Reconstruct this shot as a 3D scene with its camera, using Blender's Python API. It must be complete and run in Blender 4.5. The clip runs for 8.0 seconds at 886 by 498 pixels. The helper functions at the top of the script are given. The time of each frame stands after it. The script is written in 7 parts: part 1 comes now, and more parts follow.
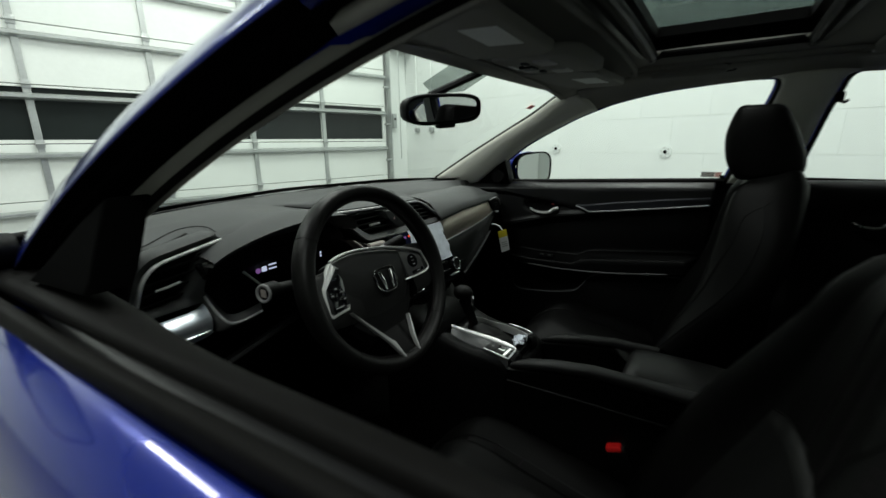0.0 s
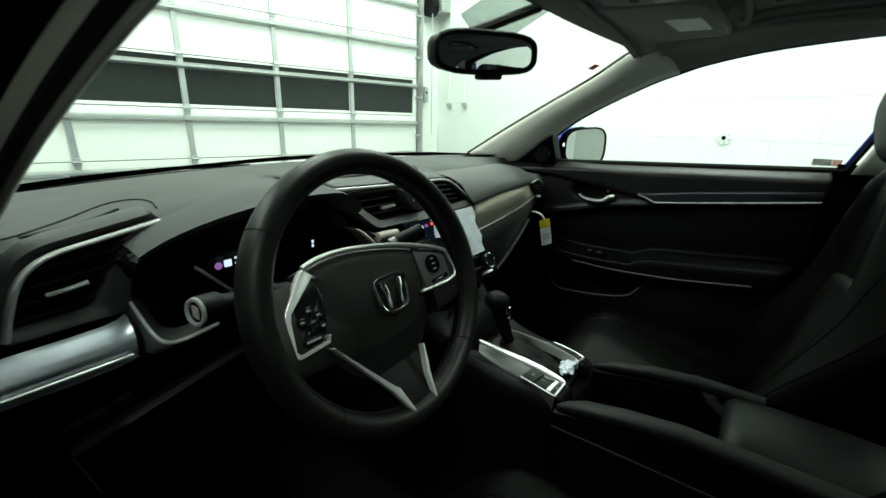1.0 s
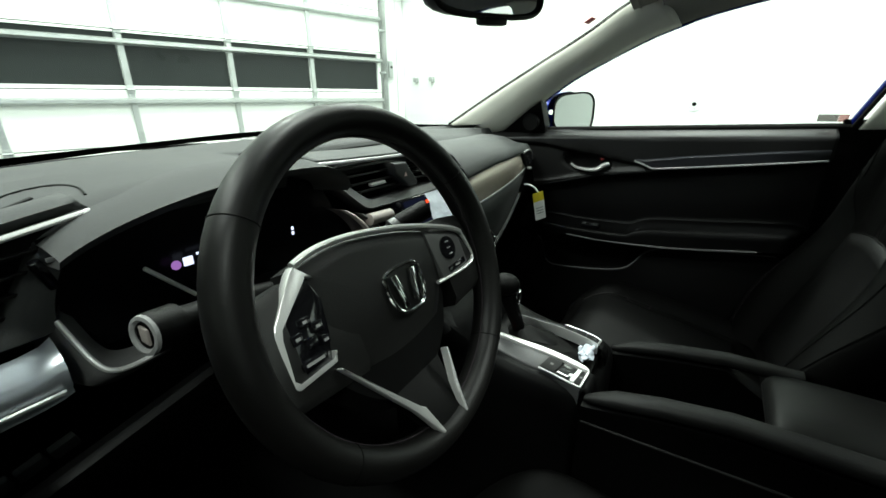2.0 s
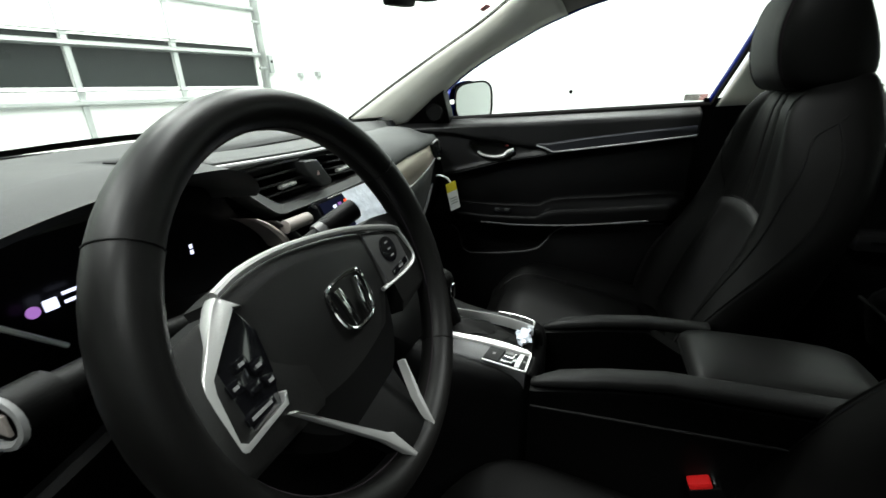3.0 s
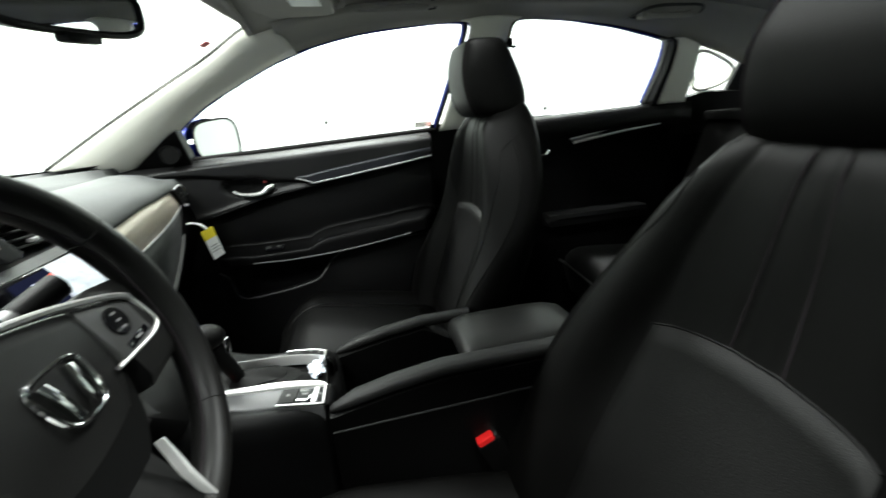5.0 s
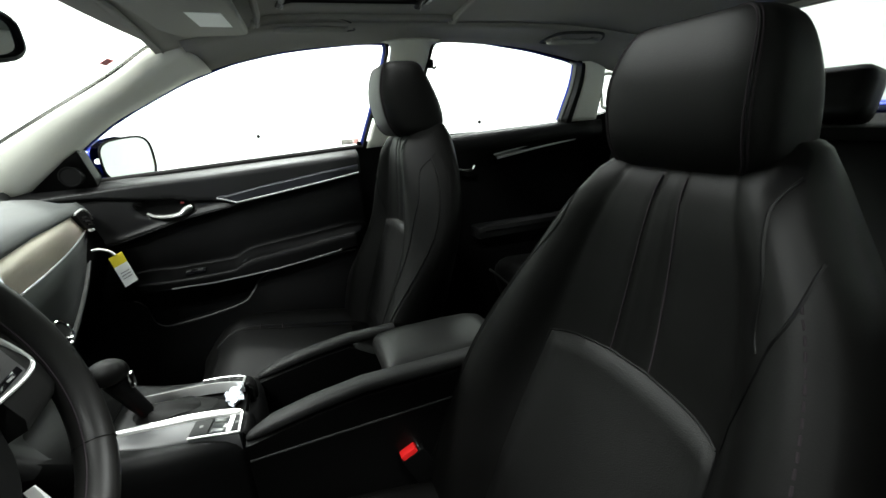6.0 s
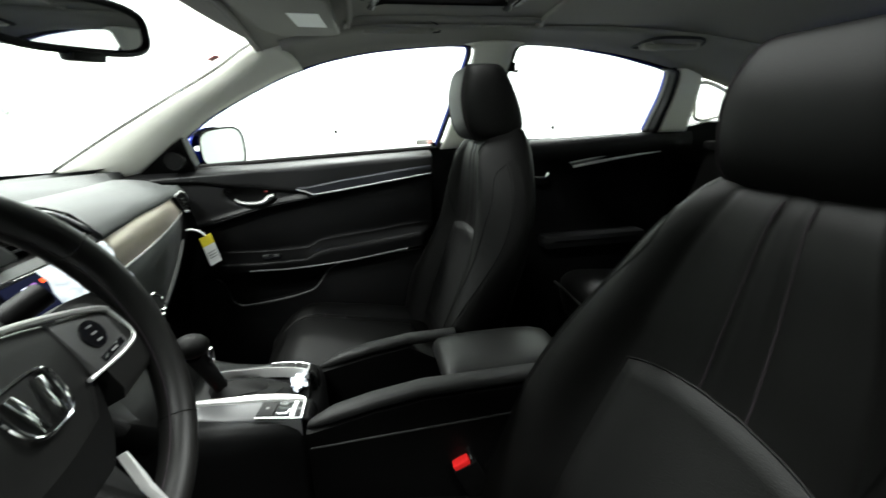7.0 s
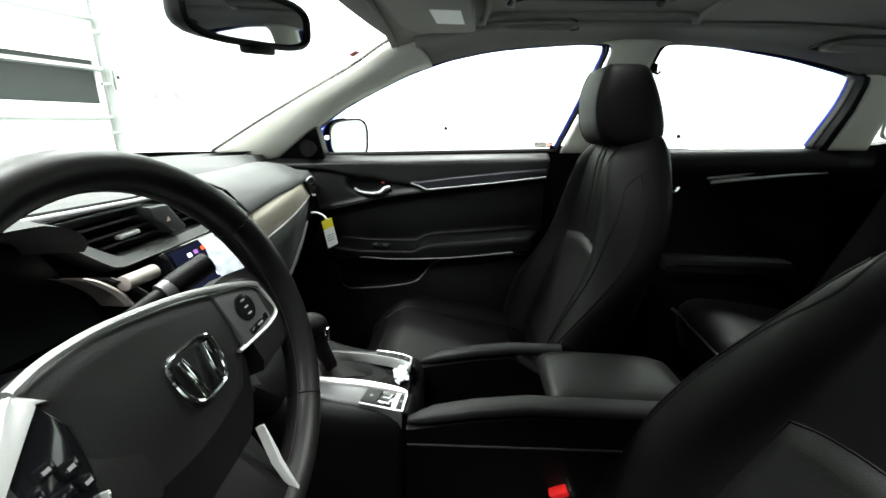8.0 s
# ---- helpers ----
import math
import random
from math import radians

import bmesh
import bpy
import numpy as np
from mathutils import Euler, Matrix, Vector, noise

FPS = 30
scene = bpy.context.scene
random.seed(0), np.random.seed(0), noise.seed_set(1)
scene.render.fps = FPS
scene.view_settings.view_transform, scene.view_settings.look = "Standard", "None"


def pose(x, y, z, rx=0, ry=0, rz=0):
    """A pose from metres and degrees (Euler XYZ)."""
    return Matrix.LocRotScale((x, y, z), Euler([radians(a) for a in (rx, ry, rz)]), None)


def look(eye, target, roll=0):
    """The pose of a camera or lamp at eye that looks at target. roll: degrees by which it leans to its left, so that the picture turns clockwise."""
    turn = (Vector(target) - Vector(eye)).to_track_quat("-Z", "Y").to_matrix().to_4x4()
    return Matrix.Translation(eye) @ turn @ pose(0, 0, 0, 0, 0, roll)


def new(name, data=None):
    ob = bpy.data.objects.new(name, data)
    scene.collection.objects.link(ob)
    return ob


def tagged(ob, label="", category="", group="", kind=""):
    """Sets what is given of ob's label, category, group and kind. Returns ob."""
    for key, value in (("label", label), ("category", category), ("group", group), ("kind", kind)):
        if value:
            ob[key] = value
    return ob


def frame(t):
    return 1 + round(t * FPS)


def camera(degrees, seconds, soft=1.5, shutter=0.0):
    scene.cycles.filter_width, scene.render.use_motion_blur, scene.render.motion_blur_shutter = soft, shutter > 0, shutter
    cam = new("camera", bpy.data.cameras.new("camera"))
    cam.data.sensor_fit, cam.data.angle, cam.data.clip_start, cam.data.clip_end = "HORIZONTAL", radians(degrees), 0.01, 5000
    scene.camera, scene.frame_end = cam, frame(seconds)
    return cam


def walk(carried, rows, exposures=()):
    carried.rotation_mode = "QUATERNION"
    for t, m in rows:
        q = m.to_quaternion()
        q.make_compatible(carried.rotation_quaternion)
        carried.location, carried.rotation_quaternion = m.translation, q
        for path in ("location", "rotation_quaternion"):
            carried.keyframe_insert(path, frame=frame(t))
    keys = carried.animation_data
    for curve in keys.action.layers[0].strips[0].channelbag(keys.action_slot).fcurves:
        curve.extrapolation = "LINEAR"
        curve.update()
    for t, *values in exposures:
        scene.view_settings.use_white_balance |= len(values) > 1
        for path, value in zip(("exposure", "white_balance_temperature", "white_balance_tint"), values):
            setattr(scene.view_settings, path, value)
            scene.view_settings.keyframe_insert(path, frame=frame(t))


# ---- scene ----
cam = camera(93.9, 8.0, shutter=0.5)
PATH = [
    (0, (-0.9, -0.46, 1.134), (0.72, 0.602, 0.636), -0.7),
    (0.3, (-0.81, -0.407, 1.125), (0.769, 0.697, 0.588), -0.5),
    (0.5, (-0.772, -0.378, 1.119), (0.774, 0.753, 0.544), -0.3),
    (0.6, (-0.756, -0.372, 1.109), (0.782, 0.776, 0.548), -0.5),
    (1, (-0.704, -0.315, 1.098), (0.827, 0.829, 0.508), 1.5),
    (1.2, (-0.682, -0.29, 1.083), (0.853, 0.848, 0.492), 0.8),
    (2.3, (-0.65, -0.194, 1.068), (0.971, 0.739, 0.36), -1.1),
    (2.5, (-0.644, -0.181, 1.07), (1.03, 0.665, 0.376), -1.9),
    (3, (-0.637, -0.165, 1.059), (1.132, 0.439, 0.348), -1.9),
    (3.5, (-0.638, -0.185, 1.061), (1.171, 0.346, 0.393), -3.6),
    (4, (-0.64, -0.176, 1.058), (1.223, 0.037, 0.361), -2.7),
    (4.5, (-0.645, -0.176, 1.066), (1.24, -0.243, 0.401), -3.7),
    (4.7, (-0.647, -0.18, 1.065), (1.236, -0.357, 0.415), -3.7),
    (5, (-0.662, -0.203, 1.066), (1.197, -0.574, 0.426), -4.3),
    (5.2, (-0.672, -0.214, 1.069), (1.169, -0.679, 0.439), -4.3),
    (6.3, (-0.698, -0.255, 1.082), (1.101, -0.882, 0.474), -4.2),
    (6.5, (-0.69, -0.249, 1.081), (1.131, -0.818, 0.482), -3.5),
    (6.8, (-0.677, -0.236, 1.08), (1.177, -0.701, 0.491), -2.3),
    (7, (-0.673, -0.235, 1.085), (1.207, -0.586, 0.498), -1.7),
    (7.4, (-0.656, -0.211, 1.084), (1.251, -0.379, 0.504), -0.2),
    (7.5, (-0.655, -0.208, 1.088), (1.254, -0.295, 0.501), 0.2),
    (8, (-0.641, -0.191, 1.087), (1.269, -0.11, 0.498), 1.2),
]
walk(cam, [(t, look(eye, target, roll)) for t, eye, target, roll in PATH],
     exposures=[(0.0, -0.8, 6500, 6), (0.5, -0.45, 6500, 2), (1.0, -0.05, 6500, -8), (1.2, 0.1, 6500, -11), (2.5, 0.5, 6500, 9), (3.0, 0.65, 6500, 10), (3.5, 0.85, 6500, 10), (4.0, 1.15, 6500, 10), (4.5, 1.5, 6500, 10), (5.0, 1.4, 6500, 10), (6.5, 1.5, 6500, 10), (7.0, 1.5, 6500, 10), (7.5, 1.5, 6500, 10), (8.0, 1.5, 6500, 10)])

# ---- light: a white service bay under ceiling tube lamps ----
ROOM = pose(0, 0, 0, 0, 0, -12)
world = bpy.data.worlds.new("world")
scene.world = world
world.use_nodes = True
world.node_tree.nodes["Background"].inputs[0].default_value = (0.9, 0.95, 1.0, 1)
world.node_tree.nodes["Background"].inputs[1].default_value = 0.05
LAMP_WATTS = 80.0


# ---- helpers ----
def link(bm, name, mat, parent=None, smooth=40, label=""):
    me = bpy.data.meshes.new(name)
    bmesh.ops.recalc_face_normals(bm, faces=bm.faces[:])
    bm.to_mesh(me)
    bm.free()
    if smooth:
        me.shade_smooth()
        me.set_sharp_from_angle(angle=radians(smooth))
    me.materials.append(mat)
    ob = new(name, me)
    if parent is not None:
        ob.parent = parent
    if label:
        ob["label"] = label
    return ob


def part(name, bm, mat, parent, label="", smooth=40):
    return link(bm, name, mat, parent, smooth, label)


def thing(name, label, category, group="", kind=""):
    return tagged(new(name), label, category, group, kind)


def box(bm, c, s, bevel=0.0, rot=None, seg=2):
    got = bmesh.ops.create_cube(bm, size=1.0)
    vs = got["verts"]
    m = Matrix.Translation(c) @ (rot.to_4x4() if rot is not None else Matrix()) @ Matrix.Diagonal((*s, 1))
    bmesh.ops.transform(bm, matrix=m, verts=vs)
    if bevel:
        es = list({e for v in vs for e in v.link_edges})
        bmesh.ops.bevel(bm, geom=es, offset=bevel, segments=seg, affect="EDGES", profile=0.6)
    return bm


def loft(bm, rows, close_u=False, close_v=False, cap=False):
    grid = [[bm.verts.new(p) for p in row] for row in rows]
    n, m = len(grid), len(grid[0])
    for i in range(n if close_v else n - 1):
        for j in range(m if close_u else m - 1):
            a, b = grid[i][j], grid[i][(j + 1) % m]
            c, d = grid[(i + 1) % n][(j + 1) % m], grid[(i + 1) % n][j]
            try:
                bm.faces.new((a, b, c, d))
            except ValueError:
                pass
    if cap:
        bm.faces.new(grid[0])
        bm.faces.new(grid[-1])
    return bm


def smooth_path(pts, n=6, closed=False):
    """Catmull-Rom through the points."""
    pts = [Vector(p) for p in pts]
    out, k = [], len(pts)
    for i in range(k if closed else k - 1):
        p1, p2 = pts[i], pts[(i + 1) % k]
        p0 = pts[i - 1] if (closed or i > 0) else p1 * 2 - p2
        p3 = pts[(i + 2) % k] if (closed or i + 2 < k) else p2 * 2 - p1
        for j in range(n):
            t = j / n
            out.append(0.5 * ((2 * p1) + (p2 - p0) * t + (2 * p0 - 5 * p1 + 4 * p2 - p3) * t * t + (3 * p1 - p0 - 3 * p2 + p3) * t ** 3))
    if not closed:
        out.append(pts[-1])
    return out


def tube(bm, pts, r, seg=8, closed=False, flat=1.0, taper=None):
    pts = [Vector(p) for p in pts]
    k, rows = len(pts), []
    ref = None
    for i, p in enumerate(pts):
        a = pts[i - 1] if (closed or i > 0) else p
        b = pts[(i + 1) % k] if (closed or i + 1 < k) else p
        d = (b - a).normalized()
        if ref is None:
            ref = d.orthogonal().normalized() if abs(d.z) > 0.95 else Vector((0, 0, 1))
        u = (ref - d * ref.dot(d)).normalized()
        v = d.cross(u)
        ref = u
        q = r * (taper(i / max(1, k - 1)) if taper else 1.0)
        rows.append([p + u * (q * flat * math.cos(2 * math.pi * j / seg)) + v * (q * math.sin(2 * math.pi * j / seg)) for j in range(seg)])
    return loft(bm, rows, close_u=True, close_v=closed, cap=not closed)


def prism(bm, outline, to3, a, b, bevel=0.0, seg=2):
    """Extrude a 2D outline between a and b; to3(u, v, w) places it."""
    lo = [bm.verts.new(to3(u, v, a)) for u, v in outline]
    hi = [bm.verts.new(to3(u, v, b)) for u, v in outline]
    fs = [bm.faces.new(lo), bm.faces.new(hi[::-1])]
    k = len(outline)
    for i in range(k):
        fs.append(bm.faces.new((lo[i], hi[i], hi[(i + 1) % k], lo[(i + 1) % k])))
    if bevel:
        es = list({e for f in fs[:2] for e in f.edges})
        bmesh.ops.bevel(bm, geom=es, offset=bevel, segments=seg, affect="EDGES", profile=0.6)
    return bm


def strip(bm, edge_a, edge_b, steps=1, bulge=None):
    """A band of faces between two polylines of the same length."""
    rows = []
    for i in range(steps + 1):
        t = i / steps
        rows.append([Vector(a).lerp(Vector(b), t) + (bulge(t) if bulge else Vector()) for a, b in zip(edge_a, edge_b)])
    return loft(bm, rows)


def thick(ob, d, off=-1.0):
    m = ob.modifiers.new("thickness", "SOLIDIFY")
    m.thickness, m.offset = d, off
    return ob


# ---- materials ----
def material(name, color, rough=0.5, metal=0.0, grain=0.0, scale=400.0, vary=0.15, coat=0.0, bump_dist=0.001, spec=0.5, stain=3.0):
    m = bpy.data.materials.new(name)
    m.use_nodes = True
    nt = m.node_tree
    b = nt.nodes["Principled BSDF"]
    b.inputs["Roughness"].default_value = rough
    b.inputs["Metallic"].default_value = metal
    b.inputs["Coat Weight"].default_value = coat
    b.inputs["Specular IOR Level"].default_value = spec
    tc = nt.nodes.new("ShaderNodeTexCoord")
    n1 = nt.nodes.new("ShaderNodeTexNoise")
    n1.inputs["Scale"].default_value = stain
    n1.inputs["Detail"].default_value = 6
    nt.links.new(tc.outputs["Object"], n1.inputs["Vector"])
    n2 = nt.nodes.new("ShaderNodeTexNoise")
    n2.inputs["Scale"].default_value = scale
    n2.inputs["Detail"].default_value = 3
    nt.links.new(tc.outputs["Object"], n2.inputs["Vector"])
    mixf = nt.nodes.new("ShaderNodeMath")
    mixf.operation = "MULTIPLY_ADD"
    nt.links.new(n2.outputs["Fac"], mixf.inputs[0])
    mixf.inputs[1].default_value = 0.5
    half = nt.nodes.new("ShaderNodeMath")
    half.operation = "MULTIPLY"
    half.inputs[1].default_value = 0.5
    nt.links.new(n1.outputs["Fac"], half.inputs[0])
    nt.links.new(half.outputs[0], mixf.inputs[2])
    ramp = nt.nodes.new("ShaderNodeMapRange")
    ramp.inputs[1].default_value, ramp.inputs[2].default_value = 0.3, 0.7
    ramp.inputs[3].default_value, ramp.inputs[4].default_value = 1 - vary, 1 + vary
    nt.links.new(mixf.outputs[0], ramp.inputs[0])
    mul = nt.nodes.new("ShaderNodeVectorMath")
    mul.operation = "SCALE"
    mul.inputs[0].default_value = color
    nt.links.new(ramp.outputs[0], mul.inputs["Scale"])
    nt.links.new(mul.outputs[0], b.inputs["Base Color"])
    rr = nt.nodes.new("ShaderNodeMapRange")
    rr.inputs[1].default_value, rr.inputs[2].default_value = 0.3, 0.7
    rr.inputs[3].default_value, rr.inputs[4].default_value = max(0.02, rough * 0.88), min(1, rough * 1.12)
    nt.links.new(n1.outputs["Fac"], rr.inputs[0])
    nt.links.new(rr.outputs[0], b.inputs["Roughness"])
    if grain:
        bp = nt.nodes.new("ShaderNodeBump")
        bp.inputs["Strength"].default_value = grain
        bp.inputs["Distance"].default_value = bump_dist
        nt.links.new(n2.outputs["Fac"], bp.inputs["Height"])
        nt.links.new(bp.outputs["Normal"], b.inputs["Normal"])
    return m


def glow(name, color, strength):
    m = bpy.data.materials.new(name)
    m.use_nodes = True
    nt = m.node_tree
    nt.nodes.remove(nt.nodes["Principled BSDF"])
    e = nt.nodes.new("ShaderNodeEmission")
    e.inputs[0].default_value = (*color, 1)
    e.inputs[1].default_value = strength
    nt.links.new(e.outputs[0], nt.nodes["Material Output"].inputs[0])
    return m


def glass(name, tint, gloss=1.0):
    """Clear pane: light goes straight through, with a Fresnel gloss."""
    m = bpy.data.materials.new(name)
    m.use_nodes = True
    nt = m.node_tree
    nt.nodes.remove(nt.nodes["Principled BSDF"])
    tr = nt.nodes.new("ShaderNodeBsdfTransparent")
    tr.inputs[0].default_value = (*tint, 1)
    gl = nt.nodes.new("ShaderNodeBsdfGlossy")
    gl.inputs["Roughness"].default_value = 0.02
    fr = nt.nodes.new("ShaderNodeLayerWeight")
    fr.inputs["Blend"].default_value = 0.5
    pw = nt.nodes.new("ShaderNodeMath")
    pw.operation = "POWER"
    pw.inputs[1].default_value = 4.0
    nt.links.new(fr.outputs["Facing"], pw.inputs[0])
    ad = nt.nodes.new("ShaderNodeMath")
    ad.operation = "MULTIPLY_ADD"
    ad.inputs[1].default_value, ad.inputs[2].default_value = 0.45 * gloss, 0.03 * gloss
    nt.links.new(pw.outputs[0], ad.inputs[0])
    mx = nt.nodes.new("ShaderNodeMixShader")
    nt.links.new(ad.outputs[0], mx.inputs[0])
    nt.links.new(tr.outputs[0], mx.inputs[1])
    nt.links.new(gl.outputs[0], mx.inputs[2])
    nt.links.new(mx.outputs[0], nt.nodes["Material Output"].inputs[0])
    return m


SOFT = material("soft_touch_plastic", (0.046, 0.048, 0.0475), 0.6, grain=0.4, scale=900, bump_dist=0.0007, spec=0.28)
TOPPAD = material("dash_top_plastic", (0.036, 0.0375, 0.0372), 0.68, grain=0.4, scale=900, bump_dist=0.0007, spec=0.3)
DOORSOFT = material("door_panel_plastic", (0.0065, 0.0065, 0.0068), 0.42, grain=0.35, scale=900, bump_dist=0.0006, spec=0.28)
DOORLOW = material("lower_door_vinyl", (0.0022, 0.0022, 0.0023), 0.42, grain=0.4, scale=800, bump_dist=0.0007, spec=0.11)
SATIN = material("satin_dark_trim", (0.10, 0.10, 0.10), 0.38, metal=0.4, grain=0.15, scale=900, bump_dist=0.0004)
ARM = material("armrest_leather", (0.009, 0.009, 0.0088), 0.4, grain=0.35, scale=650, bump_dist=0.0008, spec=0.15)
STITCH = material("dark_stitching", (0.016, 0.013, 0.015), 0.85, spec=0.06)
CONSOLE = material("console_plastic", (0.0032, 0.0032, 0.0033), 0.42, grain=0.3, scale=800, bump_dist=0.0005, spec=0.10)
BINPAD = material("console_padding", (0.010, 0.010, 0.010), 0.5, grain=0.4, scale=500, bump_dist=0.0008, spec=0.18)
HARD = material("hard_black_plastic", (0.0011, 0.0011, 0.0011), 0.48, grain=0.3, scale=700, bump_dist=0.0005, spec=0.1)
LEATHER = material("black_leather", (0.0015, 0.00145, 0.00135), 0.52, grain=0.22, scale=650, bump_dist=0.0006, spec=0.10)
INSERT = material("perforated_leather", (0.0024, 0.0024, 0.0023), 0.5, grain=0.6, scale=700, bump_dist=0.001, spec=0.15)
RIM = material("wheel_leather", (0.004, 0.0039, 0.0037), 0.4, grain=0.2, scale=1400, bump_dist=0.0004, spec=0.2)
HUB = material("airbag_cover", (0.0105, 0.0105, 0.0102), 0.42, grain=0.35, scale=900, bump_dist=0.0005, spec=0.28)
GLOSS = material("piano_black", (0.004, 0.004, 0.005), 0.12, vary=0.05, coat=0.5)
LENS = material("instrument_lens", (0.0025, 0.0025, 0.003), 0.3, vary=0.05, spec=0.12)
SILVER = material("satin_silver_trim", (0.74, 0.74, 0.73), 0.38, metal=0.7, grain=0.08, scale=900, vary=0.05)
PANEL = material("satin_silver_panel", (0.66, 0.70, 0.76), 0.3, metal=0.75, grain=0.06, scale=900, vary=0.04)
BAND = material("grey_satin_trim", (0.36, 0.36, 0.36), 0.42, metal=0.4, grain=0.06, scale=900, vary=0.04)
DECK = material("grey_deck_plastic", (0.075, 0.075, 0.077), 0.45, metal=0.15, grain=0.08, scale=900, vary=0.05)
GREYBAND = material("dim_satin_trim", (0.17, 0.17, 0.17), 0.4, metal=0.4, grain=0.06, scale=900, vary=0.04)
TAUPE = material("taupe_plastic", (0.30, 0.265, 0.245), 0.5, grain=0.2, scale=700, vary=0.06, bump_dist=0.0005)
CHROME = material("chrome", (0.8, 0.8, 0.8), 0.08, metal=1.0, vary=0.03)
BEIGE = material("brushed_champagne_trim", (0.63, 0.55, 0.46), 0.4, metal=0.25, grain=0.1, scale=500, vary=0.06)
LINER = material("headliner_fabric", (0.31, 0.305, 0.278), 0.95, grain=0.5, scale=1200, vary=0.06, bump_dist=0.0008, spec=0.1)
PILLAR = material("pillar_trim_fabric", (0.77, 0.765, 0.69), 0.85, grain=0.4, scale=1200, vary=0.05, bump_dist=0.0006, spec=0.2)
PAINT = material("blue_paint", (0.004, 0.016, 0.24), 0.25, metal=0.35, vary=0.06, coat=1.0, scale=2500)
RUBBER = material("weatherstrip_rubber", (0.0045, 0.0042, 0.004), 0.65, grain=0.35, scale=500, spec=0.08)
CARPET = material("black_carpet", (0.002, 0.002, 0.002), 0.95, grain=1.0, scale=900, bump_dist=0.003, spec=0.1)
WALL = material("white_painted_block", (0.80, 0.83, 0.80), 0.6, grain=0.35, scale=60, vary=0.03, bump_dist=0.003, stain=1.2)
MORTAR = material("painted_joint", (0.79, 0.82, 0.79), 0.65, grain=0.3, scale=90, vary=0.03, bump_dist=0.002)
DOORW = material("white_steel_panel", (0.80, 0.83, 0.79), 0.5, vary=0.03, grain=0.1, scale=30, stain=1.5, bump_dist=0.002)
STEEL = material("galvanised_steel", (0.46, 0.48, 0.47), 0.42, metal=0.7, vary=0.12, scale=40, stain=6)
DARKWIN = material("dark_door_window", (0.016, 0.02, 0.019), 0.3, vary=0.1, spec=0.15)
CONCRETE = material("sealed_concrete", (0.15, 0.15, 0.146), 0.45, grain=0.3, scale=60, vary=0.12, bump_dist=0.002, stain=1.0)
CEIL = material("white_ceiling", (0.72, 0.75, 0.73), 0.8, grain=0.3, scale=50, vary=0.04, bump_dist=0.003)
RED = material("red_plastic", (0.55, 0.012, 0.012), 0.35, vary=0.05)
YELLOW = material("yellow_card", (0.75, 0.62, 0.03), 0.6, vary=0.04)
WHITE = material("white_card", (0.78, 0.80, 0.78), 0.6, vary=0.03)
SPEAR = material("dark_satin_trim", (0.018, 0.019, 0.024), 0.4, metal=0.2, vary=0.05)
DARKRED = material("dark_red_plastic", (0.12, 0.006, 0.006), 0.5)
DULL = material("matte_black_felt", (0.002, 0.002, 0.002), 0.95, grain=0.3, scale=900, spec=0.02)
LABEL = material("faded_label", (0.42, 0.41, 0.40), 0.6)
GREYINK = material("grey_ink", (0.2, 0.2, 0.2), 0.6)
REDINK = material("red_label", (0.6, 0.03, 0.04), 0.5)
MIRROR = material("mirror_glass", (0.9, 0.92, 0.92), 0.01, metal=1.0, vary=0.0)
GLASS = glass("window_glass", (0.93, 0.96, 0.94))
SHADE = glass("windshield_shade", (0.34, 0.37, 0.36), 0.6)
PALE = material("pale_red_mark", (0.6, 0.45, 0.42), 0.6)
STICKER = glass("translucent_grey_label", (0.40, 0.385, 0.375), 0.2)
STICKER_RED = glass("translucent_red_label", (0.60, 0.44, 0.43), 0.2)
TINT = glass("sunroof_glass", (0.30, 0.34, 0.33))
FILM = material("screen_film", (0.62, 0.66, 0.74), 0.25, grain=0.6, scale=60, vary=0.2, bump_dist=0.004)
SCREEN = glow("screen_glow", (0.02, 0.025, 0.06), 0.25)
ICON_W = glow("icon_white", (0.7, 0.75, 1.0), 1.2)
ICON_P = glow("icon_violet", (0.5, 0.22, 0.7), 0.5)
ICON_R = glow("icon_red", (1.0, 0.08, 0.02), 1.2)
LAMP = glow("tube_lamp", (0.93, 1.0, 0.95), 9.0)


# ---- the bay: floor, walls, ceiling ----
X0, X1, Y0, Y1, HIGH = -8.6, 3.75, -7.0, 4.74, 4.1
DOOR_R, DOOR_L, DOOR_TOP = 3.33, -2.95, 3.45


def in_room(ob):
    ob.matrix_world = ROOM @ ob.matrix_world
    return ob


def slab(name, c, s, mat, label, category):
    ob = link(box(bmesh.new(), c, s), name, mat, smooth=0)
    in_room(ob)
    return tagged(ob, label, category, kind="structure")


slab("floor", ((X0 + X1) / 2, (Y0 + Y1) / 2, -0.06), (X1 - X0 + 0.6, Y1 - Y0 + 0.6, 0.12), CONCRETE, "grey sealed concrete floor of the bay", "floor")
slab("ceiling", ((X0 + X1) / 2, (Y0 + Y1) / 2, HIGH + 0.06), (X1 - X0 + 0.6, Y1 - Y0 + 0.6, 0.12), CEIL, "white painted ceiling", "ceiling")
wall_right = slab("wall_east", (X1 + 0.11, (Y0 + Y1) / 2, HIGH / 2), (0.2, Y1 - Y0 + 0.6, HIGH), MORTAR, "white painted concrete block wall", "wall")
slab("wall_west", (X0 - 0.1, (Y0 + Y1) / 2, HIGH / 2), (0.2, Y1 - Y0 + 0.6, HIGH), WALL, "white painted wall", "wall")
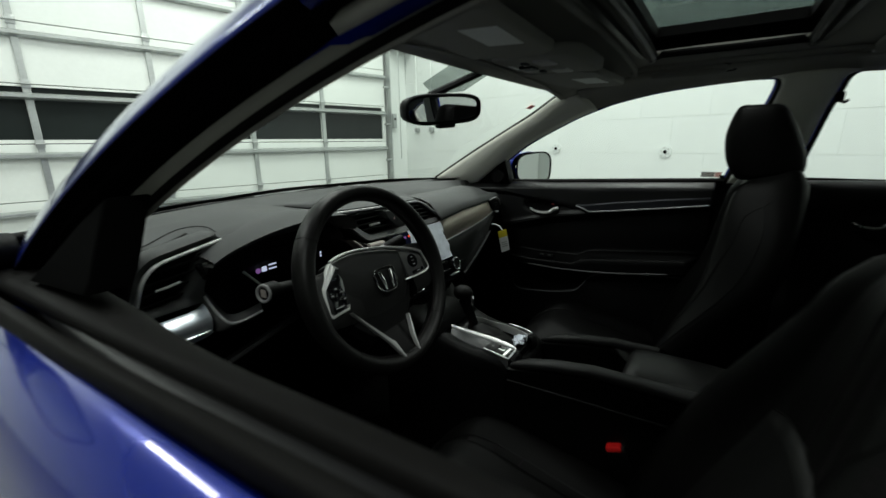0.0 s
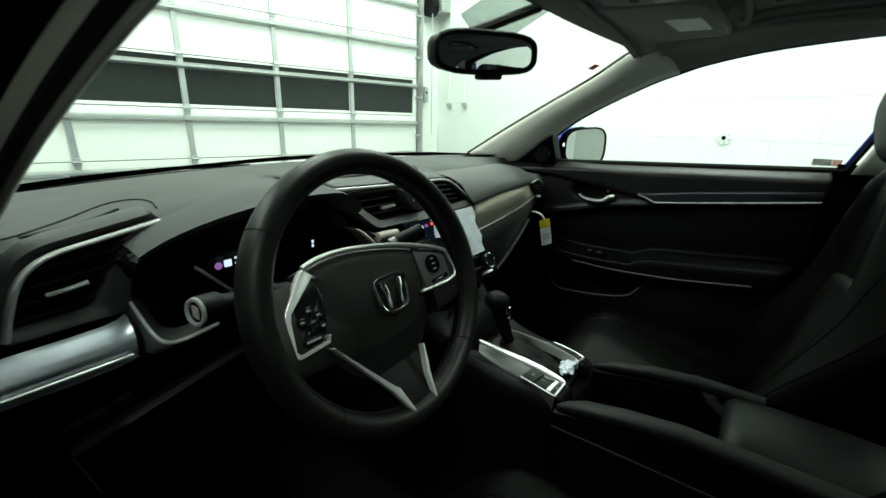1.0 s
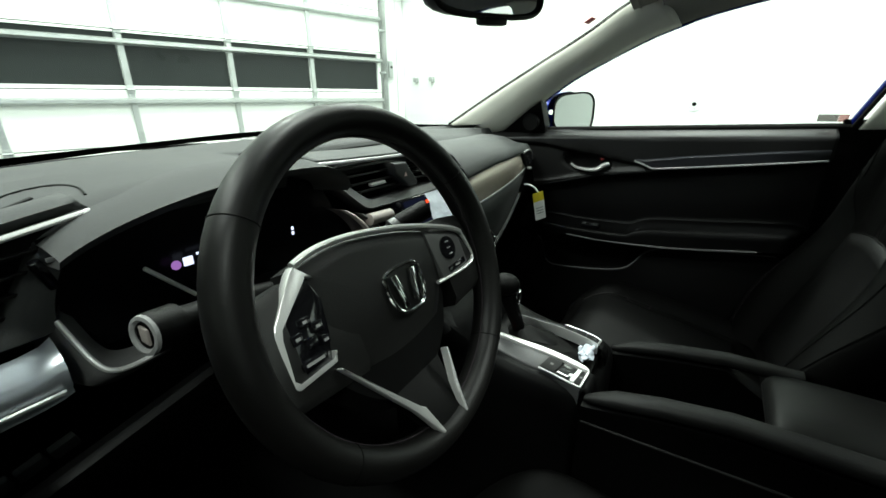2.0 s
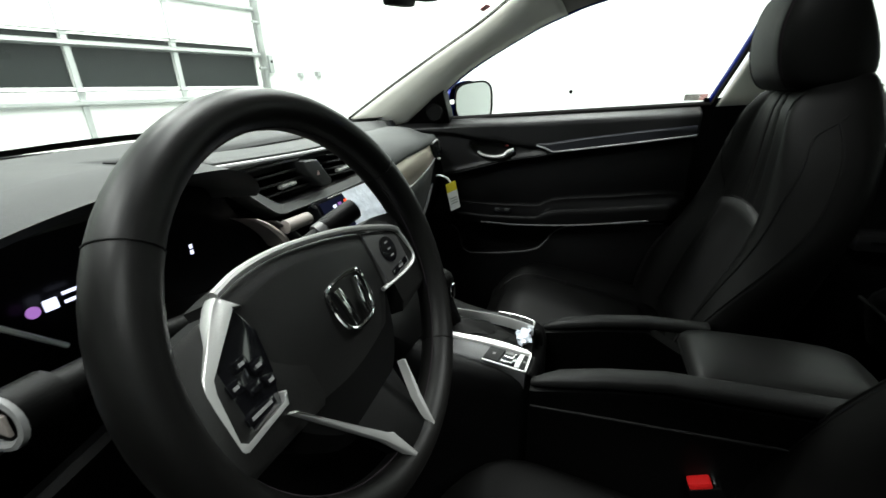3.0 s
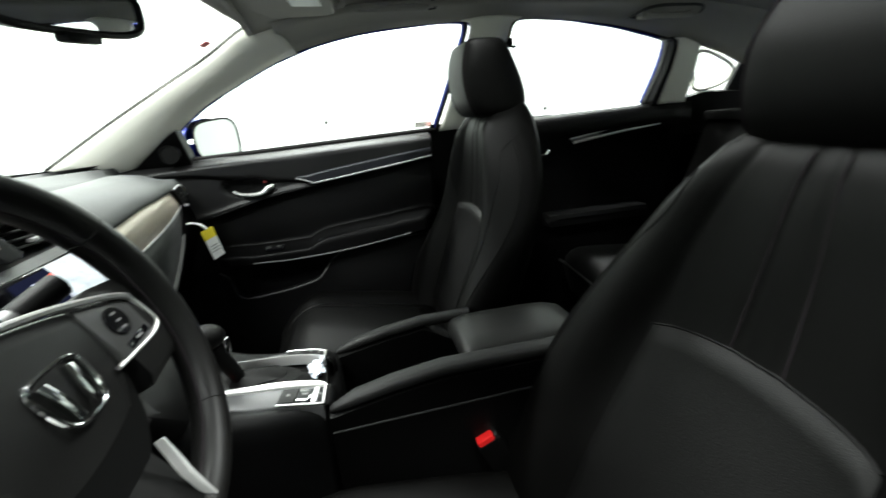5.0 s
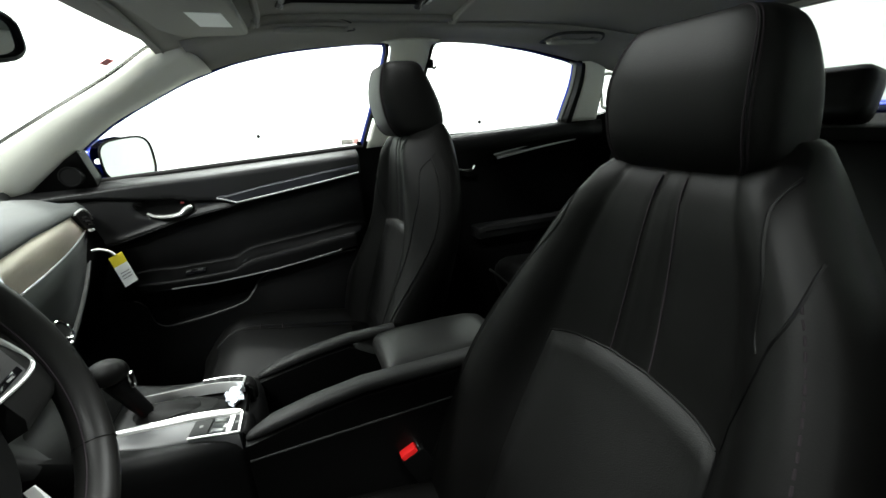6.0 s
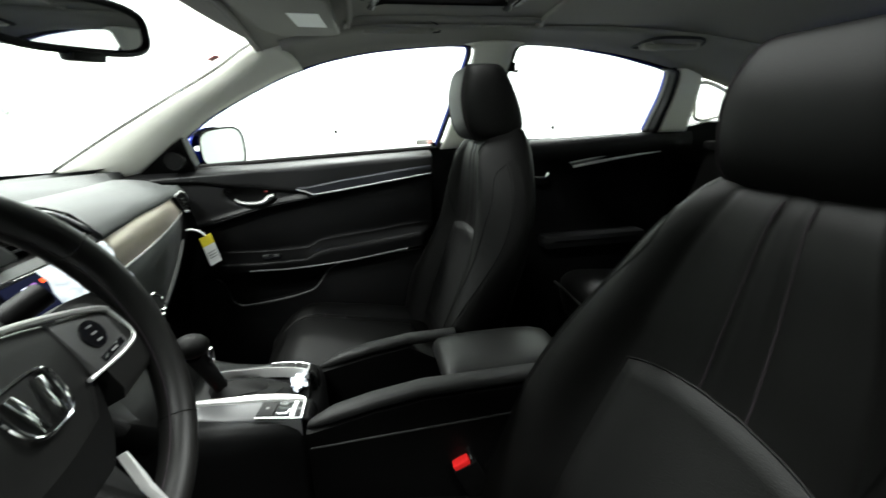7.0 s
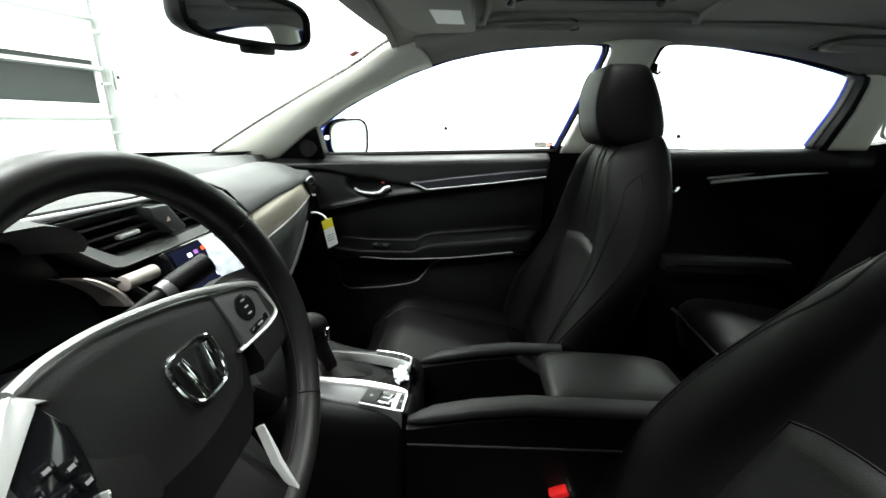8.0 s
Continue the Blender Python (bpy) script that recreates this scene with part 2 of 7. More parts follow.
slab("wall_south", ((X0 + X1) / 2, Y0 - 0.1, HIGH / 2), (X1 - X0, 0.2, HIGH), WALL, "white painted wall", "wall")
bm = bmesh.new()
box(bm, ((DOOR_R + X1) / 2 + 0.03, Y1 + 0.1, HIGH / 2), (X1 - DOOR_R - 0.06, 0.2, HIGH))
box(bm, ((DOOR_L + X0) / 2 - 0.03, Y1 + 0.1, HIGH / 2), (DOOR_L - X0 - 0.06, 0.2, HIGH))
box(bm, ((DOOR_R + DOOR_L) / 2, Y1 + 0.1, (DOOR_TOP + HIGH) / 2), (DOOR_R - DOOR_L + 0.12, 0.2, HIGH - DOOR_TOP))
in_room(tagged(link(bm, "wall_north", WALL, smooth=0), "white painted wall round the overhead door", "wall", kind="structure"))

# ---- overhead door ----
garage = in_room(thing("garage_door", "white sectional overhead door with dark window strip", "garage door"))
SECT = 0.517
JOINT0 = 1.165 - 2 * SECT
for k in range(7):
    z0, z1 = JOINT0 + k * SECT, JOINT0 + (k + 1) * SECT
    if z0 > DOOR_TOP:
        break
    if k == 0:
        z0 = max(0.02, z0)
    windowed = k == 2
    bm = bmesh.new()
    if not windowed:
        box(bm, ((DOOR_R + DOOR_L) / 2, Y1 + 0.03, (z0 + z1) / 2), (DOOR_R - DOOR_L, 0.045, z1 - z0 - 0.008), 0.004)
    else:
        box(bm, ((DOOR_R + DOOR_L) / 2, Y1 + 0.03, z0 + 0.02), (DOOR_R - DOOR_L, 0.045, 0.032), 0.003)
        box(bm, ((DOOR_R + DOOR_L) / 2, Y1 + 0.03, z1 - 0.014), (DOOR_R - DOOR_L, 0.045, 0.020), 0.003)
    part("panel", bm, DOORW, garage, smooth=0)
STILES = [DOOR_R - 1.07 - 0.965 * k for k in range(6)]
edges = [DOOR_R] + STILES + [DOOR_L]
zw0, zw1 = 1.165 + 0.04, 1.165 + SECT - 0.024
for a, b in zip(edges[1:], edges[:-1]):
    if b - a < 0.2:
        continue
    part("window_pane", box(bmesh.new(), ((a + b) / 2, Y1 + 0.035, (zw0 + zw1) / 2), (b - a - 0.06, 0.01, zw1 - zw0), 0.002), DARKWIN, garage, "dark tinted pane", 0)
for x in STILES + [DOOR_R - 0.03, DOOR_L + 0.03]:
    part("window_post", box(bmesh.new(), (x, Y1 + 0.022, (zw0 + zw1) / 2), (0.055, 0.04, zw1 - zw0), 0.003), DOORW, garage, smooth=0)
for x in STILES:
    bm = bmesh.new()
    for k in range(6):
        za, zb = JOINT0 + k * SECT + 0.03, JOINT0 + (k + 1) * SECT - 0.03
        if za < 0:
            za = 0.05
        box(bm, (x, Y1 - 0.004, (za + zb) / 2), (0.05, 0.02, zb - za), 0.002)
    part("stile", bm, STEEL, garage, smooth=0)
    for k in range(1, 6):
        z = JOINT0 + k * SECT
        bm = bmesh.new()
        box(bm, (x, Y1 - 0.018, z), (0.065, 0.012, 0.07), 0.002)
        tube(bm, [(x - 0.035, Y1 - 0.028, z), (x + 0.035, Y1 - 0.028, z)], 0.008, 8)
        part("hinge", bm, STEEL, garage)
for k in range(1, 6):
    z = JOINT0 + k * SECT - 0.105
    bm = bmesh.new()
    prof = [(0.0, -0.03), (-0.014, -0.028), (-0.05, -0.012), (-0.05, 0.012), (-0.014, 0.028), (0.0, 0.03)]
    loft(bm, [[(x, Y1 - 0.014 + p, z + q) for p, q in prof] for x in (DOOR_L + 0.02, DOOR_R - 0.02)])
    part("strut", bm, STEEL, garage, "long steel stiffening bar", 20)

# vertical track with brackets at the right edge of the door
track = in_room(thing("door_track", "galvanised vertical track of the overhead door", "track"))
bm = bmesh.new()
box(bm, (DOOR_R + 0.035, Y1 - 0.06, 1.75), (0.012, 0.09, 3.4), 0.002)
box(bm, (DOOR_R + 0.06, Y1 - 0.015, 1.75), (0.05, 0.012, 3.4), 0.002)
part("rail", bm, STEEL, track, smooth=0)
for k in range(7):
    z = 0.35 + 0.533 * k
    part("roller", tube(bmesh.new(), [(DOOR_R - 0.06, Y1 - 0.06, z), (DOOR_R + 0.03, Y1 - 0.06, z)], 0.018, 10), STEEL, track)
    part("bracket", box(bmesh.new(), (DOOR_R + 0.075, Y1 - 0.02, z + 0.2), (0.05, 0.03, 0.05), 0.003), STEEL, track, smooth=0)

# box and conduits on the end wall and the side wall
jbox = in_room(thing("junction_box", "small grey metal switch box on the wall", "box"))
part("cover", box(bmesh.new(), (DOOR_R + 0.14, Y1 - 0.03, 1.47), (0.07, 0.06, 0.22), 0.008), STEEL, jbox)
part("button", box(bmesh.new(), (DOOR_R + 0.14, Y1 - 0.064, 1.50), (0.03, 0.01, 0.03), 0.003), HARD, jbox)
opener = in_room(thing("door_opener", "dark overhead door opener with chain drum and grey housing", "motor"))
part("drum", tube(bmesh.new(), [(DOOR_R + 0.1, Y1 - 0.12, 2.62), (DOOR_R + 0.2, Y1 - 0.12, 2.62)], 0.13, 20), HARD, opener)
part("housing", box(bmesh.new(), (DOOR_R + 0.3, Y1 - 0.16, 2.72), (0.18, 0.26, 0.34), 0.02), STEEL, opener)
part("label", box(bmesh.new(), (DOOR_R + 0.3, Y1 - 0.293, 2.76), (0.09, 0.004, 0.05), 0.001), WHITE, opener)
part("chain", tube(bmesh.new(), [(DOOR_R + 0.12, Y1 - 0.2, 2.6), (DOOR_R + 0.13, Y1 - 0.2, 0.9)], 0.006, 6), STEEL, opener)
for dy in (0.29, 0.62):
    pipe = in_room(thing("conduit_pipe", "white painted conduit drop on the block wall", "pipe", "wall conduits"))
    part("tube", tube(bmesh.new(), [(X1 - 0.03, Y1 - dy, 1.36), (X1 - 0.03, Y1 - dy, HIGH - 0.02)], 0.014, 8), WALL, pipe)
    part("outlet", box(bmesh.new(), (X1 - 0.03, Y1 - dy, 1.33), (0.05, 0.07, 0.06), 0.008), STEEL, pipe)

# wall fittings: round anchor plates with a dark socket
for ry, rz in ((0.79, 1.02), (2.0, 1.05), (-1.40, 1.0)):
    plate = in_room(thing("wall_anchor", "round wall anchor plate with dark centre socket", "wall fitting", "wall anchors"))
    part("plate", tube(bmesh.new(), [(X1 - 0.012, ry, rz), (X1 + 0.0, ry, rz)], 0.058, 24), WALL, plate)
    part("socket", tube(bmesh.new(), [(X1 - 0.02, ry, rz), (X1 - 0.01, ry, rz)], 0.017, 16), HARD, plate, "black socket")
    for k in range(6):
        a = math.pi * k / 3 + 0.3
        part("bolt", tube(bmesh.new(), [(X1 - 0.02, ry + 0.042 * math.cos(a), rz + 0.042 * math.sin(a)), (X1 - 0.01, ry + 0.042 * math.cos(a), rz + 0.042 * math.sin(a))], 0.0055, 8), STEEL, plate)

# ---- ceiling tube lamps ----
for rx in (-2.2, 0.5, 2.7):
    for ry in (-1.9, 0.7, 3.1):
        lamp = in_room(thing("ceiling_light", "white fluorescent strip light on the ceiling", "ceiling light", "ceiling lights"))
        part("housing", box(bmesh.new(), (rx, ry, HIGH - 0.04), (0.22, 1.3, 0.06), 0.01), WHITE, lamp, smooth=0)
        part("diffuser", box(bmesh.new(), (rx, ry, HIGH - 0.085), (0.18, 1.24, 0.03), 0.008), LAMP, lamp, smooth=0)
        data = bpy.data.lights.new("tube", "AREA")
        data.shape, data.size, data.size_y, data.energy = "RECTANGLE", 0.3, 1.3, LAMP_WATTS
        data.color = (0.95, 1.0, 0.96)
        ob = new("lamp", data)
        ob.matrix_world = ROOM @ pose(rx, ry, HIGH - 0.11)

# ---- car body ----
car = thing("car", "blue four-door sedan with driver window down", "car")


def side_x(z):
    return 0.72 - 0.42 * (z - 0.98)


SHIFT = {1: 0.0, -1: -0.10}


def side(pts, s, push=0.0):
    return [Vector((s * (side_x(z) + push), y + SHIFT[s], z)) for y, z in pts]


# outlines of the side openings, y and z
A_WIN = [(0.414, 0.952), (0.305, 1.034), (0.18, 1.119), (0.001, 1.204), (-0.097, 1.239), (-0.159, 1.257), (-0.266, 1.277), (-0.37, 1.288), (-0.488, 1.296), (-0.54, 1.296)]
A_GLASS = [(0.66, 0.60, 0.978), (0.63, 0.42, 1.075), (0.595, 0.258, 1.155), (0.565, 0.12, 1.222), (0.535, 0.03, 1.27), (0.52, -0.03, 1.297)]
F_REAR = [(-0.54, 1.299), (-0.565, 1.293), (-0.572, 1.275), (-0.564, 1.24), (-0.53, 1.13), (-0.486, 1.0)]
R_FRONT = [(-0.655, 1.012), (-0.673, 1.11), (-0.690, 1.20), (-0.704, 1.25), (-0.715, 1.285), (-0.75, 1.30)]
R_TOP = [(-0.75, 1.30), (-0.88, 1.294), (-0.975, 1.282), (-1.06, 1.270), (-1.15, 1.252), (-1.235, 1.233)]
R_REAR = [(-1.235, 1.233), (-1.262, 1.218), (-1.269, 1.15), (-1.262, 1.09), (-1.254, 1.03)]
QUARTER = [(-1.368, 1.172), (-1.395, 1.188), (-1.445, 1.178), (-1.53, 1.145), (-1.555, 1.12), (-1.54, 1.088), (-1.47, 1.066), (-1.42, 1.072), (-1.402, 1.105)]

ROOF_Z = 1.325


def roof_z(x, y):
    fwd = max(0.0, y + 0.35) / 0.35
    aft = max(0.0, -0.95 - y) / 0.65
    return ROOF_Z + 0.03 - 0.055 * (abs(x) / 0.5) ** 2.2 * 0.6 - 0.055 * fwd ** 1.8 - 0.07 * aft ** 1.8


def pillar_line(x0, x1, x2, z0, z1, z2):
    """Gently bowed run along the driver's front pillar."""
    return [Vector((x0 + x1 * y + x2 * y * y, y, z0 + z1 * y + z2 * y * y)) for y in [0.45 - 0.04 * i for i in range(21)]]


for s in (-1, 1):
    mir = (lambda p: (s * p[0], p[1], p[2]))
    # front pillar: inner cover, window channel, painted outside
    if s > 0:
        ge = smooth_path([mir(p) for p in A_GLASS], 4)
        we = smooth_path(side([(0.43, 0.945), (0.305, 1.034), (0.18, 1.119), (0.08, 1.168), (-0.03, 1.217), (-0.097, 1.239)], s), 4)
        rows = []
        for i in range(7):
            b = math.sin(math.pi * i / 6) * 0.022
            rows.append([g.lerp(w, i / 6) + Vector((-b, -0.4 * b, 0)) for g, w in zip(ge, we)])
        thick(part("front_pillar_trim", loft(bmesh.new(), rows[::-1]), PILLAR, car, "pale fabric pillar cover, darkened to stand for shade"), 0.012, 0)
        rows = []
        for i in range(5):
            b = 0.02 + math.sin(math.pi * i / 4) * 0.025
            rows.append([g.lerp(w, i / 4) + Vector((b, 0.25 * b, 0.3 * b)) for g, w in zip(ge, we)])
        thick(part("front_pillar_body", loft(bmesh.new(), rows), PAINT, car, "blue painted pillar"), 0.012, 0)
    else:
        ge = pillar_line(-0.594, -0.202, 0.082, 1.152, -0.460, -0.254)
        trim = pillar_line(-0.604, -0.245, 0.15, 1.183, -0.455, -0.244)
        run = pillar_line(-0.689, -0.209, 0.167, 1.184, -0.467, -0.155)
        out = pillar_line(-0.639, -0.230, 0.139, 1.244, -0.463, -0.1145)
        # pillar cover in the darker headliner fabric, so its shade is in the colour
        thick(part("front_pillar_trim", loft(bmesh.new(), [ge, [a.lerp(b, 0.5) + Vector((0.003, -0.004, 0)) for a, b in zip(ge, trim)], trim]), LINER, car, "fabric pillar cover, darkened to stand for shade"), 0.008, 0)
        rows = [trim] + [[a.lerp(b, f) + Vector((0, -0.3 * d, d)) for a, b in zip(trim, run)] for f, d in ((0.06, 0.006), (0.3, 0.007), (0.36, -0.001), (0.62, -0.001), (0.66, 0.005), (0.9, 0.003))] + [run]
        thick(part("front_window_channel", loft(bmesh.new(), rows), DULL, car, "black window frame and run channel"), 0.004, 0)
        rows = [run, [a.lerp(b, 0.15) + Vector((-0.0012, 0, 0.0006)) for a, b in zip(run, out)], [a.lerp(b, 0.5) + Vector((-0.0018, 0, 0.001)) for a, b in zip(run, out)], [a.lerp(b, 0.85) + Vector((-0.001, 0, 0.0006)) for a, b in zip(run, out)], out]
        rows += [[a.lerp(b, f) + Vector((0, h, 0.5 * h)) for a, b in zip(out, ge)] for f, h in ((0.15, 0.010), (0.5, 0.014), (0.9, 0.010))]
        thick(part("front_pillar_body", loft(bmesh.new(), rows), PAINT, car, "blue painted pillar", 60), 0.004, 0)
    tubep = [Vector(p) + Vector((s * 0.012, 0.004, 0.004)) for p in ge]
    part("windshield_seal", tube(bmesh.new(), tubep, 0.006, 6), RUBBER, car)
    # roof rail trim above the windows
    lo = smooth_path(side([(-0.06, 1.232), (-0.159, 1.257), (-0.266, 1.277), (-0.37, 1.288), (-0.54, 1.296), (-0.65, 1.297), (-0.75, 1.296), (-0.853, 1.292), (-0.975, 1.282), (-1.104, 1.263), (-1.235, 1.236), (-1.40, 1.200), (-1.50, 1.172), (-1.62, 1.13), (-1.8, 1.085), (-2.05, 1.01)], s), 3)
    hi = []
    for p in lo:
        hi.append(Vector((s * 0.485, p.y, max(roof_z(0.485, max(p.y, -1.55)) - 0.001 - max(0, -1.55 - p.y) * 0.42, p.z + 0.01))))
    bm = bmesh.new()
    rows = []
    for i in range(5):
        t = i / 4
        rows.append([a.lerp(b, t) + Vector((s * 0.012 * math.sin(math.pi * t), 0, 0.008 * math.sin(math.pi * t))) for a, b in zip(lo, hi)])
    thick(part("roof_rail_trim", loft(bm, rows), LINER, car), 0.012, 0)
    # painted roof rail
    bm = bmesh.new()
    rows = []
    for i in range(6):
        t = i / 5
        rows.append([a.lerp(b, t) + Vector((s * (0.03 + 0.03 * math.sin(math.pi * t)), 0, 0.012 + 0.05 * t)) for a, b in zip(lo, hi)])
    thick(part("roof_rail_body", loft(bm, rows), PAINT, car, "blue painted roof rail"), 0.012, 0)
    # middle pillar
    fa = smooth_path(side(F_REAR, s), 4)
    ra = smooth_path(side(R_FRONT[::-1], s), 4)
    bm = bmesh.new()
    rows = [[a.lerp(b, t) + Vector((-s * 0.022 * math.sin(math.pi * t), 0, 0)) for a, b in zip(fa, ra)] for t in (0.05, 0.12, 0.3, 0.5, 0.7, 0.88)]
    thick(part("middle_pillar_trim", loft(bm, rows), PILLAR, car, "pale grey plastic pillar cover"), 0.014, 0)
    bm = bmesh.new()
    rows = [[a.lerp(b, t) + Vector((s * 0.045, 0, 0)) for a, b in zip(fa, ra)] for t in (0.14, 0.5, 0.86)]
    thick(part("middle_pillar_body", loft(bm, rows), PAINT, car, "blue painted pillar"), 0.03, 0)
    bm = bmesh.new()
    yb = SHIFT[s]
    prism(bm, [(-0.45 + yb, 0.24), (-0.45 + yb, 0.9), (-0.47 + yb, 1.02), (-0.90 + yb, 1.02), (-0.88 + yb, 0.9), (-0.85 + yb, 0.24)], lambda u, v, w: (s * (0.735 + w), u, v), 0.0, 0.012)
    part("middle_pillar_lower", bm, HARD, car, "black lower pillar cover", 0)
    # rear pillar with quarter light
    bm = bmesh.new()
    rr = smooth_path(side(R_REAR, s), 4)
    re = smooth_path(side([(-1.285, 1.232), (-1.314, 1.21), (-1.33, 1.15), (-1.338, 1.09), (-1.345, 1.03)], s), 4)
    back = [Vector((p.x, p.y - 0.055, p.z)) for p in re]
    near = [a.lerp(b, 0.34) for a, b in zip(rr, re)]
    loft(bm, [[a.lerp(b, t) + Vector((-s * 0.004 * math.sin(math.pi * t), 0, 0)) for a, b in zip(near, back)] for t in (0.0, 0.15, 0.5, 0.85, 1.0)])
    thick(part("rear_pillar_trim", bm, PILLAR, car, "pale grey plastic pillar cover"), 0.014, 0)
    bm = bmesh.new()
    loft(bm, [[a.lerp(b, t) + Vector((-s * u, 0, 0)) for a, b in zip(rr, re)] for t, u in ((-0.06, -0.03), (0.03, -0.012), (0.12, 0.004), (0.30, 0.005), (0.36, 0.0))])
    thick(part("rear_door_frame", bm, DOORSOFT, car, "black window frame of the rear door"), 0.01, 0)
    # rear quarter: panel below and behind the small window
    bm = bmesh.new()
    lowq = side([(-1.26, 0.90), (-1.39, 0.90), (-1.50, 0.90), (-1.80, 0.90), (-2.08, 0.90)], s)
    midq = side([(-1.26, 1.035), (-1.39, 1.045), (-1.475, 1.06), (-1.80, 1.05), (-2.08, 1.0)], s)
    loft(bm, [lowq, midq])
    topq = side([(-1.57, 1.145), (-1.65, 1.12), (-1.80, 1.085), (-2.08, 1.0)], s)
    botq = side([(-1.56, 1.06), (-1.65, 1.055), (-1.80, 1.05), (-2.08, 1.0)], s)
    loft(bm, [topq, botq])
    thick(part("rear_quarter_trim", bm, DOORSOFT, car, "black rear quarter trim", 0), 0.014, 0)
    bm = bmesh.new()
    prism(bm, [(-1.30 + SHIFT[s], 0.24), (-1.30 + SHIFT[s], 0.98), (-2.1, 0.98), (-2.1, 0.24)], lambda u, v, w: (s * (0.742 + w), u, v), 0.0, 0.012)
    part("rear_quarter_lower", bm, HARD, car, "black lower quarter cover", 0)
    qz = side(QUARTER, s, 0.02)
    bm = bmesh.new()
    bm.faces.new([bm.verts.new(p) for p in qz])
    part("quarter_light", bm, GLASS, car, "small clear quarter window", 0).visible_shadow = False

# headliner with an opening for the glass roof
xs = [-0.52, -0.46, -0.40, -0.34, -0.2, -0.07, 0.07, 0.2, 0.34, 0.40, 0.46, 0.52]
ys = [0.0, -0.06, -0.12, -0.18, -0.23, -0.26, -0.285, -0.40, -0.50, -0.60, -0.64, -0.74, -0.85, -0.95, -1.1, -1.25, -1.4, -1.55]
bm = bmesh.new()
gv = {}
for i, y in enumerate(ys):
    for j, x in enumerate(xs):
        gv[i, j] = bm.verts.new((x, y, roof_z(x, y)))
for i in range(len(ys) - 1):
    for j in range(len(xs) - 1):
        hole = ys[i] <= -0.275 and ys[i + 1] >= -0.61 and xs[j] >= -0.35 and xs[j + 1] <= 0.35
        if not hole:
            bm.faces.new((gv[i, j], gv[i, j + 1], gv[i + 1, j + 1], gv[i + 1, j]))
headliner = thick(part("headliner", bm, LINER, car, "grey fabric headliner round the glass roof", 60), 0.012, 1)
ring = smooth_path([(-0.33, -0.29, 0), (0.33, -0.29, 0), (0.345, -0.31, 0), (0.345, -0.58, 0), (0.33, -0.597, 0), (-0.33, -0.597, 0), (-0.345, -0.58, 0), (-0.345, -0.31, 0)], 4, True)
part("sunroof_rim", tube(bmesh.new(), [(p.x, p.y, roof_z(p.x, p.y) + 0.002) for p in ring], 0.009, 8, True), HARD, car, "black rubber edge of the roof opening")
lip = smooth_path([(-0.41, -0.235, 0), (0.41, -0.235, 0), (0.435, -0.26, 0), (0.435, -0.69, 0), (0.41, -0.72, 0), (-0.41, -0.72, 0), (-0.435, -0.69, 0), (-0.435, -0.26, 0)], 4, True)
part("headliner_lip", tube(bmesh.new(), [(p.x, p.y, roof_z(p.x, p.y) - 0.002) for p in lip], 0.008, 8, True), LINER, car)
bm = bmesh.new()
for y0, w in ((-0.274, 0.045), (-0.605, 0.045)):
    box(bm, (0, y0, ROOF_Z + 0.0635), (0.72, w, 0.022))
    box(bm, (0, y0 + (0.012 if y0 > -0.4 else -0.012), ROOF_Z + 0.034), (0.72, 0.012, 0.045))
for sx in (-1, 1):
    box(bm, (sx * 0.338, -0.4395, ROOF_Z + 0.0635), (0.04, 0.2855, 0.022))
    box(bm, (sx * 0.354, -0.4395, ROOF_Z + 0.034), (0.01, 0.33, 0.045))
part("sunroof_frame", bm, HARD, car, "black frame of the glass roof", 0)
part("sunroof_glass", box(bmesh.new(), (0, -0.44, ROOF_Z + 0.078), (0.68, 0.31, 0.005)), TINT, car, "tinted glass roof panel", 0).visible_shadow = False
# outer roof skin
bm = bmesh.new()
gv = {}
for i, y in enumerate(ys):
    for j, x in enumerate(xs):
        gv[i, j] = bm.verts.new((x * 1.06, y, roof_z(x, y) + 0.055))
for i in range(len(ys) - 1):
    for j in range(len(xs) - 1):
        hole = ys[i] <= -0.275 and ys[i + 1] >= -0.61 and xs[j] >= -0.35 and xs[j + 1] <= 0.35
        if not hole:
            bm.faces.new((gv[i, j], gv[i, j + 1], gv[i + 1, j + 1], gv[i + 1, j]))
thick(part("roof_panel", bm, PAINT, car, "blue painted roof panel", 60), 0.01, 1)

# windshield and rear glass
WS_EDGE = smooth_path([(0.66, 0.60, 0.975), (0.595, 0.258, 1.155), (0.52, -0.02, 1.297)], 8)


def on_windshield(q, v, lift=0.0):
    """Point of the glass: q from -1 to 1 across, v from 0 at the cowl to 1 at the roof."""
    f = v * (len(WS_EDGE) - 1)
    i = min(int(f), len(WS_EDGE) - 2)
    p = WS_EDGE[i].lerp(WS_EDGE[i + 1], f - i)
    return Vector((p.x * q, p.y + 0.13 * (1 - q * q) * (0.4 + 0.6 * (1.297 - p.z) / 0.32) - 0.6 * lift, p.z + 0.012 * (1 - q * q) - lift))


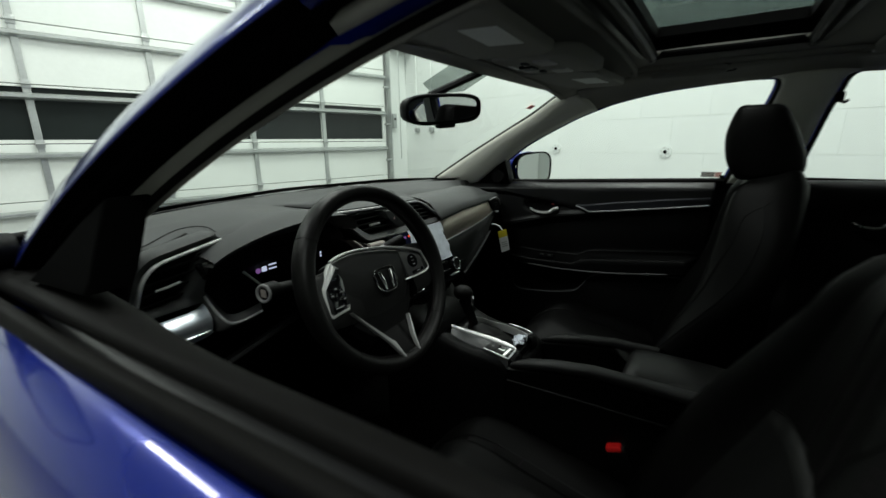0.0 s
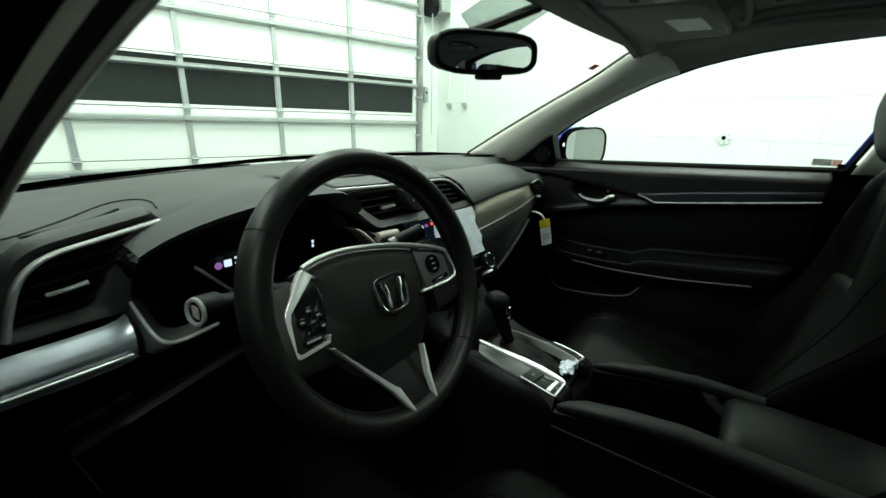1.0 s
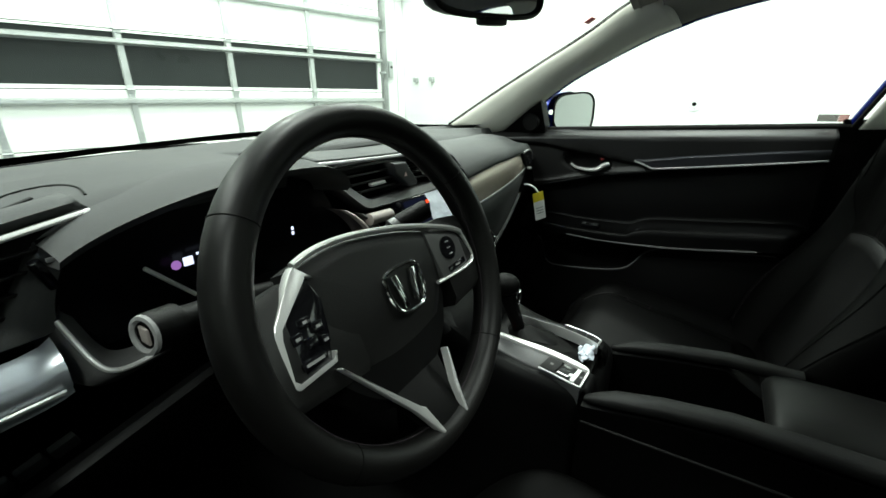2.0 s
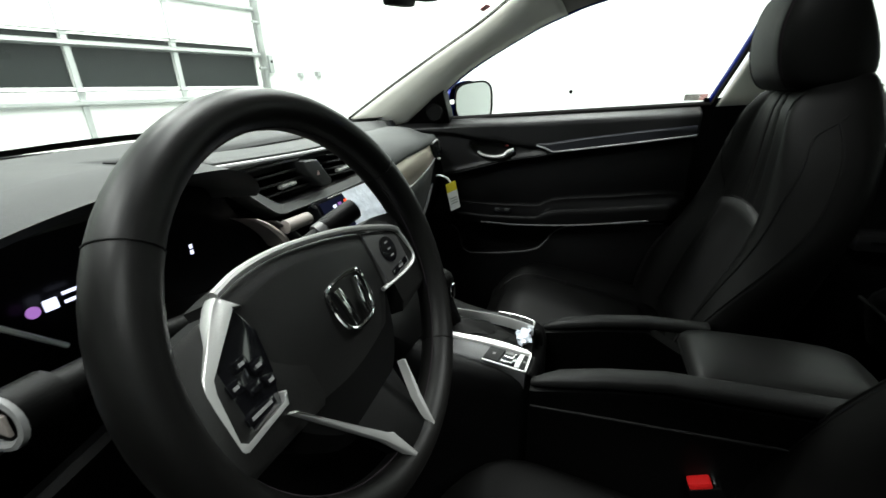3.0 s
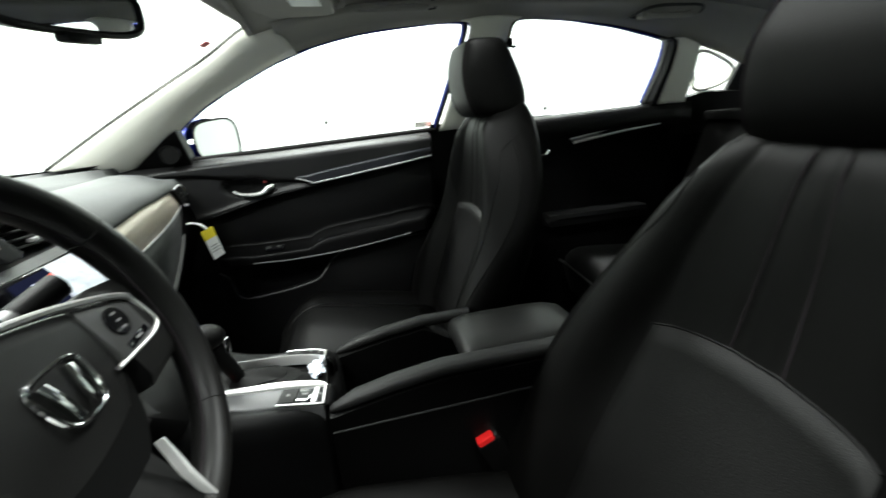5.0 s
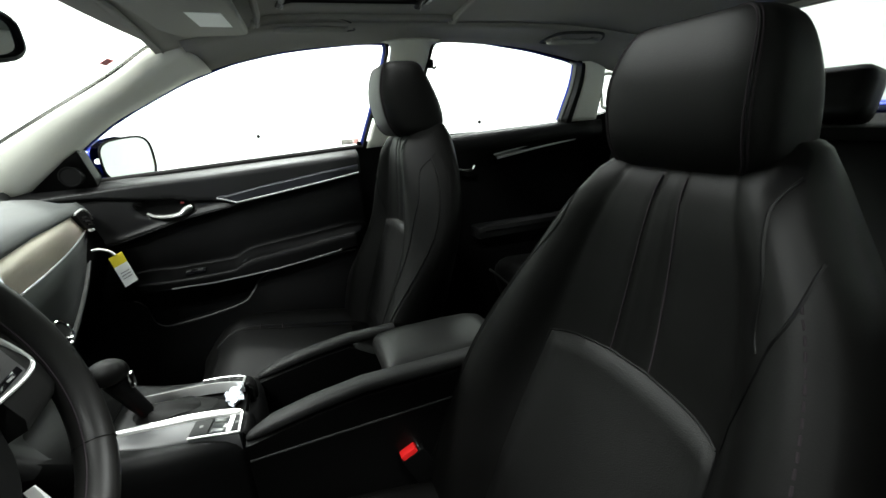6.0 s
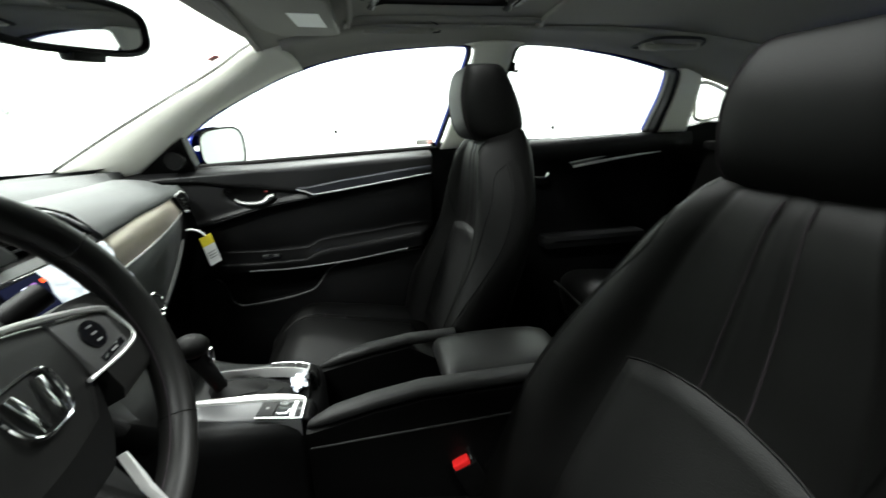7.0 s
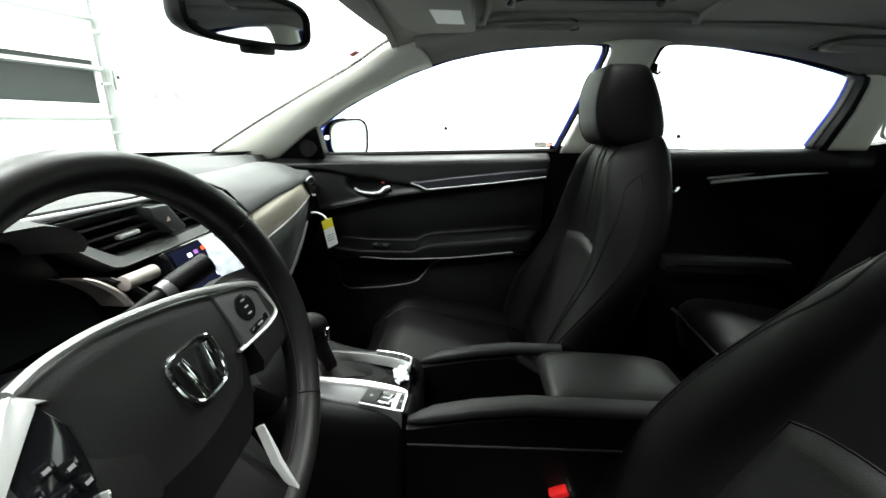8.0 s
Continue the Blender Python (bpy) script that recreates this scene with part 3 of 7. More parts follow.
bm = bmesh.new()
loft(bm, [[on_windshield(-1 + j / 6, i / 10) for j in range(13)] for i in range(11)])
windshield = part("windshield", bm, GLASS, car, "clear laminated windshield")
windshield.visible_shadow = False
qs = [-1 + j / 8 for j in range(17)]
bm = bmesh.new()
loft(bm, [[on_windshield(q, 0.965) - Vector((0, 0, 0.003)) for q in qs], [on_windshield(q, 1.0) - Vector((0, 0.004, 0.005)) for q in qs], [Vector((0.52 * q, -0.015, roof_z(0.52 * q, -0.015) - 0.003)) for q in qs]])
thick(part("header_trim", bm, LINER, car, "grey trim over the windshield"), 0.003, 0)
bm = bmesh.new()
loft(bm, [[on_windshield(-0.17 + 0.34 * j / 6, 0.80 + 0.2 * i / 4 + 0.05 * abs(j - 3) / 3 * (1 - i / 4), 0.004) for j in range(7)] for i in range(5)])
part("shade_patch", bm, SHADE, car, "grey dotted shade round the mirror mount").visible_shadow = False
bm = bmesh.new()
loft(bm, [[on_windshield(-1 + j / 12, v * (1 + 0.12 * math.sin(7.0 * j)), 0.003) for j in range(25)] for v in (0.0, 0.036)])
part("foot_band", bm, HARD, car, "black edge band at the foot of the windshield")
bm = bmesh.new()
loft(bm, [[on_windshield(-1 + j / 6, v, 0.003) for j in range(13)] for v in (0.978, 1.0)])
part("header_band", bm, HARD, car, "black ceramic edge band")
part("rear_header", box(bmesh.new(), (0, -1.545, 1.297), (0.98, 0.03, 0.030), 0.008), LINER, car, "grey trim over the rear window")
bm = bmesh.new()
loft(bm, [[(x, -1.53 - 0.04 * (1 - (x / 0.52) ** 2), 1.292 - 0.035 * (x / 0.5) ** 2) for x in (-0.50, -0.25, 0, 0.25, 0.50)], [(x * 1.1, -2.0 - 0.05 * (1 - (x / 0.52) ** 2), 1.02) for x in (-0.50, -0.25, 0, 0.25, 0.50)]])
rear_glass = part("rear_window", bm, GLASS, car, "clear rear window")
rear_glass.visible_shadow = False

# ---- doors ----
BELT = lambda y: 0.977 - 0.041 * y if y > -0.6 else 1.0016 + 0.03 * (-(y + 0.6)) * 1.0


DROP = {1: 0.0, -1: -0.041}


def skew(s, y):
    return 0.0 if s > 0 else 0.008 + 0.03 * y


def door_panel_rows(s, ys, prof):
    rows = []
    for y in ys:
        b = BELT(y) if s > 0 else 0.977
        bow = 0.03 * max(0.0, (y - 0.0) / 0.45) ** 2
        rows.append([(s * (x - bow + skew(s, y)), y + SHIFT[s], b + dz + DROP[s]) for x, dz in prof])
    return rows


PROF = [(0.745, 0.0), (0.735, 0.006), (0.712, 0.006), (0.697, -0.004), (0.689, -0.025), (0.688, -0.055), (0.70, -0.085), (0.716, -0.105), (0.722, -0.14), (0.726, -0.2), (0.728, -0.28), (0.722, -0.36), (0.705, -0.40), (0.70, -0.45), (0.70, -0.56), (0.71, -0.68), (0.745, -0.80)]


def ramp(t):
    """Smooth step from 0 to 1."""
    t = min(1.0, max(0.0, t))
    return t * t * (3 - 2 * t)


def through_knots(knots):
    ps = smooth_path([(a, b, 0) for a, b in knots], 8)
    px, pz = [p.x for p in ps], [p.y for p in ps]
    return lambda q: float(np.interp(q, px, pz))


# lines of the passenger door by y: lip of the upper pad, recess crease, armrest top and line, pocket edge
pad_z = through_knots([(-0.52, 0.938), (-0.444, 0.927), (-0.268, 0.900), (-0.087, 0.871), (0.061, 0.848), (0.174, 0.820), (0.261, 0.800), (0.46, 0.770)])
crease_z = through_knots([(-0.52, 0.86), (-0.10, 0.872), (-0.05, 0.888), (0.023, 0.900), (0.078, 0.911), (0.17, 0.922), (0.224, 0.932), (0.28, 0.938), (0.46, 0.942)])
arm_top_z = through_knots([(-0.52, 0.748), (-0.355, 0.734), (-0.274, 0.724), (-0.11, 0.708), (-0.062, 0.694), (-0.045, 0.684), (-0.017, 0.681), (0.114, 0.679), (0.208, 0.685), (0.46, 0.69)])
arm_line_z = through_knots([(-0.52, 0.71), (-0.348, 0.688), (-0.167, 0.664), (0.019, 0.653), (0.125, 0.656), (0.46, 0.66)])
pocket_z = through_knots([(-0.52, 0.677), (-0.296, 0.662), (-0.16, 0.646), (-0.12, 0.636), (-0.093, 0.618), (-0.07, 0.586), (-0.036, 0.556), (0.061, 0.535), (0.17, 0.526), (0.198, 0.532), (0.215, 0.548), (0.253, 0.628), (0.46, 0.63)])


def door_depth(y, z):
    """How far the passenger door's face stands inboard of its sheet."""
    d = 0.010 + 0.044 * ramp((BELT(y) + 0.004 - z) / 0.022) + 0.03 * max(0.0, y / 0.45) ** 2 * ramp((y - 0.02) / 0.2)
    d -= 0.012 * ramp((1.15 - ((y - 0.112) / 0.078) ** 2 - ((z - 0.883) / 0.031) ** 2) / 0.7)
    if z >= pad_z(y):
        return d - 0.013 * ramp((crease_z(y) - z) / 0.010) * ramp((z - pad_z(y)) / 0.03 + 0.35) * ramp((y + 0.09) / 0.08)
    d -= 0.026 * ramp((pad_z(y) - z) / 0.014) - 0.006 * ramp((pad_z(y) - 0.02 - z) / 0.10)
    reach = ramp((0.27 - y) / 0.06) * ramp((y + 0.46) / 0.05)
    d += 0.072 * reach * ramp((arm_top_z(y) + 0.016 - z) / 0.020) * ramp((z - arm_line_z(y) + 0.014) / 0.016)
    d += 0.030 * ramp((pocket_z(y) - z) / 0.006) + 0.016 * ramp((pocket_z(y) - z) / 0.16)
    return d


def steps_down(marks, counts):
    """Heights from mark to mark, each span cut into its count of steps."""
    m = [marks[0]]
    for i, z in enumerate(marks[1:], 1):
        m.append(min(m[-1] - 0.001, max(z, marks[-1] + 0.001 * (len(marks) - 1 - i))))
    return [m[0]] + [a + (b - a) * (k + 1) / n for a, b, n in zip(m, m[1:], counts) for k in range(n)]


def front_door(s):
    ys = [0.45, 0.40, 0.3, 0.2, 0.1, 0.0, -0.1, -0.2, -0.3, -0.4, -0.47, -0.5]
    if s > 0:
        yy = [0.45 - 0.008 * i for i in range(115)]
        rows = [[(0.747 - door_depth(y, z), y, z) for z in steps_down([BELT(y) + 0.004, BELT(y) - 0.018, crease_z(y), crease_z(y) - 0.010, pad_z(y)], (5, 7, 4, 14))] for y in yy]
        door = thick(part("front_door", loft(bmesh.new(), rows), DOORSOFT, car, "black soft-touch door panel with a swept handle recess", 55), 0.006, 0)
        rows = [[(0.747 - door_depth(y, z), y, z) for z in steps_down([pad_z(y) - 0.0005, pad_z(y) - 0.0145, arm_top_z(y) + 0.016, arm_top_z(y) - 0.004, arm_line_z(y) + 0.002, arm_line_z(y) - 0.014, pocket_z(y), pocket_z(y) - 0.006, 0.30], (5, 10, 8, 3, 8, 3, 3, 10))] for y in yy]
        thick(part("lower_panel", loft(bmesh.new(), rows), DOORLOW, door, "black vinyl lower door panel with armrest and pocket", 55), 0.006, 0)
    else:
        door = thick(part("front_door", loft(bmesh.new(), door_panel_rows(s, ys, [(x + 0.022, z - 0.012) for x, z in PROF[:9]])), DOORSOFT, car, "black soft-touch door panel"), 0.006, 0)
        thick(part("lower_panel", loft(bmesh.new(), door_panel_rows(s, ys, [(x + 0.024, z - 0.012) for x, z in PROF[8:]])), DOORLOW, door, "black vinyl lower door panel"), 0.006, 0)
    # outer skin
    outer = [(0.765, -0.006), (0.80, -0.02), (0.83, -0.05), (0.848, -0.10), (0.862, -0.16), (0.862, -0.19), (0.872, -0.25), (0.88, -0.40), (0.87, -0.62), (0.84, -0.72), (0.80, -0.80)]
    skin = thick(part("door_skin", loft(bmesh.new(), door_panel_rows(s, ys, outer if s > 0 else [(0.770, -0.030), (0.786, -0.018)] + outer[1:])), PAINT, door, "glossy blue painted door skin"), 0.004, 0)
    # belt seals
    y2 = [0.43 - 0.093 * i for i in range(11)] if s > 0 else [0.50 - 0.05 * i for i in range(20)]
    if s > 0:
        part("outer_seal", tube(bmesh.new(), [(0.781, y, BELT(y) - 0.001) for y in y2], 0.016, 12, flat=0.8), RUBBER, door, "black rubber belt seal")
        part("inner_seal", tube(bmesh.new(), [(0.742, y, BELT(y) + 0.004) for y in y2], 0.011, 12), RUBBER, door, "black rubber belt seal")
    else:
        for nm, xi, xo, z in (("inner_seal", through_knots([(-0.55, 0.712), (-0.295, 0.719), (-0.126, 0.724), (0.0, 0.719), (0.155, 0.706), (0.55, 0.69)]), through_knots([(-0.55, 0.735), (-0.26, 0.748), (0.06, 0.764), (0.55, 0.78)]), 0.9485), ("outer_seal", through_knots([(-0.55, 0.745), (-0.26, 0.759), (0.06, 0.777), (0.55, 0.79)]), through_knots([(-0.55, 0.768), (-0.26, 0.780), (-0.045, 0.792), (0.11, 0.80), (0.55, 0.81)]), 0.939)):
            rows = []
            for y in y2:
                c, w = (xi(y) + xo(y)) / 2, (xo(y) - xi(y)) / 2
                rows.append([(-c + w * math.copysign(abs(math.cos(a)) ** 0.7, math.cos(a)), y, z - 0.013 + 0.014 * math.copysign(abs(math.sin(a)) ** 0.6, math.sin(a))) for a in [2 * math.pi * i / 20 for i in range(20)]])
            part(nm, loft(bmesh.new(), rows, close_u=True, cap=True), RUBBER, door, "black rubber belt seal", 60)
    # mirror sail with tweeter
    bm = bmesh.new()
    tri = [(0.42, 0.955), (0.30, 1.04), (0.262, 1.063), (0.256, 0.985), (0.256, 0.96)] if s > 0 else [(0.42, 0.955), (0.30, 1.04), (0.245, 1.075), (0.228, 0.985), (0.228, 0.968)]
    prism(bm, tri, lambda u, v, w: (s * (side_x(v) - 0.022 + w), u + SHIFT[s], v), 0.0, 0.05, 0.004)
    part("mirror_sail", bm, HARD if s > 0 else DULL, door, "black corner cover with tweeter", 30)
    if s < 0:
        part("trim_stud", lathe_stud(Vector((-0.722, 0.149, 0.984))), SATIN, door, "small bright stud")
        return door
    # chrome handle in its dark cup
    bm = bmesh.new()
    dish = smooth_path([(0.188, 0.907, 0), (0.172, 0.868, 0), (0.135, 0.852, 0), (0.062, 0.854, 0), (0.038, 0.883, 0), (0.060, 0.905, 0), (0.133, 0.914, 0)], 4, True)
    mid = Vector((0.112, 0.883, 0))
    rows = []
    for k in (1.0, 0.9, 0.75, 0.5, 0.25, 0.03):
        ring = [mid + (q - mid) * k for q in dish]
        rows.append([(s * (0.747 - door_depth(q.x, q.y) - 0.0042), q.x, q.y) for q in ring])
    part("handle_cup", loft(bm, rows, close_u=True), HARD, door, "black handle recess", 60)
    hp = smooth_path([(s * 0.697, 0.158, 0.873), (s * 0.688, 0.138, 0.864), (s * 0.684, 0.105, 0.860), (s * 0.685, 0.076, 0.863), (s * 0.689, 0.060, 0.875), (s * 0.696, 0.044, 0.880)], 5)
    part("door_handle", tube(bmesh.new(), hp, 0.0085, 10, flat=0.75, taper=lambda t: 0.5 + 0.55 * min(1.0, 1.6 * t)), SILVER, door, "satin chrome inner handle")
    part("lock_button", box(bmesh.new(), (s * 0.700, 0.066, 0.893), (0.006, 0.010, 0.006), 0.0015), DARKRED, door)
    # trim spear with its chrome line
    top = [(-0.029, 0.8955), (-0.06, 0.897), (-0.16, 0.913), (-0.337, 0.935), (-0.455, 0.947)]
    low = [(-0.060, 0.884), (-0.078, 0.876), (-0.16, 0.886), (-0.338, 0.9095), (-0.455, 0.926)]
    bm = bmesh.new()
    loft(bm, [[(s * 0.6905, y, z + 0.004) for y, z in top], [(s * 0.685, y, z) for y, z in top], [(s * 0.687, y, z) for y, z in low], [(s * 0.694, y, z - 0.003) for y, z in low]])
    thick(part("trim_spear", bm, SPEAR, door, "dark satin trim strip", 30), 0.003, 0)
    line = [(-0.027, 0.896), (-0.052, 0.888), (-0.078, 0.8765)] + low[2:]
    part("trim_line", tube(bmesh.new(), [(s * 0.6845, y, z) for y, z in line], 0.0027, 6), BAND, door, "thin chrome line")
    # chrome line, switches and grip on the armrest
    part("armrest_line", tube(bmesh.new(), [(s * (0.747 - door_depth(y, arm_line_z(y) + 0.003) - 0.0032), y, arm_line_z(y)) for y in [0.135 - 0.0225 * i for i in range(23)]], 0.0024, 6), GREYBAND, door, "thin chrome line")
    part("window_switch", box(bmesh.new(), (s * 0.662, 0.068, 0.690), (0.03, 0.055, 0.010), 0.003), GLOSS, door, "gloss black window switch")
    for dy in (0.018, -0.014):
        part("switch_key", box(bmesh.new(), (s * 0.655, 0.068 + dy, 0.697), (0.014, 0.014, 0.006), 0.002), SOFT, door)
    grip = smooth_path([(s * 0.650, -0.06, 0.684), (s * 0.652, -0.066, 0.697), (s * 0.656, -0.085, 0.705), (s * 0.658, -0.12, 0.708), (s * 0.660, -0.21, 0.713)], 4)
    part("pull_grip", tube(bmesh.new(), grip, 0.0035, 6), DOORSOFT, door, "edge of the pull grip")
    # pale tube along the door pocket stands in for a highlight
    part("pocket_highlight", tube(bmesh.new(), [(s * (0.747 - door_depth(y, pocket_z(y) - 0.004) - 0.0035), y, pocket_z(y)) for y in [0.25 - 0.012 * i for i in range(56)]], 0.0022, 6), GREYBAND, door, "pale tube drawn as the highlight on the pocket edge")
    part("tweeter", tube(bmesh.new(), [(s * 0.66, 0.292, 0.998), (s * 0.685, 0.292, 0.998)], 0.024, 16), HARD, door)
    part("tweeter_ring", tube(bmesh.new(), [(s * 0.66, 0.292 + 0.024 * math.cos(a), 0.998 + 0.024 * math.sin(a)) for a in [2 * math.pi * i / 20 for i in range(20)]], 0.0025, 6, True), HARD, door)
    return door


def lathe_stud(c):
    """Small round stud that faces inboard and back."""
    ax = Vector((0.55, -0.8, 0.1)).normalized()
    e = ax.orthogonal().normalized()
    f = ax.cross(e)
    rows = [[c + ax * h + (e * math.cos(a) + f * math.sin(a)) * r for a in [2 * math.pi * i / 12 for i in range(12)]] for h, r in ((-0.006, 0.007), (0.002, 0.007), (0.005, 0.005), (0.006, 0.0008))]
    return loft(bmesh.new(), rows, close_u=True)


def door_mirror(s, door):
    """Outside mirror, turned towards the driver's seat."""
    c = Vector((s * 0.863, 0.217, 1.022)) if s > 0 else Vector((-0.95, 0.36, 1.022))
    turn = radians(-30) if s > 0 else radians(14)
    ax = Vector((math.cos(turn), math.sin(turn), 0))
    nr = Vector((ax.y, -ax.x, 0))
    nr = nr if nr.y < 0 else -nr

    def shape(i, n, f):
        a = 2 * math.pi * i / n
        cx, cz = math.cos(a), math.sin(a)
        k = (abs(cx) ** 3.5 + abs(cz) ** 3.5) ** (-1 / 3.5)
        return f * 0.09 * k * cx, f * 0.063 * k * cz * (1.0 + 0.12 * s * cx)

    def spot(i, n, f, depth, inboard=1.0):
        a, b = shape(i, n, f)
        if a * s < 0 and inboard > 1:
            a, b = a * inboard, b * 1.1
        return c + ax * a - nr * depth + Vector((0, 0, b))

    rows = [[spot(i, 28, f, d, 1.3) for i in range(28)] for d, f in ((-0.008, 1.04), (0.0, 1.07), (0.02, 1.08), (0.05, 1.0), (0.08, 0.8), (0.10, 0.5), (0.108, 0.12))]
    part("mirror_housing", loft(bmesh.new(), rows, close_u=True), PAINT, door, "blue painted mirror housing")
    rim = [spot(i, 40, 1.02, -0.006) for i in range(40)]
    part("mirror_bezel", tube(bmesh.new(), rim, 0.0035, 8, True), HARD, door, "black mirror rim")
    bm = bmesh.new()
    bm.faces.new([bm.verts.new(p) for p in [spot(i, 40, 1.0, -0.005) for i in range(40)]])
    part("mirror_glass", bm, MIRROR, door, "mirror glass", 0)
    part("mirror_arm", tube(bmesh.new(), [(s * 0.74, c.y + 0.115, 0.975), (s * 0.79, c.y + 0.105, 0.98), (c.x - s * 0.03, c.y + 0.09, 0.995)], 0.028, 10), HARD, door)


def rear_door(s):
    ys = [-0.66, -0.72, -0.8, -0.85, -0.9, -1.0, -1.1, -1.2, -1.28, -1.34, -1.42]
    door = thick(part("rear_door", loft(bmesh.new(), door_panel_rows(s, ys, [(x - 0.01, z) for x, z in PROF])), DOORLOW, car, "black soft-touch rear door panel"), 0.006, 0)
    outer = [(0.765, -0.006), (0.80, -0.02), (0.83, -0.05), (0.862, -0.16), (0.862, -0.19), (0.88, -0.40), (0.84, -0.72)]
    ys2 = [-0.51, -0.6, -0.7, -0.8, -0.9, -1.0, -1.2, -1.42]
    thick(part("door_skin", loft(bmesh.new(), door_panel_rows(s, ys2, outer)), PAINT, door, "glossy blue painted door skin"), 0.004, 0)
    top = [(-0.945, 0.937), (-1.0, 0.945), (-1.15, 0.965), (-1.335, 0.987)]
    low = [(-0.960, 0.923), (-1.02, 0.931), (-1.15, 0.948), (-1.335, 0.968)]
    bm = bmesh.new()
    strip(bm, [(s * 0.682, y, z) for y, z in top], [(s * 0.686, y, z) for y, z in low])
    thick(part("trim_spear", bm, GREYBAND, door, "satin trim strip"), 0.006, 0)
    part("trim_line", tube(bmesh.new(), [(s * 0.6815, y, z) for y, z in low], 0.0052, 8), SILVER, door, "thin chrome line")
    part("trim_line", tube(bmesh.new(), [(s * 0.6795, y, z) for y, z in top], 0.0026, 6), SILVER, door, "thin chrome line")
    hp = smooth_path([(s * 0.69, -0.80, 0.90), (s * 0.678, -0.82, 0.893), (s * 0.676, -0.85, 0.893), (s * 0.684, -0.865, 0.905)], 4)
    part("door_handle", tube(bmesh.new(), hp, 0.007, 8), CHROME, door, "satin chrome inner handle")
    bm = bmesh.new()
    box(bm, (s * 0.68, -1.05, 0.66), (0.08, 0.4, 0.05), 0.02)
    part("armrest", bm, DOORSOFT, door)
    part("armrest_line", tube(bmesh.new(), [(s * 0.638, y, 0.665) for y in (-0.88, -1.0, -1.2)], 0.0025, 6), HARD, door)
    return door


doors = {}
for s in (1, -1):
    doors[s] = front_door(s)
    door_mirror(s, doors[s])
    rear_door(s)


def pane(name, outline, s, label, inset=0.004):
    bm = bmesh.new()
    vs = [bm.verts.new((s * (side_x(z) + 0.028), y + SHIFT[s], z)) for y, z in outline]
    bmesh.ops.triangle_fill(bm, edges=[bm.edges.new((vs[i], vs[(i + 1) % len(vs)])) for i in range(len(vs))], use_beauty=True)
    ob = part(name, bm, GLASS, car, label, 0)
    ob.visible_shadow = False
    return ob


FRONT_OUT = [(0.262, 0.955), (0.27, 1.06)] + A_WIN[2:] + F_REAR[1:] + [(-0.484, 0.97)]
REAR_OUT = R_FRONT + R_TOP[1:] + R_REAR[1:] + [(-1.254, 1.0), (-0.655, 1.0)]
pane("front_window", FRONT_OUT, 1, "clear closed passenger window")
for s in (1, -1):
    pane("rear_window_side", REAR_OUT, s, "clear rear door window")
    # painted and rubber frames round the openings
    for name, outl in (("front_window_frame", ([(0.414, 0.952)] + A_WIN[1:] if s > 0 else A_WIN[7:]) + F_REAR[1:]), ("rear_window_frame", R_FRONT + R_TOP[1:] + R_REAR[1:])):
        p = [v + Vector((s * 0.012, 0, 0.003)) for v in smooth_path(side(outl, s), 3)]
        part(name, tube(bmesh.new(), p, 0.005, 8), RUBBER, car, "black rubber window seal")
        p = [v + Vector((s * 0.034, 0, 0.006)) for v in smooth_path(side(outl, s), 3)]
        part(name + "_body", tube(bmesh.new(), p, 0.010, 10), PAINT, car, "blue painted window frame")
    # quarter light
    q = side(QUARTER, s)
    part("quarter_light_frame", tube(bmesh.new(), smooth_path(q, 3, True), 0.006, 6, True), PILLAR, car)

# window labels
lab = tagged(new("window_sticker"), "small grey and red label on the window glass", "sticker")
bm = bmesh.new()
def on_glass(y, z, out=0.020):
    return (side_x(z) + out, y, z)
def decal(bm, y0, y1, z0, z1, out):
    vs = [bm.verts.new(on_glass(y, z, out)) for y, z in ((y0, z0), (y1, z0), (y1, z1), (y0, z1))]
    bm.faces.new(vs)
    got = bmesh.ops.extrude_face_region(bm, geom=bm.faces[:])
    for v in got["geom"]:
        if isinstance(v, bmesh.types.BMVert):
            v.co.x -= 0.0006
decal(bm, -0.417, -0.455, 1.014, 1.031, 0.0245)
part("grey_band", bm, STICKER, lab, "", 0)
bm = bmesh.new()
decal(bm, -0.4555, -0.474, 1.014, 1.031, 0.0245)
part("red_band", bm, STICKER_RED, lab, "", 0)
tag_ws = tagged(new("windshield_sticker"), "small red sticker inside the windshield corner", "sticker")
bm = bmesh.new()
loft(bm, [[on_windshield(q, v, 0.004) for q in (0.865, 0.91)] for v in (0.80, 0.835)])
thick(part("label", bm, REDINK, tag_ws, "", 0), 0.0006, 0)

# ---- floor pan, firewall, rear shelf ----
bm = bmesh.new()
box(bm, (0, -0.6, 0.22), (1.6, 3.2, 0.03))
part("floor_carpet", bm, CARPET, car, "black carpeted floor", 0)
bm = bmesh.new()
box(bm, (0, 0.78, 0.58), (1.56, 0.03, 0.74))
part("firewall", bm, CARPET, car, "", 0)
bm = bmesh.new()
box(bm, (0, -1.75, 0.98), (1.3, 0.62, 0.03), 0.01)
part("parcel_shelf", bm, CARPET, car, "", 0)
bm = bmesh.new()
box(bm, (0, -2.06, 0.62), (1.5, 0.03, 0.72))
part("rear_bulkhead", bm, CARPET, car, "", 0)
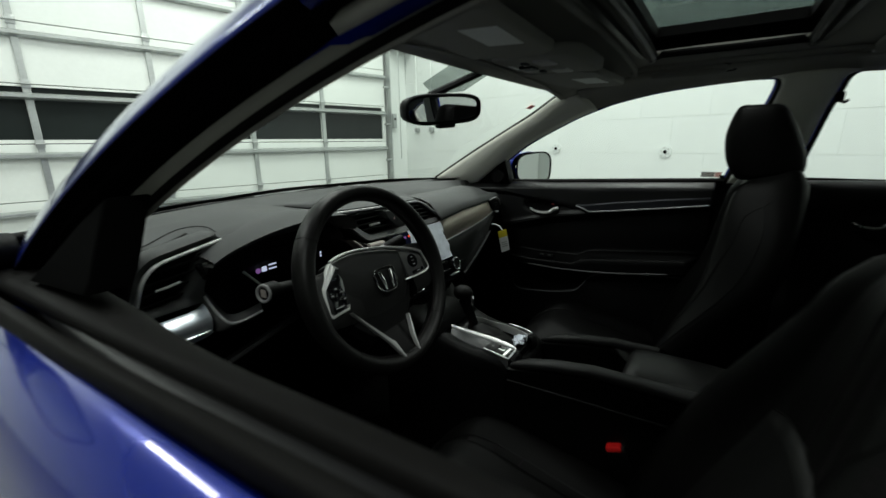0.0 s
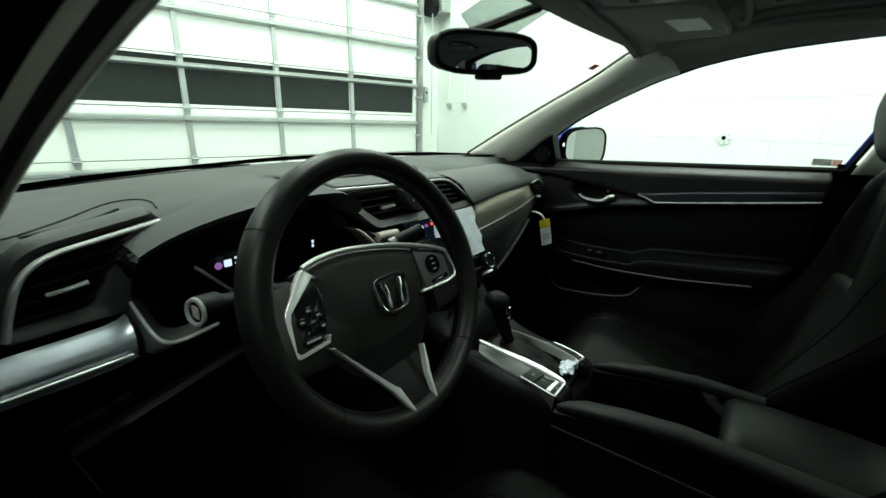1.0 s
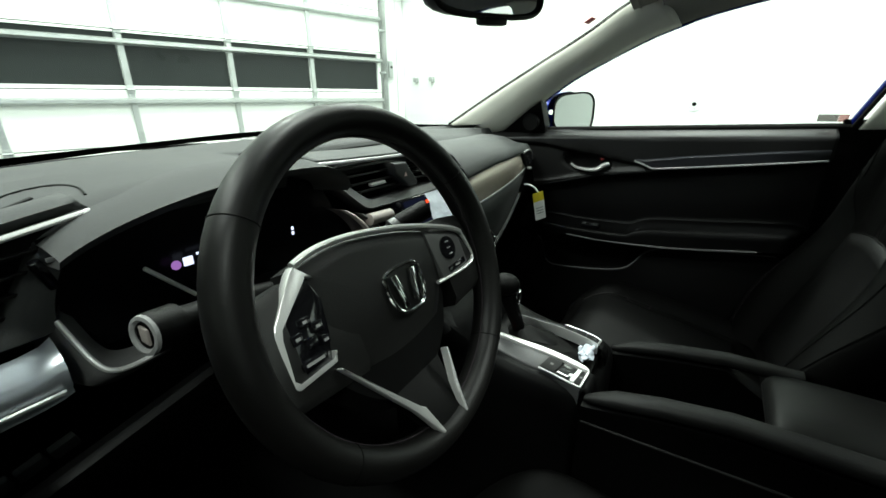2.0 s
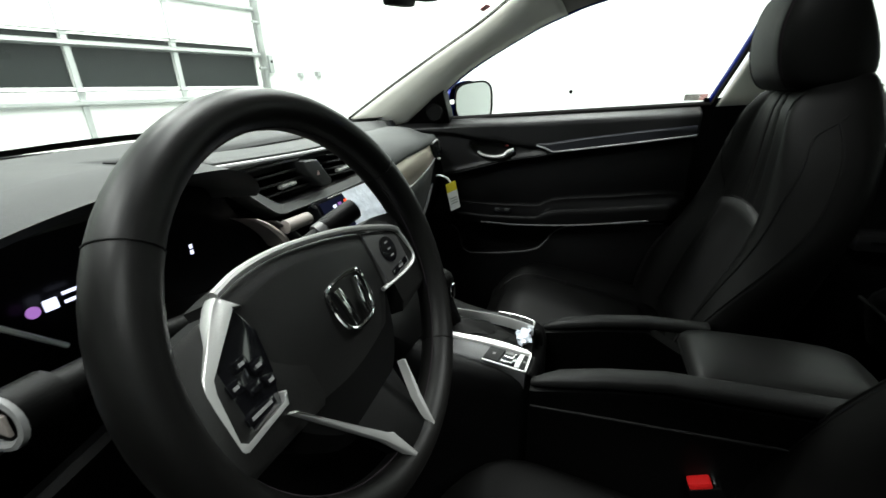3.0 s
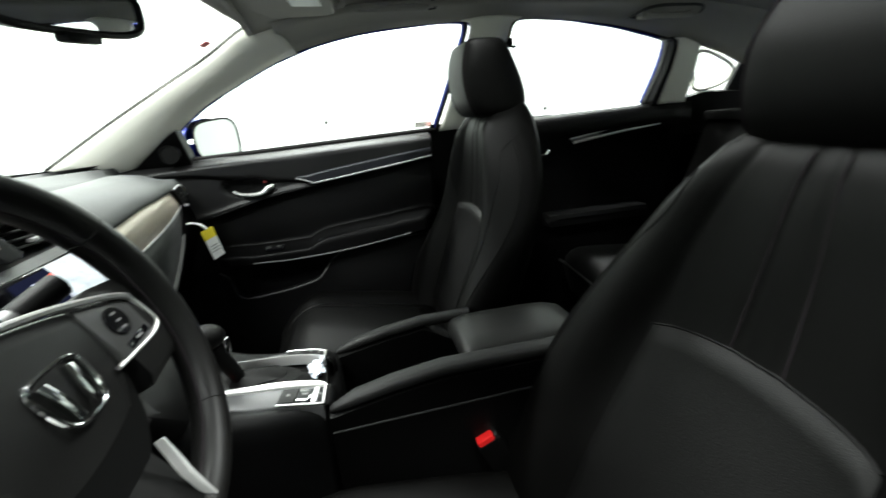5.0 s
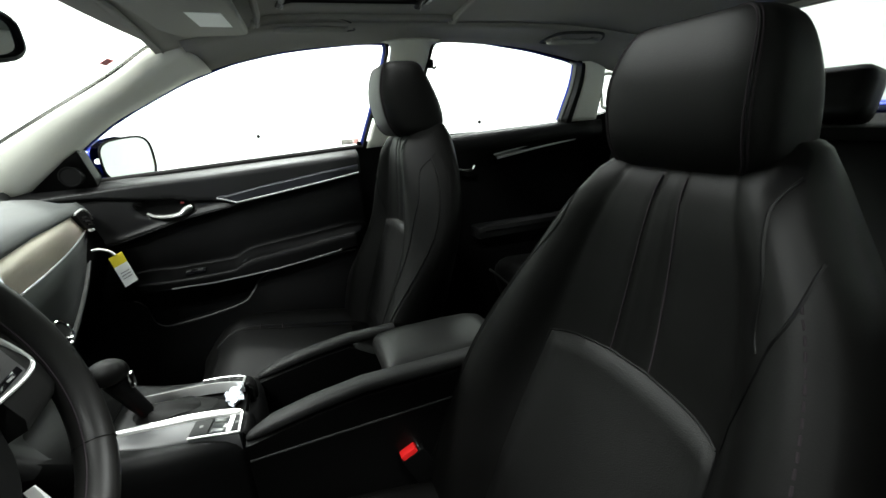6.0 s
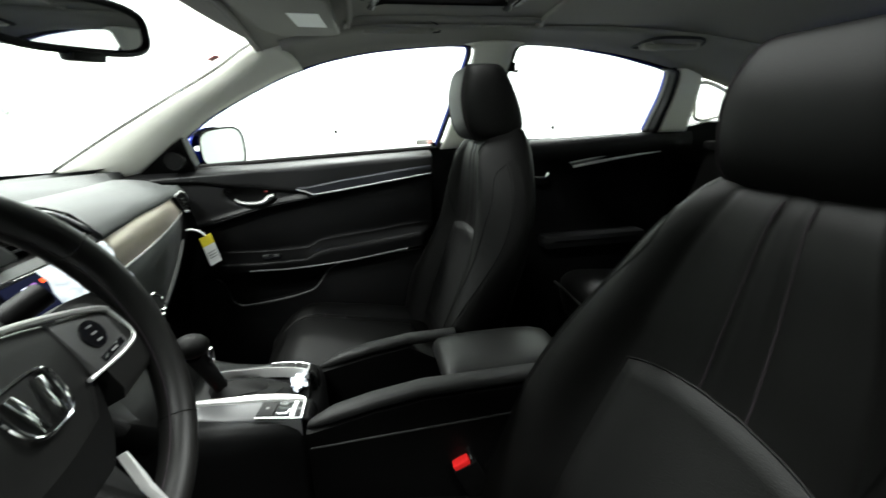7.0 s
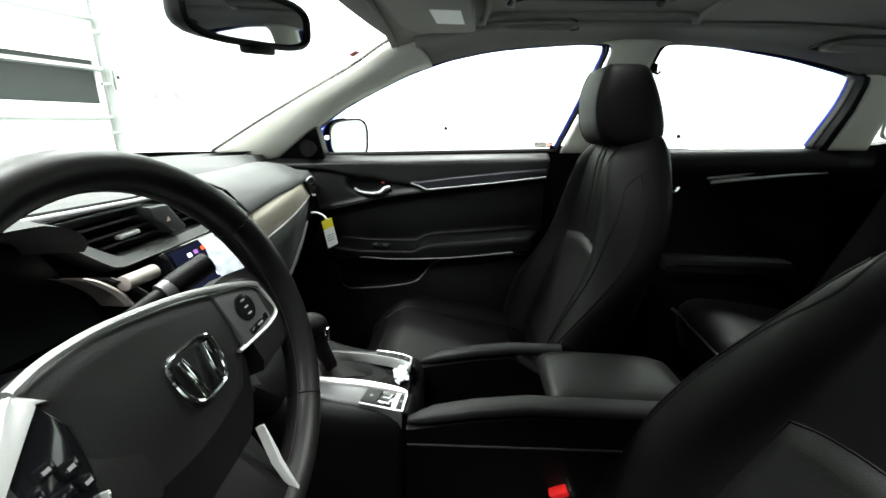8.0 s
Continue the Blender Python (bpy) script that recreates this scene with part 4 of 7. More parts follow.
# cowl outside the glass
bm = bmesh.new()
loft(bm, [[(x, 0.62 + 0.13 * (1 - (x / 0.75) ** 2) + d, z) for x in (-0.75, -0.5, -0.25, 0, 0.25, 0.5, 0.75)] for d, z in ((-0.02, 0.972), (0.06, 0.965), (0.12, 0.93), (0.14, 0.6))])
thick(part("cowl", bm, HARD, car, "black plastic cowl below the windshield"), 0.01, 0)
for x0, x1 in ((-0.12, -0.5), (0.42, 0.02)):
    bm = bmesh.new()
    tube(bm, [(x0, 0.775, 0.972), ((x0 + x1) / 2, 0.755, 0.98), (x1, 0.72, 0.978)], 0.004, 6)
    part("wiper", bm, HARD, car, "black wiper blade at rest")

# ---- the rest of the body, standing on its wheels ----
def body_sheet(name, stations, label):
    """Painted sheet across the car from (y, half width, crown height, edge height) stations."""
    rows = []
    for y, w, zc, ze in stations:
        row = []
        for i in range(17):
            q = -1 + i / 8
            row.append((w * q, y - 0.0 * q, zc + (ze - zc) * abs(q) ** 3))
        rows.append(row)
    return thick(part(name, loft(bmesh.new(), rows), PAINT, car, label, 50), 0.006, 0)


body_sheet("bonnet", [(0.90, 0.80, 0.945, 0.88), (1.1, 0.82, 0.93, 0.86), (1.4, 0.80, 0.88, 0.80), (1.6, 0.74, 0.81, 0.73), (1.72, 0.66, 0.73, 0.66)], "blue painted bonnet")
body_sheet("front_bumper", [(1.70, 0.68, 0.72, 0.66), (1.78, 0.70, 0.62, 0.58), (1.80, 0.72, 0.45, 0.45), (1.76, 0.72, 0.25, 0.25)], "blue painted front bumper")
body_sheet("boot_lid", [(-2.02, 0.74, 1.02, 0.97), (-2.2, 0.74, 1.03, 0.97), (-2.42, 0.70, 1.04, 0.97), (-2.48, 0.69, 0.98, 0.93), (-2.5, 0.70, 0.75, 0.72)], "blue painted boot lid")
body_sheet("rear_bumper", [(-2.49, 0.74, 0.74, 0.72), (-2.56, 0.75, 0.62, 0.60), (-2.56, 0.75, 0.40, 0.40), (-2.50, 0.74, 0.26, 0.26)], "blue painted rear bumper")
for s in (1, -1):
    def arch(y, yc):
        d = abs(y - yc)
        return 0.32 + math.sqrt(max(0.0, 0.36 ** 2 - d * d)) if d < 0.36 else 0.24
    for name, ya, yb, yc in (("front_wing", 0.47, 1.74, 1.12), ("rear_wing", -1.43, -2.5, -1.58)):
        rows = []
        n = 28
        for i in range(n + 1):
            y = ya + (yb - ya) * i / n
            t = i / n
            if name == "front_wing":
                top = (0.80 - 0.10 * t ** 2, 0.90 - 0.22 * t ** 1.6)
            else:
                top = (0.76 - 0.03 * t, 0.975)
            w = 0.875 - 0.13 * t ** 4
            foot = min(arch(y, yc), top[1] - 0.12)
            rows.append([(s * top[0], y, top[1]), (s * (top[0] + w) / 2, y, top[1] - 0.03), (s * w, y, top[1] - 0.10), (s * w, y, foot + (top[1] - 0.10 - foot) * 0.4), (s * (w - 0.01), y, foot)])
        thick(part(name, loft(bmesh.new(), rows), PAINT, car, "blue painted wing", 50), 0.006, 0)
    for yc in (1.12, -1.58):
        prof = [(0.20, -0.10), (0.27, -0.105), (0.31, -0.095), (0.322, -0.07), (0.322, 0.07), (0.31, 0.095), (0.27, 0.105), (0.20, 0.10)]
        rows = [[(s * 0.77 + w, yc + r * math.sin(2 * math.pi * k / 40), 0.322 + r * math.cos(2 * math.pi * k / 40)) for r, w in prof] for k in range(40)]
        wheel_b = part("wheel", loft(bmesh.new(), rows, close_u=True, close_v=True), RUBBER, car, "black rubber tyre on a silver rim", 50)
        bm = bmesh.new()
        for k in range(10):
            a = 2 * math.pi * k / 10
            rot = Matrix.Rotation(a, 3, "X")
            box(bm, Vector((s * 0.845, yc, 0.322)) + rot @ Vector((0, 0, 0.12)), (0.02, 0.035, 0.17), 0.004, rot, 1)
        part("rim_spokes", bm, SILVER, wheel_b)
        part("rim_ring", tube(bmesh.new(), [(s * 0.85, yc + 0.205 * math.sin(2 * math.pi * k / 40), 0.322 + 0.205 * math.cos(2 * math.pi * k / 40)) for k in range(40)], 0.012, 8, True), SILVER, wheel_b)
        part("rim_hub", tube(bmesh.new(), [(s * 0.80, yc, 0.322), (s * 0.858, yc, 0.322)], 0.05, 20), SILVER, wheel_b)

# ---- steering wheel ----
WA = radians(25.5)
WHEEL = Matrix(((1, 0, 0, -0.37), (0, math.sin(WA), -math.cos(WA), 0.0), (0, math.cos(WA), math.sin(WA), 0.90), (0, 0, 0, 1)))
wheel = thing("steering_wheel", "black leather steering wheel with silver spoke trim", "steering wheel")
wheel.matrix_world = WHEEL


def hull(u, v, w):
    return (u, v, w)


RIM_R = 0.151
# the rim stands a little steeper than the hub
tilt, yaw = radians(20.8), radians(-1.8)
ahead = Vector((-math.sin(yaw), math.cos(yaw), 0))
rim_e = Vector((math.cos(yaw), math.sin(yaw), 0))
rim_u = ahead * math.sin(tilt) + Vector((0, 0, math.cos(tilt)))
rim_n = Vector((0, 0, math.sin(tilt))) - ahead * math.cos(tilt)


def on_rim(deg, out=0.0, lift=0.0):
    a = radians(deg)
    q = Vector((-0.385, 0.008, 0.910)) + (rim_e * math.sin(a) + rim_u * math.cos(a)) * (RIM_R + out) + rim_n * lift
    return WHEEL.inverted() @ q


def grip(deg):
    return 1 + 0.10 * max(0, math.cos(radians(deg - 62))) ** 6 + 0.10 * max(0, math.cos(radians(deg - 298))) ** 6


part("rim", loft(bmesh.new(), [[on_rim(5 * i, 0.0145 * grip(5 * i) * math.cos(b), 0.0175 * grip(5 * i) * math.sin(b)) for b in [2 * math.pi * j / 18 for j in range(18)]] for i in range(72)], True, True), RIM, wheel, "stitched black leather rim", 60)
for deg in (305, 57, 225, 135):
    p = [on_rim(deg, 0.0146 * grip(deg) * math.cos(b), 0.0176 * grip(deg) * math.sin(b)) for b in [2 * math.pi * j / 18 for j in range(18)]]
    part("rim_seam", tube(bmesh.new(), p, 0.0006, 5, True), HARD, wheel)
inner = [on_rim(4 * i, -0.0143 * grip(4 * i), 0.002) for i in range(90)]
part("rim_stitch", tube(bmesh.new(), inner, 0.0008, 5, True), STITCH, wheel, "stitching along the inner rim")

# airbag cover: domed shield
cover = [(-0.106, 0.050), (-0.102, 0.0595), (-0.065, 0.0655), (-0.03, 0.0635), (0.02, 0.0553), (0.060, 0.0440), (0.066, 0.030), (0.063, 0.005), (0.044, -0.041), (0.018, -0.070), (-0.012, -0.079), (-0.052, -0.077), (-0.082, -0.048), (-0.102, -0.008)]
outl = smooth_path([(x, y, 0) for x, y in cover], 4, True)
bm = bmesh.new()
rows = []
for f, h in ((1.0, -0.03), (1.0, -0.006), (0.992, -0.0025), (0.965, -0.0005), (0.8, 0.0), (0.55, 0.001), (0.25, 0.0015), (0.03, 0.0015)):
    ring = [(-0.02 + (p.x + 0.02) * f, -0.005 + (p.y + 0.005) * f) for p in outl]
    rows.append([(x, y, h - 0.005 - 2.6 * min(0.0, y - 0.03) ** 2 - 0.4 * (x + 0.02) ** 2) for x, y in ring])
loft(bm, rows, close_u=True, cap=True)
part("airbag_cover", bm, HUB, wheel, "matte black airbag cover", 50)
# backing of the hub and the column shroud
bm = bmesh.new()
rows = []
for f, h in ((0.9, -0.02), (1.02, -0.03), (1.0, -0.05), (0.8, -0.07), (0.5, -0.075)):
    rows.append([(-0.02 + (p.x + 0.02) * 1.2 * f, p.y * f - 0.012, h) for p in outl])
loft(bm, rows, close_u=True, cap=True)
part("hub_back", bm, HARD, wheel)
# side spokes
for sx in (-1, 1):
    bm = bmesh.new()
    rows = []
    k = 1.0 if sx < 0 else 0.86
    for x, y0, y1, z in ((0.07, -0.045, 0.050, -0.016), (0.11 * k, -0.042, 0.052, -0.014), (0.14 * k, -0.038, 0.048, -0.008), (0.16 * k, -0.034, 0.044, -0.002)):
        rows.append([(sx * x, y1, z), (sx * x, y1 * 0.8, z + 0.006), (sx * x, y0 * 0.8, z + 0.006), (sx * x, y0, z), (sx * x, y0, z - 0.02), (sx * x, y1, z - 0.02)])
    loft(bm, rows, close_u=True, cap=True)
    part("side_spoke", bm, HUB, wheel)
# silver bezels
topline = smooth_path([(-0.109, 0.061, -0.002), (-0.09, 0.066, -0.001), (-0.065, 0.0675, 0.0), (-0.035, 0.0655, 0.0), (0.02, 0.057, 0.0), (0.07, 0.044, 0.0), (0.104, 0.032, -0.002), (0.113, 0.022, -0.003), (0.1185, 0.001, -0.004), (0.115, -0.007, -0.004), (0.104, -0.0105, -0.005), (0.085, -0.0115, -0.006), (0.047, -0.0105, -0.008)], 5)
bm = bmesh.new()
tube(bm, topline, 0.0024, 8, flat=1.25, taper=lambda t: 1.25 if t < 0.55 else 0.9)
part("bright_bezel", bm, SILVER, wheel, "satin silver spoke outline")
bm = bmesh.new()
o = [(-0.096, 0.0475), (-0.1085, 0.0605), (-0.1125, 0.0570), (-0.1400, 0.0265), (-0.1435, 0.0180), (-0.1475, -0.0130), (-0.1455, -0.0185), (-0.1400, -0.0215), (-0.1045, -0.0185), (-0.1010, -0.0105), (-0.1030, -0.0105), (-0.1055, -0.0162), (-0.1390, -0.0186), (-0.1432, -0.0140), (-0.1394, 0.0155), (-0.1365, 0.0232), (-0.1035, 0.0510)]
prism(bm, o, lambda u, v, w: (u, v, w), -0.012, -0.001, 0.0015)
part("left_bezel", bm, SILVER, wheel, "broad satin silver switch surround", 50)
# switch pads
bm = bmesh.new()
prism(bm, [(-0.101, 0.049), (-0.1345, 0.0225), (-0.1385, 0.0140), (-0.1425, -0.0135), (-0.1385, -0.0178), (-0.106, -0.0160), (-0.100, 0.004), (-0.094, 0.030)], hull, -0.012, -0.004, 0.002)
part("left_switch_panel", bm, GLOSS, wheel, "gloss black switch panel", 50)
for bx, by, w, h in ((-0.127, 0.011, 0.009, 0.008), (-0.108, 0.013, 0.010, 0.008), (-0.117, 0.020, 0.010, 0.007), (-0.117, 0.004, 0.010, 0.007), (-0.106, 0.001, 0.007, 0.006), (-0.121, -0.009, 0.022, 0.006)):
    part("switch_button", box(bmesh.new(), (bx, by, -0.0032), (w, h, 0.003), 0.0010), GLOSS, wheel)
for bx, by in ((-0.127, 0.011), (-0.108, 0.013), (-0.106, 0.001), (-0.117, 0.020)):
    part("switch_mark", box(bmesh.new(), (bx, by, -0.0016), (0.004, 0.0022, 0.0004), 0), GREYINK, wheel, "", 0)
part("switch_mark", box(bmesh.new(), (-0.121, -0.009, -0.0016), (0.016, 0.0022, 0.0004), 0), GREYINK, wheel, "", 0)
bm = bmesh.new()
prism(bm, [(0.052, 0.046), (0.104, 0.030), (0.112, 0.020), (0.116, 0.001), (0.110, -0.008), (0.085, -0.0105), (0.056, -0.010)], hull, -0.012, -0.005, 0.002)
part("right_switch_panel", bm, SATIN, wheel, "dark satin switch panel", 50)
part("switch_pad", tube(bmesh.new(), [(0.080, 0.018, -0.012), (0.080, 0.018, -0.003)], 0.0130, 24), GLOSS, wheel, "round gloss black rocker pad")
for dx, dy in ((0, 0.007), (0, -0.007), (0, 0)):
    part("switch_mark", box(bmesh.new(), (0.080 + dx, 0.018 + dy, -0.0026), (0.006, 0.0016, 0.0006)), GREYINK, wheel, "", 0)
part("switch_bar", box(bmesh.new(), (0.086, -0.0035, -0.0045), (0.034, 0.0065, 0.002), 0.001, Euler((0, 0, radians(4))).to_matrix()), GLOSS, wheel)
part("switch_mark", box(bmesh.new(), (0.086, -0.0035, -0.0032), (0.009, 0.002, 0.0006)), GREYINK, wheel, "", 0)
# lower forked spoke
bm = bmesh.new()
loft(bm, [[(-0.058, -0.075, -0.022), (0.020, -0.072, -0.022), (0.020, -0.072, -0.04), (-0.058, -0.075, -0.04)],
          [(-0.046, -0.10, -0.012), (0.012, -0.10, -0.012), (0.012, -0.10, -0.03), (-0.046, -0.10, -0.03)],
          [(-0.034, -0.125, -0.004), (0.010, -0.125, -0.004), (0.012, -0.126, -0.02), (-0.036, -0.126, -0.02)],
          [(-0.050, -0.140, -0.002), (0.026, -0.140, -0.002), (0.030, -0.142, -0.018), (-0.054, -0.142, -0.018)]], close_u=True, cap=True)
part("lower_spoke", bm, HARD, wheel)
bm = bmesh.new()
prism(bm, [(-0.1060, -0.0245), (-0.1035, -0.0245), (-0.0530, -0.0895), (-0.0415, -0.0985), (-0.0285, -0.1330), (-0.0320, -0.1345), (-0.0530, -0.0960)], lambda u, v, w: (u, v, -0.008 + w), 0.0, 0.008, 0.0015)
part("fork_trim", bm, SILVER, wheel, "thin satin silver fork", 50)
bm = bmesh.new()
prism(bm, [(0.0100, -0.067), (0.0130, -0.068), (0.0100, -0.094), (0.0065, -0.1005), (0.0070, -0.133), (0.0035, -0.133), (0.0030, -0.099), (0.0065, -0.092)], lambda u, v, w: (u, v, -0.006 + w), 0.0, 0.008, 0.0012)
part("fork_trim", bm, SILVER, wheel, "thin satin silver fork", 50)
# maker's badge as a plain framed shape
bm = bmesh.new()
frame_o = smooth_path([(-0.0265, 0.0215, 0), (-0.004, 0.0245, 0), (0.0185, 0.0215, 0), (0.0205, 0.004, 0), (0.0165, -0.0105, 0), (0.009, -0.0165, 0), (-0.004, -0.0180, 0), (-0.017, -0.0165, 0), (-0.0245, -0.0105, 0), (-0.0285, 0.004, 0)], 4, True)
tube(bm, [(p.x, p.y, -0.003) for p in frame_o], 0.0021, 8, True)
badge = part("badge", bm, CHROME, wheel, "chrome badge")
for sx in (-1, 1):
    bm = bmesh.new()
    prism(bm, [(-0.004 + sx * 0.0180, 0.0190), (-0.004 + sx * 0.0105, 0.0194), (-0.004 + sx * 0.0072, 0.005), (-0.004 + sx * 0.0066, -0.0135), (-0.004 + sx * 0.0128, -0.0135), (-0.004 + sx * 0.0140, 0.003)], hull, -0.005, 0.0, 0.0012)
    part("badge_bar", bm, CHROME, wheel, "", 50)

# column and stalks
column = thing("steering_column", "black steering column shroud with stalks", "steering column")
bm = bmesh.new()
rows = []
for y, w, h, z in ((0.05, 0.06, 0.045, 0.872), (0.12, 0.065, 0.05, 0.85), (0.24, 0.06, 0.05, 0.81)):
    rows.append([(-0.37 + w * math.cos(a), y, z + h * math.sin(a)) for a in [2 * math.pi * i / 20 for i in range(20)]])
loft(bm, rows, close_u=True, cap=True)
part("shroud", bm, HARD, column)
bm = bmesh.new()
tube(bm, [(-0.41, 0.11, 0.895), (-0.46, 0.108, 0.903), (-0.505, 0.10, 0.91), (-0.535, 0.094, 0.914)], 0.0105, 12, taper=lambda t: 0.8 + 0.3 * t)
part("lamp_stalk", bm, HARD, column, "black turn signal stalk")
part("stalk_knob", tube(bmesh.new(), [(-0.535, 0.094, 0.914), (-0.556, 0.0895, 0.9165)], 0.0155, 20), HARD, column)
bm = bmesh.new()
d = Vector((-0.556, 0.0895, 0.9165)) - Vector((-0.535, 0.094, 0.914))
d.normalize()
c = Vector((-0.5565, 0.0894, 0.9166))
u = d.orthogonal().normalized()
v = d.cross(u)
tube(bm, [c + u * (0.0125 * math.cos(a)) + v * (0.0125 * math.sin(a)) for a in [2 * math.pi * i / 20 for i in range(20)]], 0.0026, 6, True)
part("stalk_ring", bm, GREYINK, column, "pale ring mark")
part("stalk_mark", box(bmesh.new(), tuple(c + d * 0.0005), (0.002, 0.012, 0.012), 0.0005), TAUPE, column)
bm = bmesh.new()
tube(bm, [(-0.268, 0.098, 0.921), (-0.249, 0.0905, 0.928), (-0.229, 0.0825, 0.935)], 0.0125, 16)
part("wiper_stalk", bm, HARD, column, "black wiper stalk")
part("stalk_base", tube(bmesh.new(), [(-0.34, 0.122, 0.895), (-0.31, 0.113, 0.906), (-0.275, 0.1005, 0.918)], 0.011, 12, taper=lambda t: 0.6 + 0.2 * t), HARD, column)
part("stalk_cap", tube(bmesh.new(), [(-0.214, 0.196, 0.900), (-0.190, 0.196, 0.899), (-0.165, 0.196, 0.898)], 0.009, 14), TAUPE, column, "short taupe stalk cap")
part("stalk_band", tube(bmesh.new(), [(-0.277, 0.1015, 0.9175), (-0.268, 0.098, 0.921)], 0.0117, 14), SATIN, column)

# ---- dashboard ----
dash = thing("dashboard", "black soft-touch dashboard with silver and champagne trim", "dashboard")


def base_y(x):
    return 0.70 - 0.42 * x * x


XS = [-0.70 + 0.0125 * i for i in range(113)]


def dash_edge(x):
    """Rear edge of the top pad: y, z."""
    y = 0.27 + 0.03 * (abs(x) / 0.7) ** 2
    z = 0.975 - 0.018 * (x / 0.7) ** 2
    if -0.58 < x < -0.25:
        f = math.sin(math.pi * (x + 0.58) / 0.33) ** 1.5
        z += 0.018 * f
        y -= 0.06 * f
    if x > 0.08:
        f = min(1, (x - 0.08) / 0.07)
        y += 0.085 * f * f * (3 - 2 * f)
        z += 0.004 * f - 0.016 * max(0, (x - 0.15) / 0.5)
    return y, z


def shelf(x):
    """1 over the sunk shelf above the centre vents, 0 beside it."""
    a, b = min(1.0, max(0.0, (x + 0.27) / 0.05)), min(1.0, max(0.0, (0.17 - x) / 0.06))
    return a * a * (3 - 2 * a) * b * b * (3 - 2 * b)


rows, seam = [], []
for x in XS:
    yb = base_y(x)
    y, z = dash_edge(x)
    g = shelf(x)
    ym, zm = (yb + y) / 2 * (1 - g) + 0.385 * g, 0.988 * 0.6 + z * 0.4 + 0.004
    rows.append([(x, yb + 0.02, 0.965), (x, yb, 0.982), (x, yb - 0.05, 0.987), (x, ym + 0.05, zm + 0.002 * g), (x, ym + 0.012, zm + 0.003 * g), (x, ym + 0.003, zm - 0.001 * g), (x, ym, zm - 0.009 * g), (x, y + 0.06, z + 0.006 - 0.006 * g), (x, y + 0.02, z + 0.003 - 0.003 * g), (x, y + 0.004, z - 0.006), (x, y + 0.006, z - 0.02), (x, y + 0.05, z - 0.03)])
    if g > 0.3:
        seam.append((x, ym - 0.001, zm - 0.0075 * g))
part("shelf_seam", tube(bmesh.new(), seam, 0.0022, 6), HARD, dash, "dark gap behind the shelf")
part("top_pad", loft(bmesh.new(), rows), TOPPAD, dash, "dark grey soft-touch top pad", 60)
# lower body
rows = []
for x in XS:
    y, z = dash_edge(x)
    rows.append([(x, y + 0.045, z - 0.02), (x, 0.30, 0.90), (x, 0.285, 0.84), (x, 0.275, 0.80), (x, 0.29, 0.74), (x, 0.33, 0.66), (x, 0.40, 0.55), (x, 0.5, 0.45), (x, 0.74, 0.42)])
part("lower_panel", loft(bmesh.new(), rows), HARD, dash, "", 60)

# passenger side: pad, champagne strip, lower panel
def face_rows(xs, f_top, f_bot, y_top, y_bot, n=3):
    rows = []
    for x in xs:
        zt, zb = f_top(x), f_bot(x)
        rows.append([(x, y_top(x) + (y_bot(x) - y_top(x)) * i / n, zt + (zb - zt) * i / n) for i in range(n + 1)])
    return rows


PX = [0.13 + 0.035 * i for i in range(16)]
fy = lambda x: 0.225 + 0.06 * max(0, (x - 0.2) / 0.45) ** 2
rows = []
for x in PX:
    e = max(0.0, (x - 0.52) / 0.14)
    zt = 0.962 - 0.012 * (x - 0.1) - 0.03 * e * e
    zl = 0.906 + 0.10 * min(x - 0.13, 0.15) - 0.010 * e
    y1 = fy(x)
    rows.append([(x, y1 + 0.17, zt + 0.004), (x, y1 + 0.14, zt + 0.010), (x, y1 + 0.11, zt + 0.010), (x, y1 + 0.07, zt + 0.005), (x, y1 + 0.035, zt - 0.008), (x, y1 + 0.01, zl + 0.022), (x, y1 - 0.004, zl + 0.006), (x, y1 - 0.002, zl - 0.002), (x, y1 + 0.02, zl - 0.004)])
part("passenger_pad", loft(bmesh.new(), rows), SOFT, dash, "padded dark grey panel", 60)
zb_strip = lambda x: 0.838 + 0.0775 * (x - 0.185)
thick(part("champagne_strip", loft(bmesh.new(), face_rows(PX, lambda x: 0.906 + 0.10 * min(x - 0.13, 0.15) - 0.004, zb_strip, lambda x: fy(x) + 0.006, lambda x: fy(x) + 0.004, 2)), BEIGE, dash, "brushed champagne decor strip"), 0.006, 0)
part("strip_line", tube(bmesh.new(), [(x, fy(x) - 0.001, zb_strip(x)) for x in PX], 0.0022, 6), BAND, dash, "thin chrome line")
thick(part("glovebox_upper", loft(bmesh.new(), face_rows(PX, lambda x: zb_strip(x) - 0.004, lambda x: 0.70 + 0.36 * (x - 0.34) if x > 0.33 else 0.70, lambda x: fy(x) + 0.006, lambda x: fy(x) + 0.02, 3)), SOFT, dash, "grey panel over the glovebox"), 0.008, 0)
part("panel_edge", tube(bmesh.new(), [(x, fy(x) + 0.015, 0.70 + 0.36 * (x - 0.34)) for x in PX if x > 0.3], 0.006, 6), SOFT, dash)
thick(part("glovebox_door", loft(bmesh.new(), face_rows(PX[2:], lambda x: 0.69 + 0.36 * (x - 0.34) if x > 0.33 else 0.69, lambda x: 0.50, lambda x: fy(x) + 0.03, lambda x: fy(x) + 0.12, 3)), HARD, dash, "black glovebox lid"), 0.008, 0)
# end vent: dark hollow with slanted slats under a bright brow
def by_strip(x, z, out=0.010):
    return (x, fy(x) - out, z)


